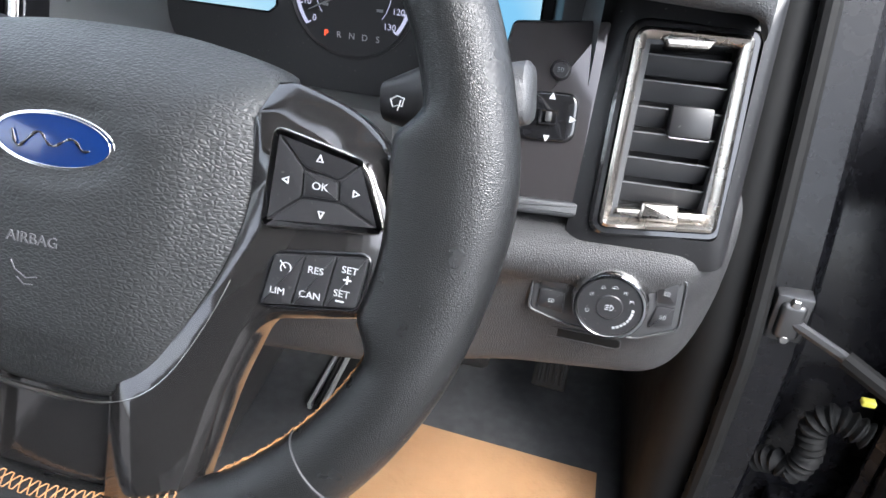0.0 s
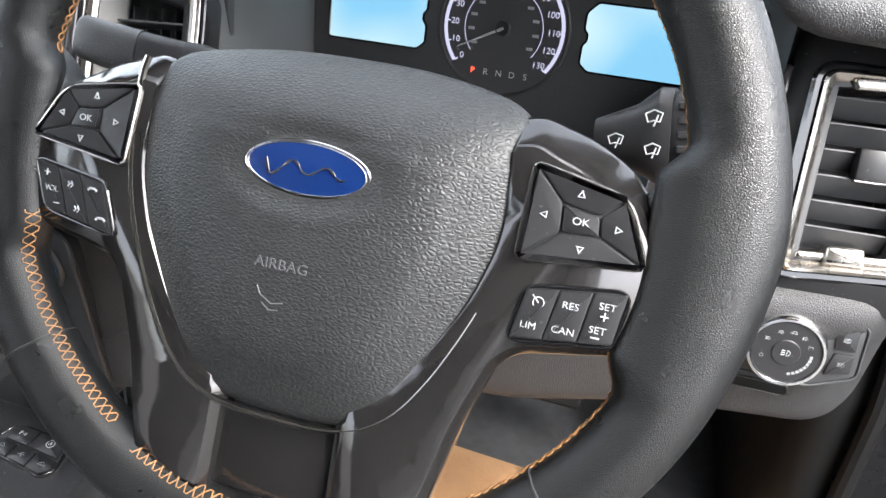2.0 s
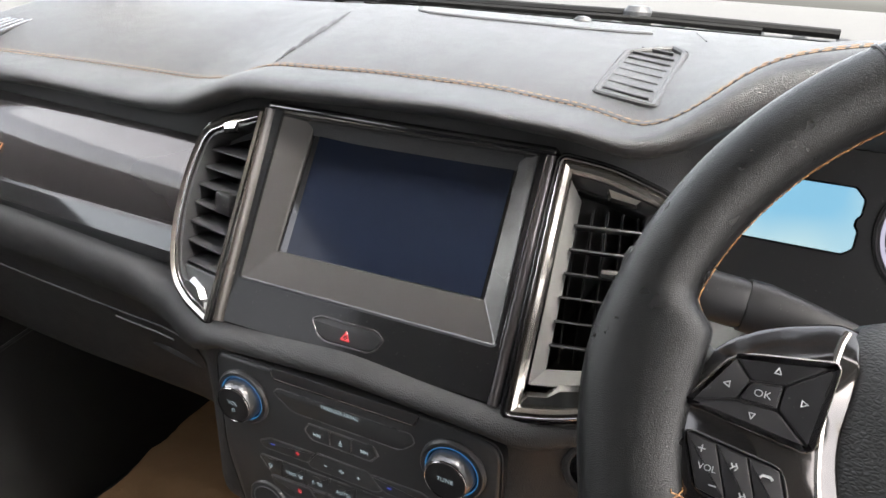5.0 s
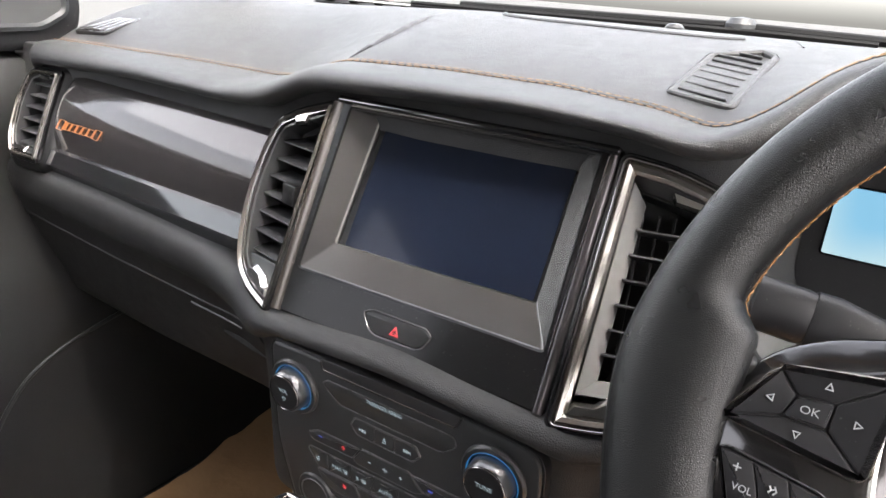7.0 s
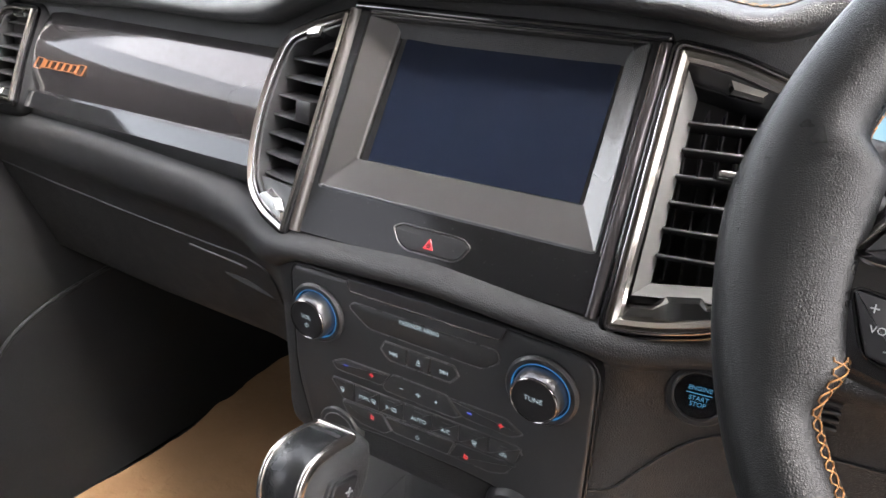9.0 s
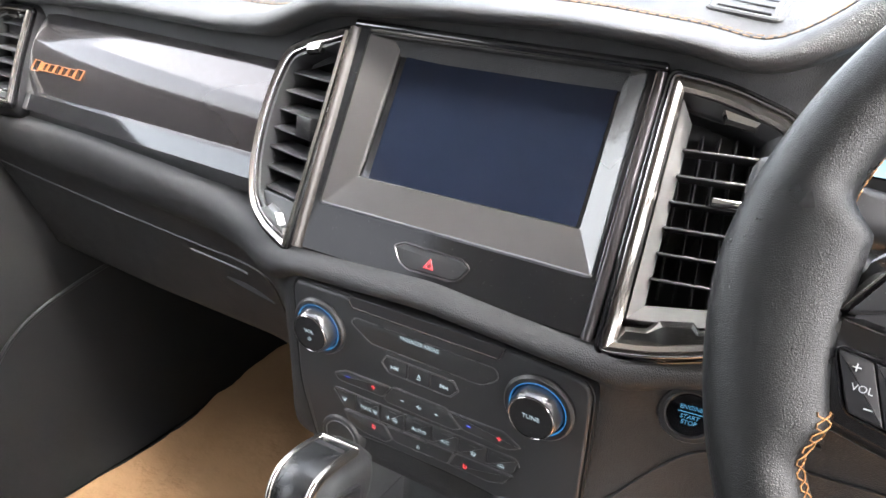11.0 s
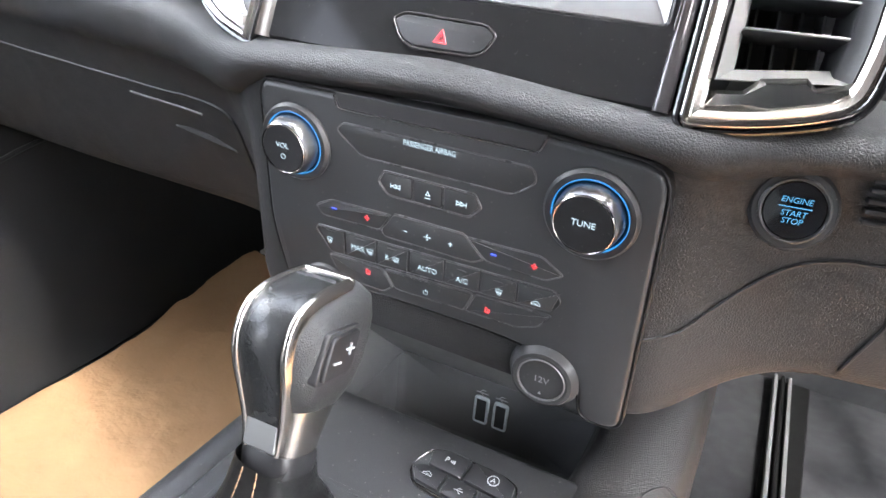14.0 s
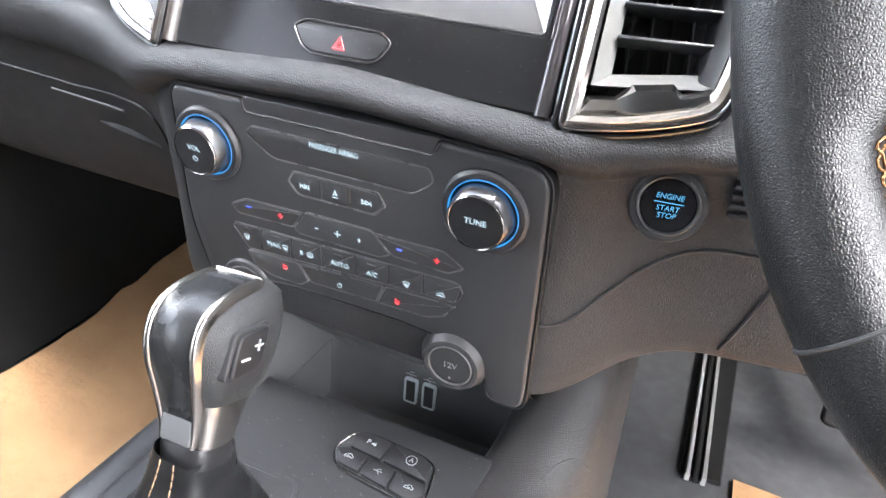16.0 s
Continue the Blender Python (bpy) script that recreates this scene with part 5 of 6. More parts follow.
ls = thing("light_switch", frame_at((0.616, 0.0525, 0.491), 8), "black headlamp switch panel with rotary knob and four buttons", "switch")
hexp = fillet([(-0.052, -0.0170), (-0.026, -0.0235), (0.018, -0.0240), (0.0430, -0.0120), (0.0415, 0.0215), (0.020, 0.0265), (-0.024, 0.0250), (-0.0515, 0.0185)], 0.004, 4)
part("plate", slab(hexp, -0.012, 0.0015, 0.0015), PANEL, ls)
part("plate_edge", rim_frame(inset(hexp, -0.0012), 0.0016, -0.012, 0.0024), PLASTIC, ls)
for pts in ([(-0.047, 0.001), (-0.030, 0.001), (-0.027, 0.0165), (-0.046, 0.0155)], [(-0.047, -0.0140), (-0.029, -0.0160), (-0.030, -0.0005), (-0.047, -0.0005)], [(0.026, 0.004), (0.0385, 0.005), (0.0375, 0.0190), (0.0235, 0.0210)], [(0.024, -0.0140), (0.0390, -0.0095), (0.0387, 0.0035), (0.027, 0.0025)]):
    b = button(ls, pts, 0.0012)
    cx, cy = sum(p[0] for p in pts) / 4, sum(p[1] for p in pts) / 4
    glyph(ls, (cx, cy, 0.0037), 0.0030, GREY, "lamp")
part("knob_ring", lathe([(0.0250, 0.0), (0.0250, 0.004), (0.0232, 0.012), (0.0222, 0.0135), (0.0208, 0.0135), (0.0200, 0.012)], 48, (-0.0018, 0, 0)), BRIGHT, ls, "chrome knob ring")
kn = part("knob", lathe([(0.0202, 0.004), (0.0202, 0.0118), (0.0195, 0.0126), (0.0085, 0.0126), (0.0078, 0.0134), (0.001, 0.0134)], 40, (-0.0018, 0, 0)), BUTTON, ls, "black rotary knob")
glyph(kn, (-0.0018, 0, 0.0136), 0.0040, GREY, "lamp")
for k, a in enumerate((200, 150, 115, 85, 55, 25)):
    glyph(kn, (-0.0018 + 0.0140 * math.cos(radians(a)), 0.0140 * math.sin(radians(a)), 0.0128), 0.0021, GREY, ("power", "lamp", "lamp", "car", "lamp", "gauge")[k])
for k in range(8):
    a = radians(-70 + 10 * k)
    bar_mark(kn, (-0.0018 + 0.0145 * math.cos(a), 0.0145 * math.sin(a), 0.0128), 0.0016, 0.0018, GREY, turn=a)
slot_at = Vector((0.592, body_y(0.592, 0.452), 0.452))
part("coin_slot", moved(rim_frame(fillet([(-0.036, -0.0052), (0.036, -0.0052), (0.036, 0.0052), (-0.036, 0.0052)], 0.005, 4), 0.0012, -0.004, 0.0012), ls.matrix_basis.inverted() @ frame_at(slot_at, -8)), SOFT, ls, "rim of the oblong coin slot")
part("coin_slot_well", moved(slab(fillet([(-0.035, -0.0044), (0.035, -0.0044), (0.035, 0.0044), (-0.035, 0.0044)], 0.0044, 4), -0.004, 0.0006, 0.0003), ls.matrix_basis.inverted() @ frame_at(slot_at, -8)), RUBBER, ls, "dark oblong slot in the lower panel")

# ---- start button ----
sb = thing("start_button", frame_at((0.1815, 0.0195, 0.4745), 8, 8), "round black engine start button with blue lettering", "button")
part("collar", lathe([(0.0205, -0.004), (0.0205, 0.001), (0.0188, 0.0035), (0.0160, 0.0035), (0.0150, 0.0015)], 44), PLASTIC, sb)
part("ring", lathe([(0.0164, 0.0), (0.0164, 0.0042), (0.0155, 0.0048), (0.0146, 0.0043), (0.0140, 0.002)], 44), VANE, sb, "thin dark ring")
part("cap", lathe([(0.0144, -0.002), (0.0144, 0.0032), (0.0136, 0.0042), (0.001, 0.0034)], 44), PIANO, sb)
for w, y in (("ENGINE", 0.0052), ("START", -0.0022), ("STOP", -0.0066)):
    text("lettering", w, 0.0040, (0, y * 0.86 + 0.0004, 0.0043), STARTLIT, sb, lean=0.12)
bar_mark(sb, (0, 0.0016, 0.0043), 0.0150, 0.0004, STARTLIT)
for k in range(6):
    part("slot", box((0.029, 0.024 - 0.0050 * k, -0.003), (0.075, 0.0268 - 0.0050 * k, 0.004), 0.001, 2), DARK, sb, "dark slot of a small grille")

# ---- climate and audio panel ----
cp = thing("climate_panel", frame_at((0, -0.0075, 0.436), -5), "satin black audio and climate control panel", "control panel")
edge = fillet([(-0.0985, -0.104), (-0.094, -0.104), (-0.086, -0.080), (-0.044, -0.071), (0.048, -0.071), (0.098, -0.078), (0.104, -0.112), (0.1275, -0.112), (0.1275, 0.010), (0.1268, 0.0545), (0.0680, 0.0572), (-0.1120, 0.0550), (-0.1155, 0.048), (-0.1155, -0.040), (-0.1060, -0.077)], [0.004, 0.004, 0.012, 0.02, 0.02, 0.012, 0.008, 0.010, 0.02, 0.016, 0.01, 0.008, 0.008, 0.02, 0.02], 5)
part("face", slab(edge, -0.016, 0.0, 0.003), PANEL, cp)
part("face_edge", rim_frame(inset(edge, -0.0018), 0.0016, -0.016, -0.0015), DULL, cp)
notch = fillet([(-0.0605, 0.0580), (-0.0575, 0.0490), (0.0615, 0.0495), (0.0655, 0.0590)], 0.002, 3)
part("disc_slot", slab(notch, -0.004, 0.0009, 0.0004, 1), DARK, cp, "dark disc slot under the padded edge")
part("disc_slot_lip", tube([(-0.0608, 0.0560, 0.0012), (-0.0590, 0.0505, 0.0013), (-0.0572, 0.0487, 0.0013), (0.0, 0.0489, 0.0013), (0.0608, 0.0491, 0.0013), (0.0628, 0.0508, 0.0013), (0.0655, 0.0570, 0.0012)], 0.0007, 6), SMOKE, cp, "thin polished lip")


# paler grey that paints the thin highlights along the key edges
KEYLINE = mat("pale_edge_highlight", (0.075, 0.075, 0.078), 0.28)


def key(name, pts, r=0.002, up=0.0010, ring=True):
    pts = fillet(pts, r, 3)
    if ring:
        part("key_highlight", rim_frame(inset(pts, -0.0007), 0.0008, -0.003, 0.0008), KEYLINE, cp)
    return part(name, slab(inset(pts, 0.0003), -0.003, up, 0.0006, 2), PANEL, cp)


key("airbag_plate", [(-0.0430, 0.0225), (0.0500, 0.0225), (0.0625, 0.0320), (0.0600, 0.0400), (-0.0560, 0.0400), (-0.0605, 0.0350)], 0.004, 0.0006)
text("lettering", "PASSENGER AIRBAG", 0.0050, (0.0, 0.0372, 0.0010), ICON, cp, wide=0.72)
part("media_ring", rim_frame(fillet([(-0.0265, 0.0015), (0.0265, 0.0015), (0.0335, 0.0095), (0.0290, 0.0175), (-0.0290, 0.0175), (-0.0335, 0.0095)], 0.002, 3), 0.0008, -0.002, 0.0010), KEYLINE, cp)
key("previous_button", [(-0.0255, 0.0025), (-0.0098, 0.0025), (-0.0098, 0.0165), (-0.0285, 0.0165), (-0.0322, 0.0100)])
key("eject_button", [(-0.0092, 0.0025), (0.0092, 0.0025), (0.0092, 0.0165), (-0.0092, 0.0165)])
key("next_button", [(0.0098, 0.0025), (0.0255, 0.0025), (0.0322, 0.0100), (0.0285, 0.0165), (0.0098, 0.0165)])
for s in (-1, 1):
    for k in (0, 1):
        tri_mark(cp, (s * (0.0190 + 0.0026 * k), 0.0090, 0.0012), 0.0021, 0 if s > 0 else math.pi, ICON)
    bar_mark(cp, (s * 0.0240, 0.0090, 0.0012), 0.0004, 0.0032, ICON)
tri_mark(cp, (0, 0.0098, 0.0012), 0.0020, math.pi / 2, ICON)
bar_mark(cp, (0, 0.0070, 0.0012), 0.0036, 0.0004, ICON)
key("temperature_button", [(-0.0735, -0.0235), (-0.0320, -0.0225), (-0.0245, -0.0110), (-0.0665, -0.0120), (-0.0780, -0.0180)])
key("fan_button", [(-0.0290, -0.0260), (0.0290, -0.0260), (0.0360, -0.0225), (0.0235, -0.0095), (-0.0225, -0.0095), (-0.0310, -0.0220)])
key("temperature_button", [(0.0735, -0.0235), (0.0380, -0.0225), (0.0255, -0.0110), (0.0700, -0.0100), (0.0830, -0.0180)])
for x, mtl, plus in ((-0.0644, BLUEDASH, 0), (-0.0406, RED, 1), (0.0423, BLUEDASH, 0), (0.0666, RED, 1)):
    bar_mark(cp, (x, -0.0168, 0.0012), 0.0036, 0.0010, mtl)
    if plus:
        bar_mark(cp, (x, -0.0168, 0.0013), 0.0010, 0.0036, mtl)
bar_mark(cp, (-0.0142, -0.0183, 0.0012), 0.0026, 0.0005, ICON)
bar_mark(cp, (0.0154, -0.0183, 0.0012), 0.0026, 0.0005, ICON)
bar_mark(cp, (0.0154, -0.0183, 0.0013), 0.0005, 0.0026, ICON)
glyph(cp, (0.0004, -0.0182, 0.0012), 0.0030, ICON, "fan")
edges = [-0.0785, -0.0575, -0.0345, -0.0120, 0.0120, 0.0350, 0.0580, 0.0835]
names = ["windscreen_button", "max_button", "rear_window_button", "auto_button", "cooling_button", "front_window_button", "recirculation_button"]
for k, nm in enumerate(names):
    x0, x1 = edges[k] + 0.0003, edges[k + 1] - 0.0003
    low = -0.0475
    key(nm, [(x0 + (0.009 if k == 0 else 0), low + 0.0008 * k - 0.0015), (x1 - (0.004 if k == 6 else 0), low + 0.0008 * k - 0.0007), (x1, -0.0317 + 0.0004 * k), (x0, -0.0321 + 0.0004 * k)], 0.0008, 0.0009, ring=False)
    bar_mark(cp, ((x0 + x1) / 2, -0.0335, 0.0012), 0.0060, 0.0005, DARK)
for x, kd in ((-0.0685, "screen"), (-0.0390, "screen"), (-0.0205, "rear"), (0.0474, "screen"), (0.0699, "car")):
    glyph(cp, (x, -0.0400, 0.0013), 0.0030, ICON, kd)
for w, x in (("MAX", -0.0478), ("R", -0.0268), ("AUTO", 0.0010), ("A/C", 0.0239)):
    text("lettering", w, 0.0050, (x, -0.0402, 0.0013), ICON, cp, wide=0.95)
part("row_outline", rim_frame(fillet([(-0.0800, -0.0345), (-0.0680, -0.0497), (0.0800, -0.0432), (0.0845, -0.0350), (0.0805, -0.0283), (-0.0775, -0.0312)], 0.003, 3), 0.0007, -0.002, 0.0010), KEYLINE, cp)
key("heated_seat_button", [(-0.0700, -0.0512), (-0.0310, -0.0500), (-0.0235, -0.0612), (-0.0300, -0.0662), (-0.0514, -0.0660), (-0.0643, -0.0615)])
key("power_button", [(-0.0290, -0.0498), (0.0310, -0.0475), (0.0262, -0.0605), (-0.0210, -0.0615)])
key("heated_seat_button", [(0.0795, -0.0460), (0.0330, -0.0475), (0.0270, -0.0605), (0.0604, -0.0602), (0.0722, -0.0555)])
for x in (-0.0405, 0.0413):
    glyph(cp, (x, -0.0555, 0.0013), 0.0030, RED, "seat")
glyph(cp, (0.0003, -0.0565, 0.0013), 0.0028, ICON, "power")


def dial_knob(name, at, r, words):
    k = thing(name, cp.matrix_basis @ Matrix.Translation((at[0], at[1], 0)), "round black knob with polished rim and blue light ring", "knob", "audio knobs")
    part("escutcheon", lathe([(r * 1.52, -0.004), (r * 1.50, 0.0016), (r * 1.40, 0.0036), (r * 1.22, 0.0036), (r * 1.16, 0.001)], 48), PANEL, k)
    part("light_ring", lathe([(r * 1.22, 0.001), (r * 1.21, 0.0036), (r * 1.205, 0.0040), (r * 1.190, 0.0040), (r * 1.18, 0.001)], 48), BLUELIT, k, "blue light ring")
    n = 48
    wob = lambda i: 1 + 0.022 * math.cos(6 * 2 * math.pi * i / n)  # noqa: E731
    prof = [(1.08, 0.001), (1.08, 0.005), (1.06, 0.008), (1.00, 0.0120), (0.94, 0.0132), (0.88, 0.0132)]
    part("rim", loops([[(r * q * (wob(i) if 0 < j < 4 else 1) * math.cos(2 * math.pi * i / n), r * q * (wob(i) if 0 < j < 4 else 1) * math.sin(2 * math.pi * i / n), z) for i in range(n)] for j, (q, z) in enumerate(prof)], cap0=False, cap1=False), KNOBSIDE, k, "dull metal fluted rim")
    part("cap_ring", lathe([(r * 0.955, 0.0122), (r * 0.955, 0.0136), (r * 0.93, 0.0141), (r * 0.905, 0.0138), (r * 0.90, 0.012)], 48), SMOKE, k, "thin polished ring round the cap")
    cap = part("cap", lathe([(r * 0.90, 0.008), (r * 0.90, 0.0132), (r * 0.87, 0.0137), (r * 0.02, 0.0134)], 48), BUTTON, k, "flat black cap")
    text("lettering", words, r * 0.29, (0, r * (0.05 if words == "TUNE" else 0.14), 0.0141), ICON, cap)
    if words == "VOL":
        glyph(cap, (0, -r * 0.28, 0.0139), r * 0.18, ICON, "power")
    return k


dial_knob("volume_knob", (-0.0898, 0.0212), 0.0162, "VOL")
dial_knob("tuning_knob", (0.0928, 0.0224), 0.0168, "TUNE")


def socket(name, at, words):
    k = thing(name, cp.matrix_basis @ Matrix.Translation(at), "round capped power socket with chrome ring", "socket")
    part("boss", lathe([(0.0240, -0.016), (0.0228, 0.000), (0.0205, 0.0045), (0.0185, 0.0078), (0.0165, 0.0084), (0.0146, 0.0078)], 44), PANEL, k, "thick black collar")
    part("ring", lathe([(0.0149, 0.002), (0.0149, 0.0080), (0.0144, 0.0085), (0.0138, 0.0080)], 44), SATIN, k, "thin worn metal ring")
    part("cap", lathe([(0.0140, 0.000), (0.0138, 0.0073), (0.001, 0.0075)], 44), PANEL, k)
    if words:
        text("lettering", words, 0.0062, (0, 0.0, 0.0077), GREY, k)
    tri_mark(k, (0, -0.0098, 0.0077), 0.0012, math.pi / 2, GREY)


socket("power_socket", (0.0797, -0.0890, -0.003), "12V")
socket("power_socket", (-0.0740, -0.0800, -0.006), "")

# ---- centre console ----
con = thing("centre_console", Matrix.Translation((0, 0, 0.25)), "black plastic centre console with storage tray", "console")
cinv = Matrix.Translation((0, 0, -0.25))


def con_part(name, bm, material, label="", sharp=32):
    return part(name, moved(bm, cinv), material, con, label, sharp=sharp)


ys = [0.62, 0.42, 0.30, 0.20, 0.16, 0.14, 0.12, 0.10, 0.08, 0.06, 0.04, 0.02, 0.0, -0.1, -0.25, -0.60]
shift = lambda y: -0.022 * min(1, max(0, (y - 0.25) / 0.3)) + 0.010 * min(1, max(0, y / 0.07))  # noqa: E731
rise = lambda y: 0.05 * min(1, max(0, (y - 0.02) / 0.12)) ** 1.4  # noqa: E731
bolster = [(0.094, 0.20), (0.094, 0.243), (0.098, 0.250), (0.105, 0.2550), (0.116, 0.257), (0.134, 0.2545), (0.147, 0.248), (0.157, 0.236), (0.163, 0.216), (0.166, 0.18), (0.168, 0.10), (0.170, 0.0)]
con_part("right_rail", loops([[(x + shift(y), y, z + rise(y) * min(1, max(0, (z - 0.15) / 0.09))) for x, z in bolster] for y in ys], closed=False), BOLSTER, "soft grained right bolster", 60)
seam_line = [(0.1455, 0.030, 0.2525), (0.150, 0.043, 0.2550), (0.160, 0.056, 0.2530), (0.1695, 0.062, 0.2420)]
con_part("bolster_seam", tube(resample(seam_line, 30), 0.0006, 6), DARK, "crease in the bolster")
left_side = [(-x + 0.006, z) for x, z in [(0.104, 0.20), (0.104, 0.243), (0.107, 0.250), (0.113, 0.2545), (0.122, 0.255), (0.132, 0.250), (0.140, 0.238), (0.146, 0.214), (0.150, 0.15), (0.156, 0.0)]]
con_part("left_rail", loops([[(x, y, z) for x, z in left_side] for y in ys], closed=False), PLASTIC, "left rail", 60)
con_part("deck", box((-0.104, -0.60, 0.165), (0.112, 0.028, 0.2560), 0.006, 4), PLASTIC, "textured console top", 50)
def hollow(y0, y1, z0, z1, x0, x1, t=0.004):
    """The bin behind the deck: floor, back and side walls with rounded inner corners."""
    prof = fillet([(x0, z1), (x0, z0), (x1, z0), (x1, z1)], [0.001, 0.012, 0.012, 0.001], 5)
    rings = [[(x, y, z) for x, z in prof] for y in (y0, (y0 + y1) / 2, y1 - 0.008)]
    mid = ((x0 + x1) / 2, (z0 + z1) / 2)
    rings += [[(mid[0] + (x - mid[0]) * f, y, mid[1] + (z - mid[1]) * f) for x, z in prof] for y, f in ((y1 - 0.003, 0.985), (y1, 0.93), (y1 + 0.0005, 0.4), (y1 + 0.0005, 0.02))]
    return loops(rings, closed=False)


# the bin's black plastic, paled to lift the deep shade inside it
BINLIFT = mat("bin_lifted_black", (0.10, 0.103, 0.105), 0.5, grain=0.3, grain_size=1400, vary=0.15, dust=0.2)
con_part("bin", hollow(0.020, 0.1210, 0.168, 0.2345, -0.080, 0.100), BINLIFT, "deep open bin with the charging ports", 50)
hang = [(0.1225, 0.2355), (0.117, 0.2385), (0.098, 0.2555), (0.062, 0.2900), (0.030, 0.3280), (0.012, 0.362), (0.008, 0.385)]
con_part("bin_roof", loops([[(x, y, z) for y, z in hang] for x in np.linspace(-0.104, 0.118, 12)], closed=False), BINLIFT, "sloping roof of the bin", 60)
con_part("bin_back", box((-0.081, 0.1228, 0.166), (0.101, 0.1278, 0.240), 0.001, 1), BINLIFT, "back wall of the bin")
con_part("bin_edge", tube([(-0.078, 0.1195, 0.2362), (0.0, 0.1197, 0.2362), (0.098, 0.1195, 0.2362)], 0.0009, 6), KEYLINE, "soft edge over the ports")
con_part("bin_side", box((-0.112, 0.006, 0.165), (-0.0795, 0.130, 0.385), 0.006, 3), BINLIFT)
con_part("bin_side", box((0.100, 0.020, 0.165), (0.122, 0.130, 0.252), 0.006, 3), BINLIFT)
face = Matrix.Translation((0.0085, 0.1203, 0.2035)) @ Matrix.Rotation(radians(90), 4, "X")
usb = thing("charging_port", face, "pair of white-edged charging ports", "socket")
for x in (-0.0088, 0.0088):
    o = fillet([(x - 0.0066, -0.0135), (x + 0.0066, -0.0135), (x + 0.0066, 0.0135), (x - 0.0066, 0.0135)], 0.0030, 4)
    part("port_frame", rim_frame(o, 0.0022, -0.002, 0.0012), PORT, usb, "pale grey frame")
    part("port", slab(inset(o, 0.0019), -0.002, 0.0004, 0.0002, 1), DARK, usb)
    glyph(usb, (x, 0.0190, 0.0010), 0.0060, WHITE, "usb")

sw = thing("switch_panel", frame_at((0.0440, -0.0215, 0.2575), 82), "five-button console switch pack", "switch")
so = fillet([(-0.0365, -0.0010), (-0.0290, -0.0125), (0.0300, -0.0200), (0.0390, -0.0110), (0.0345, 0.0145), (0.0240, 0.0190), (-0.0180, 0.0215), (-0.0300, 0.0170)], 0.005, 4)
part("base", slab(so, -0.012, 0.0040, 0.0015), PLASTIC, sw)
part("base_edge", rim_frame(so, 0.0012, 0.002, 0.0050), SMOKE, sw)
keys5 = [[(-0.0255, 0.0035), (-0.0010, 0.0020), (0.0005, 0.0190), (-0.0170, 0.0200), (-0.0275, 0.0155)], [(0.0000, 0.0020), (0.0340, -0.0010), (0.0325, 0.0135), (0.0235, 0.0175), (0.0015, 0.0190)],
         [(-0.0345, -0.0015), (-0.0275, -0.0110), (-0.0100, -0.0130), (-0.0095, 0.0020), (-0.0265, 0.0028)], [(-0.0090, -0.0132), (0.0125, -0.0162), (0.0125, 0.0000), (-0.0085, 0.0018)], [(0.0135, -0.0163), (0.0295, -0.0185), (0.0375, -0.0105), (0.0355, -0.0020), (0.0135, 0.0000)]]
for k, pts in enumerate(keys5):
    b = button(sw, pts, 0.0045, up=0.0025)
    cx, cy = sum(p[0] for p in pts) / len(pts), sum(p[1] for p in pts) / len(pts)
    if k < 2:
        text("lettering", "PA"[k], 0.0052, (cx - 0.0012 * (k == 0), cy, 0.0072), WHITE, b)
    if k == 1:
        part("pictogram", lathe([(0.0040, 0.0070), (0.0040, 0.0073), (0.0034, 0.0073)], 24, (cx, cy, 0)), WHITE, b)
    elif k == 0:
        for q in range(3):
            bar_mark(b, (cx + 0.0018 + 0.0012 * q, cy - 0.0004, 0.0072), 0.0006, 0.0012 + 0.0008 * q, WHITE)
    else:
        glyph(b, (cx, cy, 0.0073), 0.0036, WHITE, ("car", "usb", "car")[k - 2])

# ---- gear lever ----
SPINE = mat("smooth_lever_leather", (0.020, 0.021, 0.022), 0.26, grain=0.12, grain_size=420, style="leather", vary=0.15, dust=0.25)
gl = thing("gear_lever", Matrix.Translation((-0.040, -0.112, 0.252)), "gear lever with leather sides, gloss top and metal frame", "gear lever")
tiltm = Matrix.Translation((0.0157, 0.001, 0.077)) @ Matrix.Rotation(radians(-1.5), 4, "Y") @ Matrix.Rotation(radians(-21), 4, "X") @ Matrix.Diagonal((1.04, 0.96, 0.85, 1))


def head_ring(z, w, d0, d1, r=0.4):
    """A level section of the grip: half width, back and front."""
    return [(x, y, z) for x, y in fillet([(-w, d0), (w, d0), (w, d1), (-w, d1)], [w * 0.75, w * 0.75, w * 0.8, w * 0.8], 6)]


grip = [(0.028, 0.0120, -0.014, 0.014), (0.033, 0.0190, -0.022, 0.022), (0.045, 0.0230, -0.029, 0.030), (0.060, 0.0245, -0.033, 0.034), (0.075, 0.0250, -0.034, 0.036), (0.086, 0.0245, -0.033, 0.0355), (0.095, 0.0225, -0.028, 0.033), (0.1005, 0.0185, -0.020, 0.026), (0.1030, 0.012, -0.010, 0.018)]
part("grip", moved(loops([[(x, y, z + 0.30 * y * min(1, max(0, (z - 0.07) / 0.03))) for x, y, z in head_ring(*g)] for g in grip]), tiltm), GRIP, gl, "black leather grip sides", sharp=70)
spine = [(-0.0195, 0.004), (-0.0215, 0.020), (-0.0275, 0.040), (-0.0345, 0.060), (-0.0370, 0.073), (-0.0355, 0.085), (-0.0295, 0.0950), (-0.0190, 0.1020), (-0.004, 0.1070), (0.0100, 0.1095)]


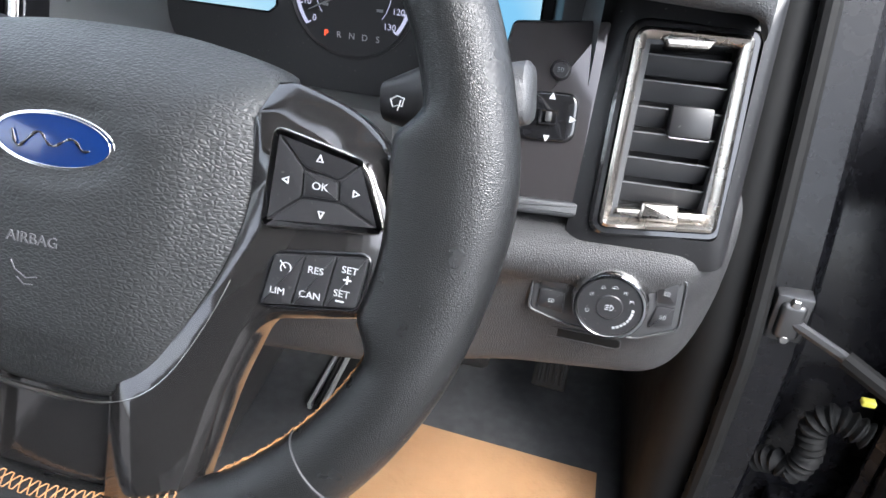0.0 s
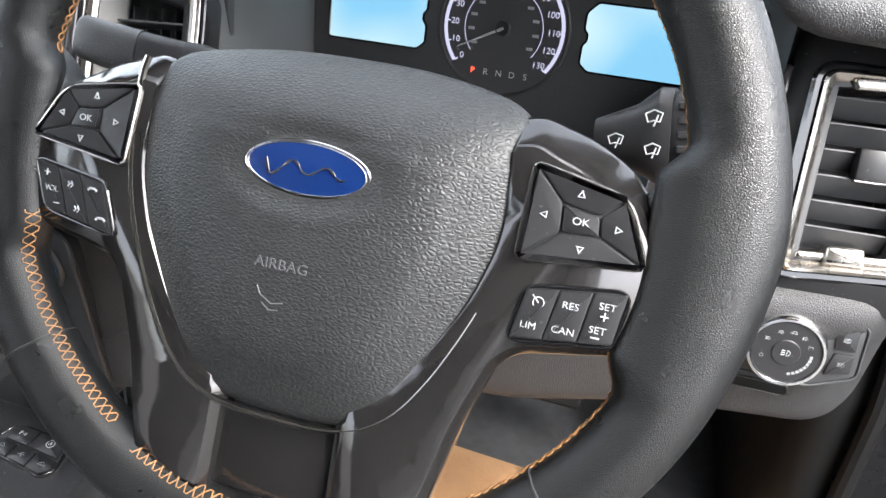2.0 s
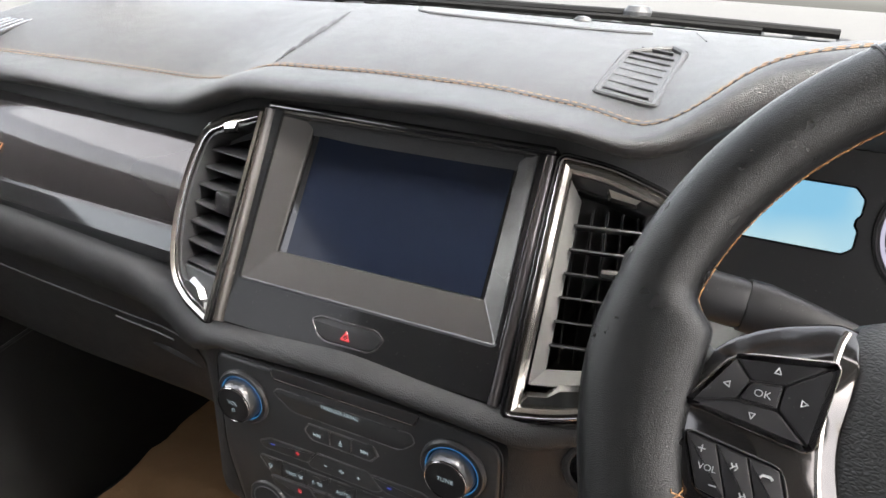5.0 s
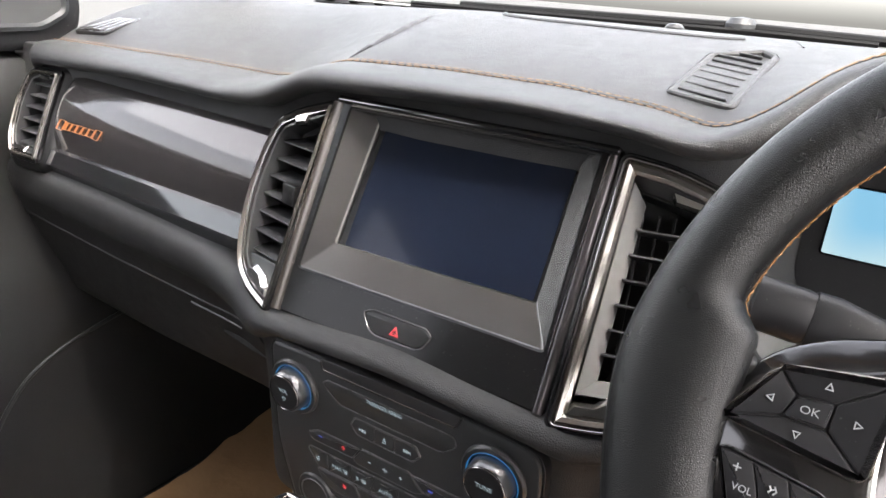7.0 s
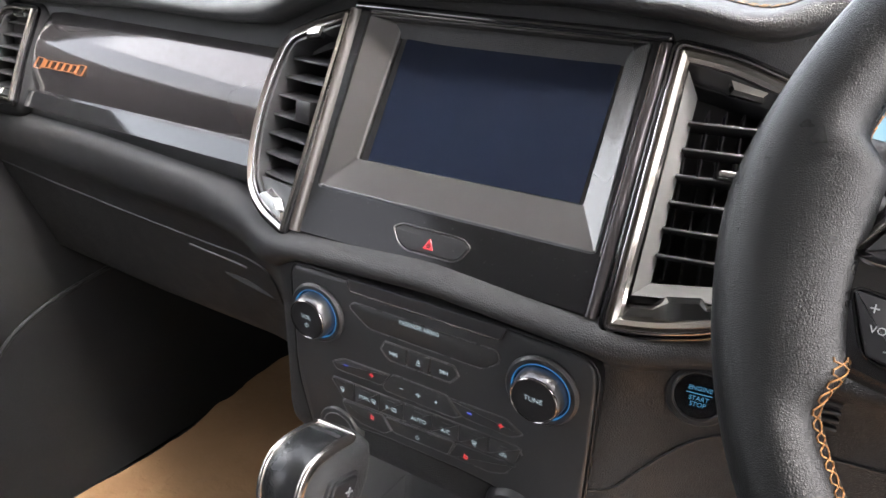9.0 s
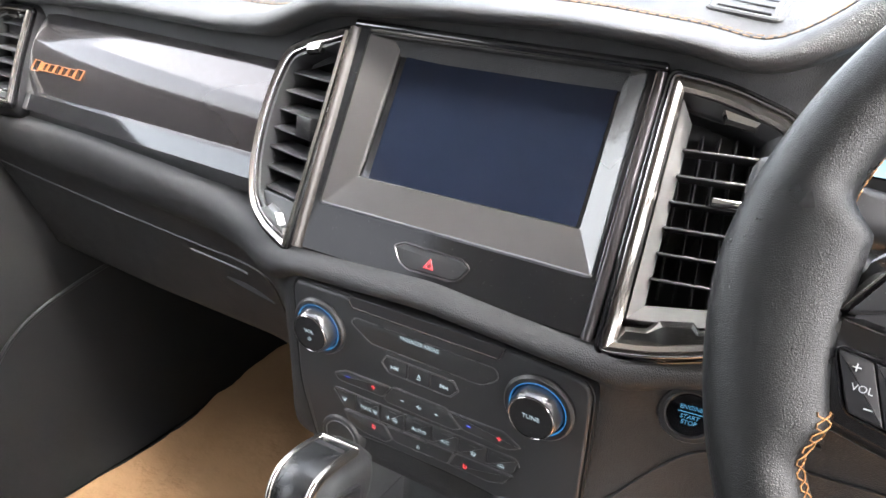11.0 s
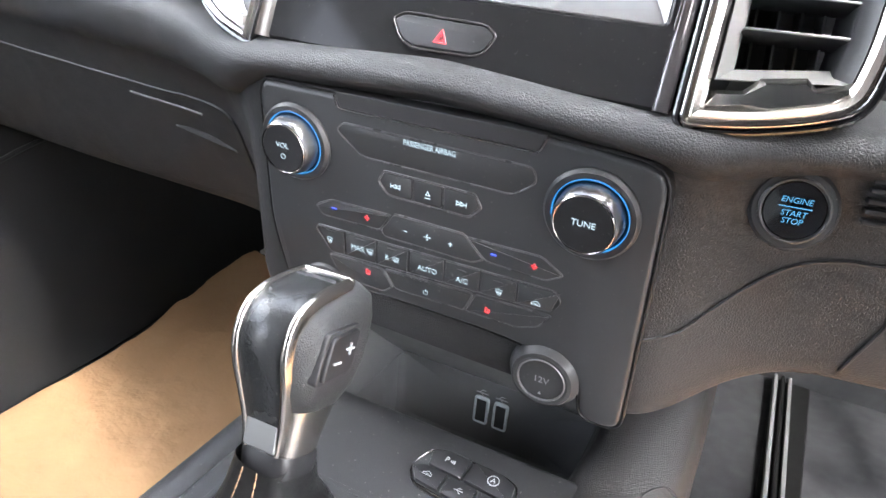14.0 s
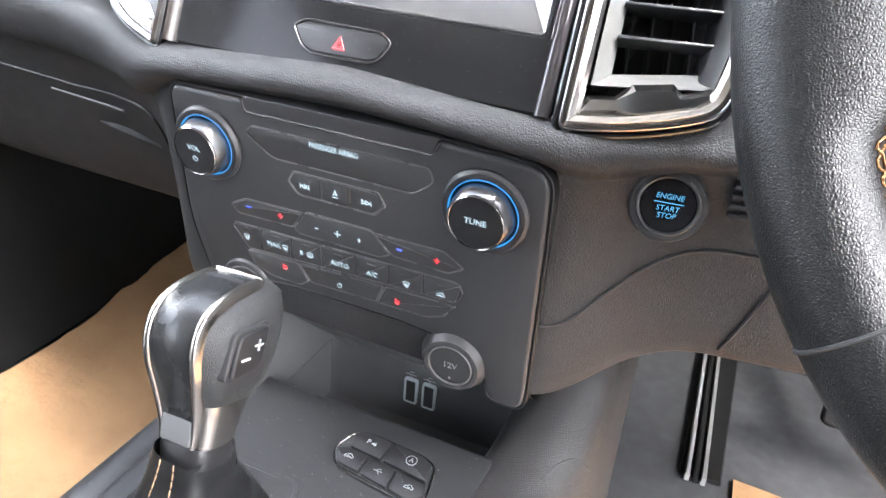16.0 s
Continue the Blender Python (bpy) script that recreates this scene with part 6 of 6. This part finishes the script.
def band(x0, x1, lift, n=40):
    """A strip over the back and top of the grip between two offsets from the middle."""
    line = resample(spine, n)
    out = []
    for k, (y, z) in enumerate(line):
        y2, z2 = line[min(k + 1, n - 1)]
        y1, z1 = line[max(k - 1, 0)]
        t = Vector((y2 - y1, z2 - z1)).normalized()
        nx = Vector((-t.y, t.x))
        if nx.x > 0 and z < 0.09:
            nx = -nx
        if z >= 0.09 and nx.y < 0:
            nx = -nx
        f = 0.66 + 0.34 * min(1, max(0, (z - 0.004) / 0.050))
        out.append([(x * f, y + nx.x * h, z + nx.y * h) for x, h in ((x0, -0.008), (x0, lift - 0.0008), (x0 + 0.0008 * (1 if x1 > x0 else -1), lift), (x1 - 0.0008 * (1 if x1 > x0 else -1), lift), (x1, lift - 0.0008), (x1, -0.008))])
    return moved(loops(out, closed=True), tiltm)


part("spine", band(-0.0125, 0.0125, 0.0010), SPINE, gl, "satin black spine", sharp=60)
part("metal_frame", band(-0.0160, -0.0123, 0.0022), CHROME, gl, "satin metal frame bar", sharp=60)
part("metal_frame", band(0.0123, 0.0160, 0.0022), CHROME, gl, "satin metal frame bar", sharp=60)
part("metal_cross", moved(box((-0.0158, 0.0095, 0.094), (0.0158, 0.0150, 0.1125), 0.0026, 3), tiltm), CHROME, gl, "satin metal top bar")
part("release_button", moved(box((-0.0122, -0.0020, 0.092), (0.0122, 0.0097, 0.1095), 0.002, 2), tiltm), DARK, gl, "dark release button")
part("stem", moved(loops([head_ring(-0.004, 0.0150, -0.0165, 0.015), head_ring(0.010, 0.0158, -0.0180, 0.017), head_ring(0.026, 0.0178, -0.0205, 0.020), head_ring(0.044, 0.0195, -0.0230, 0.024)]), tiltm), CHROME, gl, "brushed metal stem", sharp=50)
part("lower_window", moved(box((-0.0098, -0.0232, 0.0050), (0.0098, -0.0165, 0.0235), 0.001, 1), tiltm), STEEL, gl, "pale metal inlay")
part("collar", moved(loops([head_ring(-0.012, 0.0158, -0.0185, 0.016), head_ring(-0.002, 0.0162, -0.0195, 0.0170), head_ring(0.002, 0.0152, -0.0185, 0.0160)]), tiltm), BUTTON, gl, "black collar")
sidebtn = moved(slab(fillet([(-0.0155, -0.0155), (0.0115, -0.0115), (0.0150, 0.0155), (-0.0115, 0.0120)], 0.005, 5), -0.004, 0.0044, 0.0018), tiltm @ Matrix.Translation((0.0240, -0.008, 0.071)) @ Matrix.Rotation(radians(90), 4, "Y") @ Matrix.Rotation(radians(90), 4, "Z"))
part("rocker_frame", moved(slab(fillet([(-0.0180, -0.0182), (0.0135, -0.0138), (0.0176, 0.0180), (-0.0138, 0.0142)], 0.006, 5), -0.004, 0.0022, 0.001), tiltm @ Matrix.Translation((0.0240, -0.008, 0.071)) @ Matrix.Rotation(radians(90), 4, "Y") @ Matrix.Rotation(radians(90), 4, "Z")), DARK, gl, "dark rocker recess")
rock = part("shift_rocker", sidebtn, BUTTON, gl, "black plus and minus rocker")
rm = tiltm @ Matrix.Translation((0.0288, -0.008, 0.071)) @ Matrix.Rotation(radians(90), 4, "Y") @ Matrix.Rotation(radians(90), 4, "Z")
for x, y, w, h in ((0.0050, 0.0040, 0.0072, 0.0013), (0.0050, 0.0040, 0.0013, 0.0072), (-0.0052, -0.0035, 0.0072, 0.0013)):
    part("plus_mark", moved(slab([(x - w / 2, y - h / 2), (x + w / 2, y - h / 2), (x + w / 2, y + h / 2), (x - w / 2, y + h / 2)], -0.001, 0.0004, 0.0001, 1), rm), WHITE, rock)
# gaiter
rings = []
for k in range(15):
    t = k / 14
    w, d0, d1 = 0.0162 + 0.024 * t**1.6, -0.0215 - 0.030 * t**1.5, 0.0175 + 0.028 * t**1.6
    ring_pts = [(x + 0.0145 * (1 - t), y, z) for x, y, z in head_ring(0.0790 - 0.077 * t, w, d0, d1)]
    rings.append([(x * (1 + 0.035 * math.sin(5 * math.pi * t + 3 * i / len(ring_pts) * 2 * math.pi) * (0.3 + t)), y * (1 + 0.03 * math.sin(4 * math.pi * t + i * 0.3)), z + 0.0025 * math.sin(0.5 * i + 6 * t)) for i, (x, y, z) in enumerate(ring_pts)])
boot = part("gaiter", loops(rings, cap0=False, cap1=False), LEATHER, gl, "creased black leather gaiter", sharp=80)
for sx in (-0.0045, 0.0045):
    stitch_run("gaiter_stitching", [(sx * (1 + 1.2 * t) + 0.0145 * (1 - t), -0.0222 - 0.030 * t**1.5 - 0.0012, 0.0790 - 0.077 * t) for t in np.linspace(0, 1, 14)], boot, 0.0042, 0.0014, 0.0006, m=None)
part("gaiter_frame", moved(rim_frame(fillet([(-0.050, -0.062), (0.050, -0.062), (0.050, 0.058), (-0.050, 0.058)], 0.018, 6), 0.007, -0.004, 0.0045), Matrix()), PLASTIC, gl, "black gaiter frame")
part("gate_panel", moved(slab(fillet([(-0.046, -0.16), (0.064, -0.16), (0.064, 0.064), (-0.046, 0.064)], 0.014, 5), -0.006, 0.0015, 0.001), Matrix()), PANEL, gl, "dark gate panel")

# ---- floors, pedals, seat ----


def paper(name, pts, wave, label):
    """A sheet of kraft paper lying on the floor with soft creases."""
    a, b, c, d = [Vector(p) for p in pts]
    rows = []
    for i in range(31):
        row = []
        for j in range(31):
            p = a.lerp(b, i / 30).lerp(d.lerp(c, i / 30), j / 30)
            z = p.z + wave * (noise.noise((p.x * 9, p.y * 9, 1.7)) + 0.5 * noise.noise((p.x * 24, p.y * 24, 3.1))) + wave
            row.append((p.x, p.y, z))
        rows.append(row)
    bm = loops(rows, closed=False)
    ext = bmesh.ops.solidify(bm, geom=bm.faces[:], thickness=0.0012)
    return tagged(part(name, bm, PAPER, sharp=60), label, "paper mat")


paper("paper_mat", [(0.307, 0.386, 0.0), (0.666, 0.366, 0.0), (0.690, -0.44, 0.0), (0.326, -0.42, 0.0)], 0.0012, "tan kraft paper mat on the driver's floor")
def passenger_paper():
    """The passenger's sheet: its outer edge bows with the footwell side and its front corner is turned off square."""
    edge_x = lambda y: float(np.interp(y, [-0.3, 0.03, 0.19, 0.27, 0.355, 0.45, 0.49, 0.54], [-0.575, -0.566, -0.559, -0.567, -0.590, -0.640, -0.660, -0.662]))  # noqa: E731
    rows = []
    for i in range(46):
        y = 0.535 - 0.80 * i / 45
        row = []
        for j in range(37):
            x = edge_x(y) + (-0.155 - edge_x(y)) * j / 36
            yy = y - 0.022 * min(1, max(0, (x + 0.64) / 0.1)) * max(0, (y - 0.3) / 0.235)
            fold = 0.5 * noise.noise((x * 5, y * 5, 4.2)) + abs(noise.noise((x * 11 + 3, y * 7, 1.7))) + 0.35 * noise.noise((x * 31, y * 31, 3.1))
            row.append((x, yy, 0.003 + 0.012 * max(0, fold)))
        rows.append(row)
    rings = [row + [(x, y, -0.002) for x, y, z in row[::-1]] for row in rows]
    tagged(part("paper_mat", loops(rings), PAPER, sharp=60), "creased tan kraft paper mat on the passenger floor", "paper mat")


passenger_paper()
# the paper's white front edge, laid as a strip of its own
strip = part("paper_edge_strip", box((-0.655, 0.538, 0.0), (-0.520, 0.556, 0.006), 0.002, 2), HEAD)
tagged(strip, "pale strip along the paper's front edge", "strip")
ped = thing("accelerator_pedal", frame_at((0.580, 0.415, 0.085), 28, -4), "black ribbed accelerator pedal", "pedal")
part("plate", slab(fillet([(-0.023, 0.0), (0.024, 0.0), (0.022, 0.115), (-0.019, 0.115)], 0.006, 4), -0.012, 0.0, 0.003), RUBBER, ped)
part("arm", tube([(0.0, 0.10, -0.008), (0.0, 0.20, -0.09), (0.0, 0.24, -0.20), (0.0, 0.25, -0.28)], 0.009, 8), STEEL, ped)
for k in range(4):
    part("rib", box((-0.016 + 0.010 * k, 0.008, -0.002), (-0.011 + 0.010 * k, 0.105, 0.003), 0.001, 1), RUBBER, ped)
ped = thing("brake_pedal", frame_at((0.437, 0.420, 0.090), 30), "wide black rubber brake pedal", "pedal")
part("plate", slab(fillet([(-0.062, 0.0), (0.060, 0.0), (0.056, 0.055), (-0.058, 0.055)], 0.012, 5), -0.014, 0.0, 0.004), RUBBER, ped)
part("arm", tube([(0.0, 0.03, -0.012), (0.0, 0.15, -0.06), (0.0, 0.32, -0.10)], 0.012, 8), STEEL, ped)
for k in range(5):
    part("rib", box((-0.050 + 0.022 * k, 0.008, -0.002), (-0.040 + 0.022 * k, 0.047, 0.0025), 0.001, 1), RUBBER, ped)
PALE = mat("scuffed_grey_strip", (0.17, 0.17, 0.17), 0.35, vary=0.3)
rail = thing("floor_rail", Matrix.Translation((0.268, 0.38, 0.0)), "pair of bright metal strips on the footwell floor", "rail")
for dx in (-0.0125, -0.003, 0.006):
    part("strip", loops([[(x + dx - 0.03 * (y + 0.02), y, z) for x, z in fillet([(-0.0030, 0.0), (0.0030, 0.0), (0.0024, 0.012), (-0.0024, 0.012)], 0.001, 2)] for y in (-0.022, 0.08, 0.27)]), PALE if dx != -0.003 else RUBBER, rail, "scuffed pale strip" if dx != -0.003 else "")
part("base", box((-0.022, -0.012, -0.004), (0.026, 0.27, 0.004), 0.002, 1), RUBBER, rail)
seat = thing("car_seat", Matrix.Translation((-0.38, -0.45, 0.0)), "black leather passenger seat", "seat")
sq = lambda y, z0, z1, w: [(x, y, z) for x, z in fillet([(-w, z0), (w, z0), (w, z1), (-w, z1)], [0.02, 0.02, 0.05, 0.05], 5)]  # noqa: E731
part("cushion", loops([sq(0.275, 0.17, 0.24, 0.17), sq(0.265, 0.14, 0.27, 0.20), sq(0.22, 0.12, 0.30, 0.215), sq(0.0, 0.10, 0.29, 0.22), sq(-0.25, 0.10, 0.26, 0.22)]), LEATHER, seat, sharp=60)
part("base", box((-0.19, -0.24, 0.0), (0.19, 0.18, 0.13), 0.01), PLASTIC, seat)

# ---- dash-top vent, sensor and seams ----

def pad_z(x, y):
    i = int(np.argmin(np.abs(GX - x)))
    prof = pad_profile(i)[:15]
    return float(np.interp(y, [p[0] for p in prof][::-1], [p[1] for p in prof][::-1]))


gv = thing("dash_top_grille", frame_at((0.146, 0.170, pad_z(0.146, 0.170) + 0.0005), 78), "black defroster grille in the dashboard top", "grille")
go = fillet([(-0.0265, -0.040), (0.0235, -0.056), (0.0220, 0.082), (0.0080, 0.098), (-0.0285, 0.070)], 0.006, 5)
part("rim", rim_frame(go, 0.0052, -0.008, 0.0008), PAD, gv, "raised smooth rim")
part("rim_joint", rim_frame(inset(go, -0.0006), 0.0007, -0.006, 0.0002), DARK, gv, "dark joint round the rim")
part("well", slab(inset(go, 0.0045), -0.016, -0.013, 0.0005), DARK, gv)
for k in range(8):
    y, w = -0.034 + 0.0162 * k, 0.0190 - (0.004 if k == 7 else 0)
    part("slat", moved(box((-w - 0.001, -0.0008, -0.0050), (w - 0.001, 0.0008, 0.0050), 0.0004, 1), Matrix.Translation((-0.002, y, -0.0045)) @ Matrix.Rotation(radians(-19), 4, "Z") @ Matrix.Rotation(radians(12), 4, "X")), VANE, gv)
sv = thing("dash_speaker_vent", frame_at((-0.603, 0.187, pad_z(-0.603, 0.187) + 0.0002), 74), "black oblong vent in the passenger end of the dash", "grille")
so2 = fillet([(-0.030, -0.038), (0.027, -0.030), (0.022, 0.042), (-0.018, 0.034)], 0.008, 4)
part("rim", rim_frame(so2, 0.003, -0.006, 0.0004), DULL, sv)
part("well", slab(inset(so2, 0.002), -0.008, -0.003, 0.0005), DARK, sv)
for k in range(4):
    part("slat", moved(box((-0.0042, -0.030, -0.003), (0.0042, 0.030, 0.0010), 0.0010, 2), Matrix.Translation((-0.014 + 0.0115 * k, 0.003, 0.0)) @ Matrix.Rotation(radians(-6 + 3 * k), 4, "Z")), GLOSS, sv)


crease = resample([(-0.150, 0.115), (-0.160, 0.17), (-0.178, 0.24), (-0.200, 0.31)], 40)
part("crease", moved(tube([(x, y, pad_z(x, y) + 0.0004) for x, y in crease], [0.0030 * math.sin(math.pi * min(0.98, max(0.04, k / 39))) + 0.0004 for k in range(40)], 8), inv), DARK, dash_top, "dark moulded crease")
lip = resample([(-0.16, 0.40), (-0.12, 0.345), (0.0, 0.335), (0.09, 0.335), (0.12, 0.345)], 40)
part("ledge_joint", moved(tube([(x, y, pad_z(x, y) + 0.0002) for x, y in lip], 0.0022, 6), inv), PAD, dash_top, "moulded joint before the windscreen")
part("rear_joint", moved(tube([(0.172, 0.33, pad_z(0.172, 0.33) + 0.0003), (0.155, 0.40, pad_z(0.155, 0.40) + 0.0003)], 0.0010, 6), inv), DARK, dash_top)
part("light_sensor", moved(lathe([(0.011, 0.0), (0.0105, 0.004), (0.007, 0.0075), (0.001, 0.0085)], 28), Matrix.Translation((0.02, 0.46, 0.739)) @ Matrix.Identity(4)), VANE, thing("sun_sensor", Matrix(), "small domed light sensor on the dash top", "sensor"))

# ---- outside the windscreen ----
cw = thing("cowl", Matrix.Translation((0, 0.78, 0.70)), "black ribbed cowl panel below the windscreen", "cowl")
part("panel", moved(box((-0.75, 0.70, 0.66), (0.75, 0.90, 0.728), 0.01), Matrix.Translation((0, -0.78, -0.70))), RUBBER, cw)
for k in range(24):
    part("rib", moved(box((-0.72 + 0.06 * k, 0.70, 0.726), (-0.70 + 0.06 * k, 0.88, 0.733), 0.003, 1), Matrix.Translation((0, -0.78, -0.70))), RUBBER, cw)
wp = thing("windscreen_wiper", Matrix.Translation((0.0, 0.78, 0.735)), "black windscreen wiper arm parked on the cowl", "wiper")
part("arm", tube([(-0.45, -0.02, 0.005), (0.0, 0.0, 0.010), (0.30, 0.01, 0.006)], 0.007, 8), RUBBER, wp)
part("pivot", lathe([(0.022, 0.0), (0.022, 0.018), (0.016, 0.026), (0.001, 0.028)], 24, (0.02, 0.0, -0.004)), PLASTIC, wp)
part("blade", tube([(-0.55, -0.03, 0.000), (0.05, -0.018, 0.004), (0.20, -0.014, 0.002)], 0.005, 6), RUBBER, wp)
bn = thing("bonnet", Matrix.Translation((0, 1.4, 0.6)), "dark painted bonnet ahead of the windscreen", "bonnet")
part("panel", loops([[(x, y, z - 0.05 * (abs(x) / 0.8) ** 3) for x in np.linspace(-0.8, 0.8, 17)] for y, z in ((-0.48, 0.02), (-0.3, 0.055), (0.1, 0.03), (0.5, -0.06), (0.6, -0.25), (0.62, -0.6))], closed=False), BODY, bn)

# ---- driver's door opening ----
WORN = mat("dark_worn_steel", (0.08, 0.08, 0.082), 0.4, metal=0.8, vary=0.3)
hp = thing("door_pillar", Matrix.Translation((0.78, 0.34, 0.0)), "black painted door hinge pillar with rubber seal", "pillar")
hinv = Matrix.Translation((-0.78, -0.34, 0.0))
post = lambda z: 0.245 + 0.11 * max(0, (z - 0.33) / 0.3) ** 1.2 + 0.02 * max(0, (0.2 - z) / 0.2)  # noqa: E731
zs = [-0.12, 0.05, 0.2, 0.33, 0.45, 0.55, 0.65, 0.74]
part("inner_trim", moved(loops([[(0.690 - 0.01 * (z > 0.4), 0.62, z), (0.700, post(z) + 0.05, z), (0.712, post(z) + 0.012, z), (0.735, post(z) + 0.004, z), (0.750, post(z) + 0.010, z)] for z in zs], closed=False), hinv), RUBBER, hp, "dark inner kick trim", sharp=60)
part("seal", moved(tube([(0.757, post(z) - 0.004, z) for z in np.linspace(-0.12, 0.74, 30)], 0.0095, 10), hinv), RUBBER, hp, "black rubber door seal")
part("post", moved(loops([[(0.750, post(z) + 0.02, z), (0.765, post(z) + 0.004, z), (0.800, post(z) + 0.006, z), (0.815, post(z) + 0.03, z), (0.880, post(z) + 0.035, z), (0.93, post(z) + 0.05, z), (1.25, post(z) + 0.06, z)] for z in zs], closed=False), hinv), BODY, hp, "black painted post")
part("check_strap_bracket", moved(box((0.775, 0.248, 0.352), (0.798, 0.275, 0.390), 0.005, 3, box((0.770, 0.254, 0.346), (0.803, 0.275, 0.396), 0.003, 2)), hinv), WORN, hp, "steel check strap bracket")
for z in (0.3515, 0.3905):
    part("bracket_bolt", moved(lathe([(0.0052, -0.004), (0.0052, 0.003), (0.0040, 0.0042), (0.001, 0.0042)], 6, (0, 0, 0)), hinv @ frame_at((0.7865, 0.2525, z))), STEEL, hp)
part("check_strap", moved(tube([(0.786, 0.255, 0.371), (0.83, 0.235, 0.358), (0.90, 0.19, 0.335)], 0.0055, 8), hinv), WORN, hp, "door check strap")
part("check_strap_sleeve", moved(tube([(0.835, 0.232, 0.356), (0.875, 0.206, 0.343)], 0.009, 10), hinv), RUBBER, hp)
hose = resample([(0.808, 0.262, 0.190), (0.822, 0.248, 0.205), (0.836, 0.240, 0.205), (0.842, 0.236, 0.235), (0.838, 0.238, 0.268), (0.852, 0.236, 0.285), (0.880, 0.225, 0.280)], 90)
part("wiring_hose", moved(tube(hose, [0.0125 + 0.0022 * math.sin(k * 1.45) for k in range(90)], 12), hinv), RUBBER, hp, "corrugated rubber wiring hose")
part("yellow_clip", moved(box((0.862, 0.226, 0.312), (0.874, 0.234, 0.318), 0.001, 1), hinv), mat("yellow_plastic", (0.7, 0.65, 0.08), 0.4), hp, "small yellow clip")
for z in (0.10, 0.52):
    part("hinge", moved(box((0.835, 0.245, z - 0.04), (0.870, 0.285, z + 0.04), 0.006, 2), hinv), BODY, hp, "painted door hinge")
dr = thing("driver_door", frame_at((0.885, 0.235, 0.0), 0, -38), "open black driver's door seen on its hinge edge", "door")
part("shell", box((0.0, -0.12, -0.10), (1.0, 0.72, -0.02), 0.02, 3), BODY, dr)
part("inner_panel", box((0.04, -0.10, -0.03), (0.98, 0.70, 0.02), 0.02, 3), PLASTIC, dr, "dark inner door panel")
part("edge_seal", tube([(0.03, -0.10, -0.01), (0.03, 0.3, -0.008), (0.035, 0.70, -0.01)], 0.008, 8), RUBBER, dr, "rubber edge seal")
part("window_frame", tube([(0.03, 0.70, -0.03), (0.30, 1.02, -0.06), (0.50, 1.13, -0.09), (0.95, 1.15, -0.10), (0.98, 0.70, -0.05)], 0.022, 8), BODY, dr, "black window frame")
part("edge_trim", box((0.002, -0.1, -0.022), (0.018, 0.7, -0.014), 0.003, 1), BODY, dr)

# ---- passenger's side ----
pd = thing("passenger_door", Matrix.Translation((-0.74, 0, 0)), "closed dark passenger door with moulded pocket", "door")
secs = []
for y in np.linspace(0.62, -0.75, 30):
    bulge = 0.05 * math.exp(-((y - 0.05) / 0.25) ** 2)
    secs.append([(0.02, y, 0.645), (0.045, y, 0.636), (0.05, y, 0.58), (0.050, y, 0.50), (0.056, y, 0.44), (0.065 + bulge * 0.5, y, 0.36), (0.07 + bulge * 0.6, y, 0.24), (0.10 + bulge * 0.5, y, 0.14), (0.14, y, 0.05), (0.165 - 0.06 * max(0, y - 0.2), y, 0.0)])
part("panel", loops(secs, closed=False), DOORSKIN, pd, sharp=70)
part("pocket_line", tube(resample([(0.116, 0.30, 0.30), (0.150, 0.14, 0.30), (0.158, 0.02, 0.26), (0.170, -0.06, 0.16)], 24), 0.003, 8), DULL, pd)
MESH = mat("tweeter_mesh", (0.050, 0.050, 0.050), 0.5, metal=0.4, grain=1.0, grain_size=900, vary=0.2)
mt = thing("mirror_triangle", Matrix.Translation((-0.705, 0.11, 0.70)), "black corner trim of the door with a mesh tweeter", "trim")
corner = fillet([(-0.055, -0.055), (0.055, -0.048), (0.088, -0.026), (0.094, 0.010), (0.070, 0.085), (0.02, 0.150), (-0.055, 0.150)], [0.01, 0.02, 0.012, 0.02, 0.02, 0.02, 0.01], 5)
side = lambda pts, x: [(x, y, z) for y, z in pts]  # noqa: E731
part("body", loops([side(corner, -0.03), side(corner, 0.006), side(inset(corner, 0.004), 0.011), side(inset(corner, 0.012), 0.013)]), DULL, mt, sharp=60)
mesh = fillet([(-0.040, -0.026), (0.034, -0.024), (0.070, -0.004), (0.066, 0.040), (0.020, 0.095), (-0.040, 0.095)], 0.012, 5)
part("tweeter_rim", loops([side(inset(mesh, -0.003), 0.010), side(inset(mesh, -0.002), 0.018), side(inset(mesh, 0.003), 0.020), side(inset(mesh, 0.008), 0.013)], cap0=False, cap1=False), VANE, mt, "smooth rounded rim round the mesh", sharp=60)
part("tweeter", loops([side(inset(mesh, 0.006), 0.008), side(inset(mesh, 0.006), 0.0145)]), MESH, mt, "fine metal mesh over the tweeter")
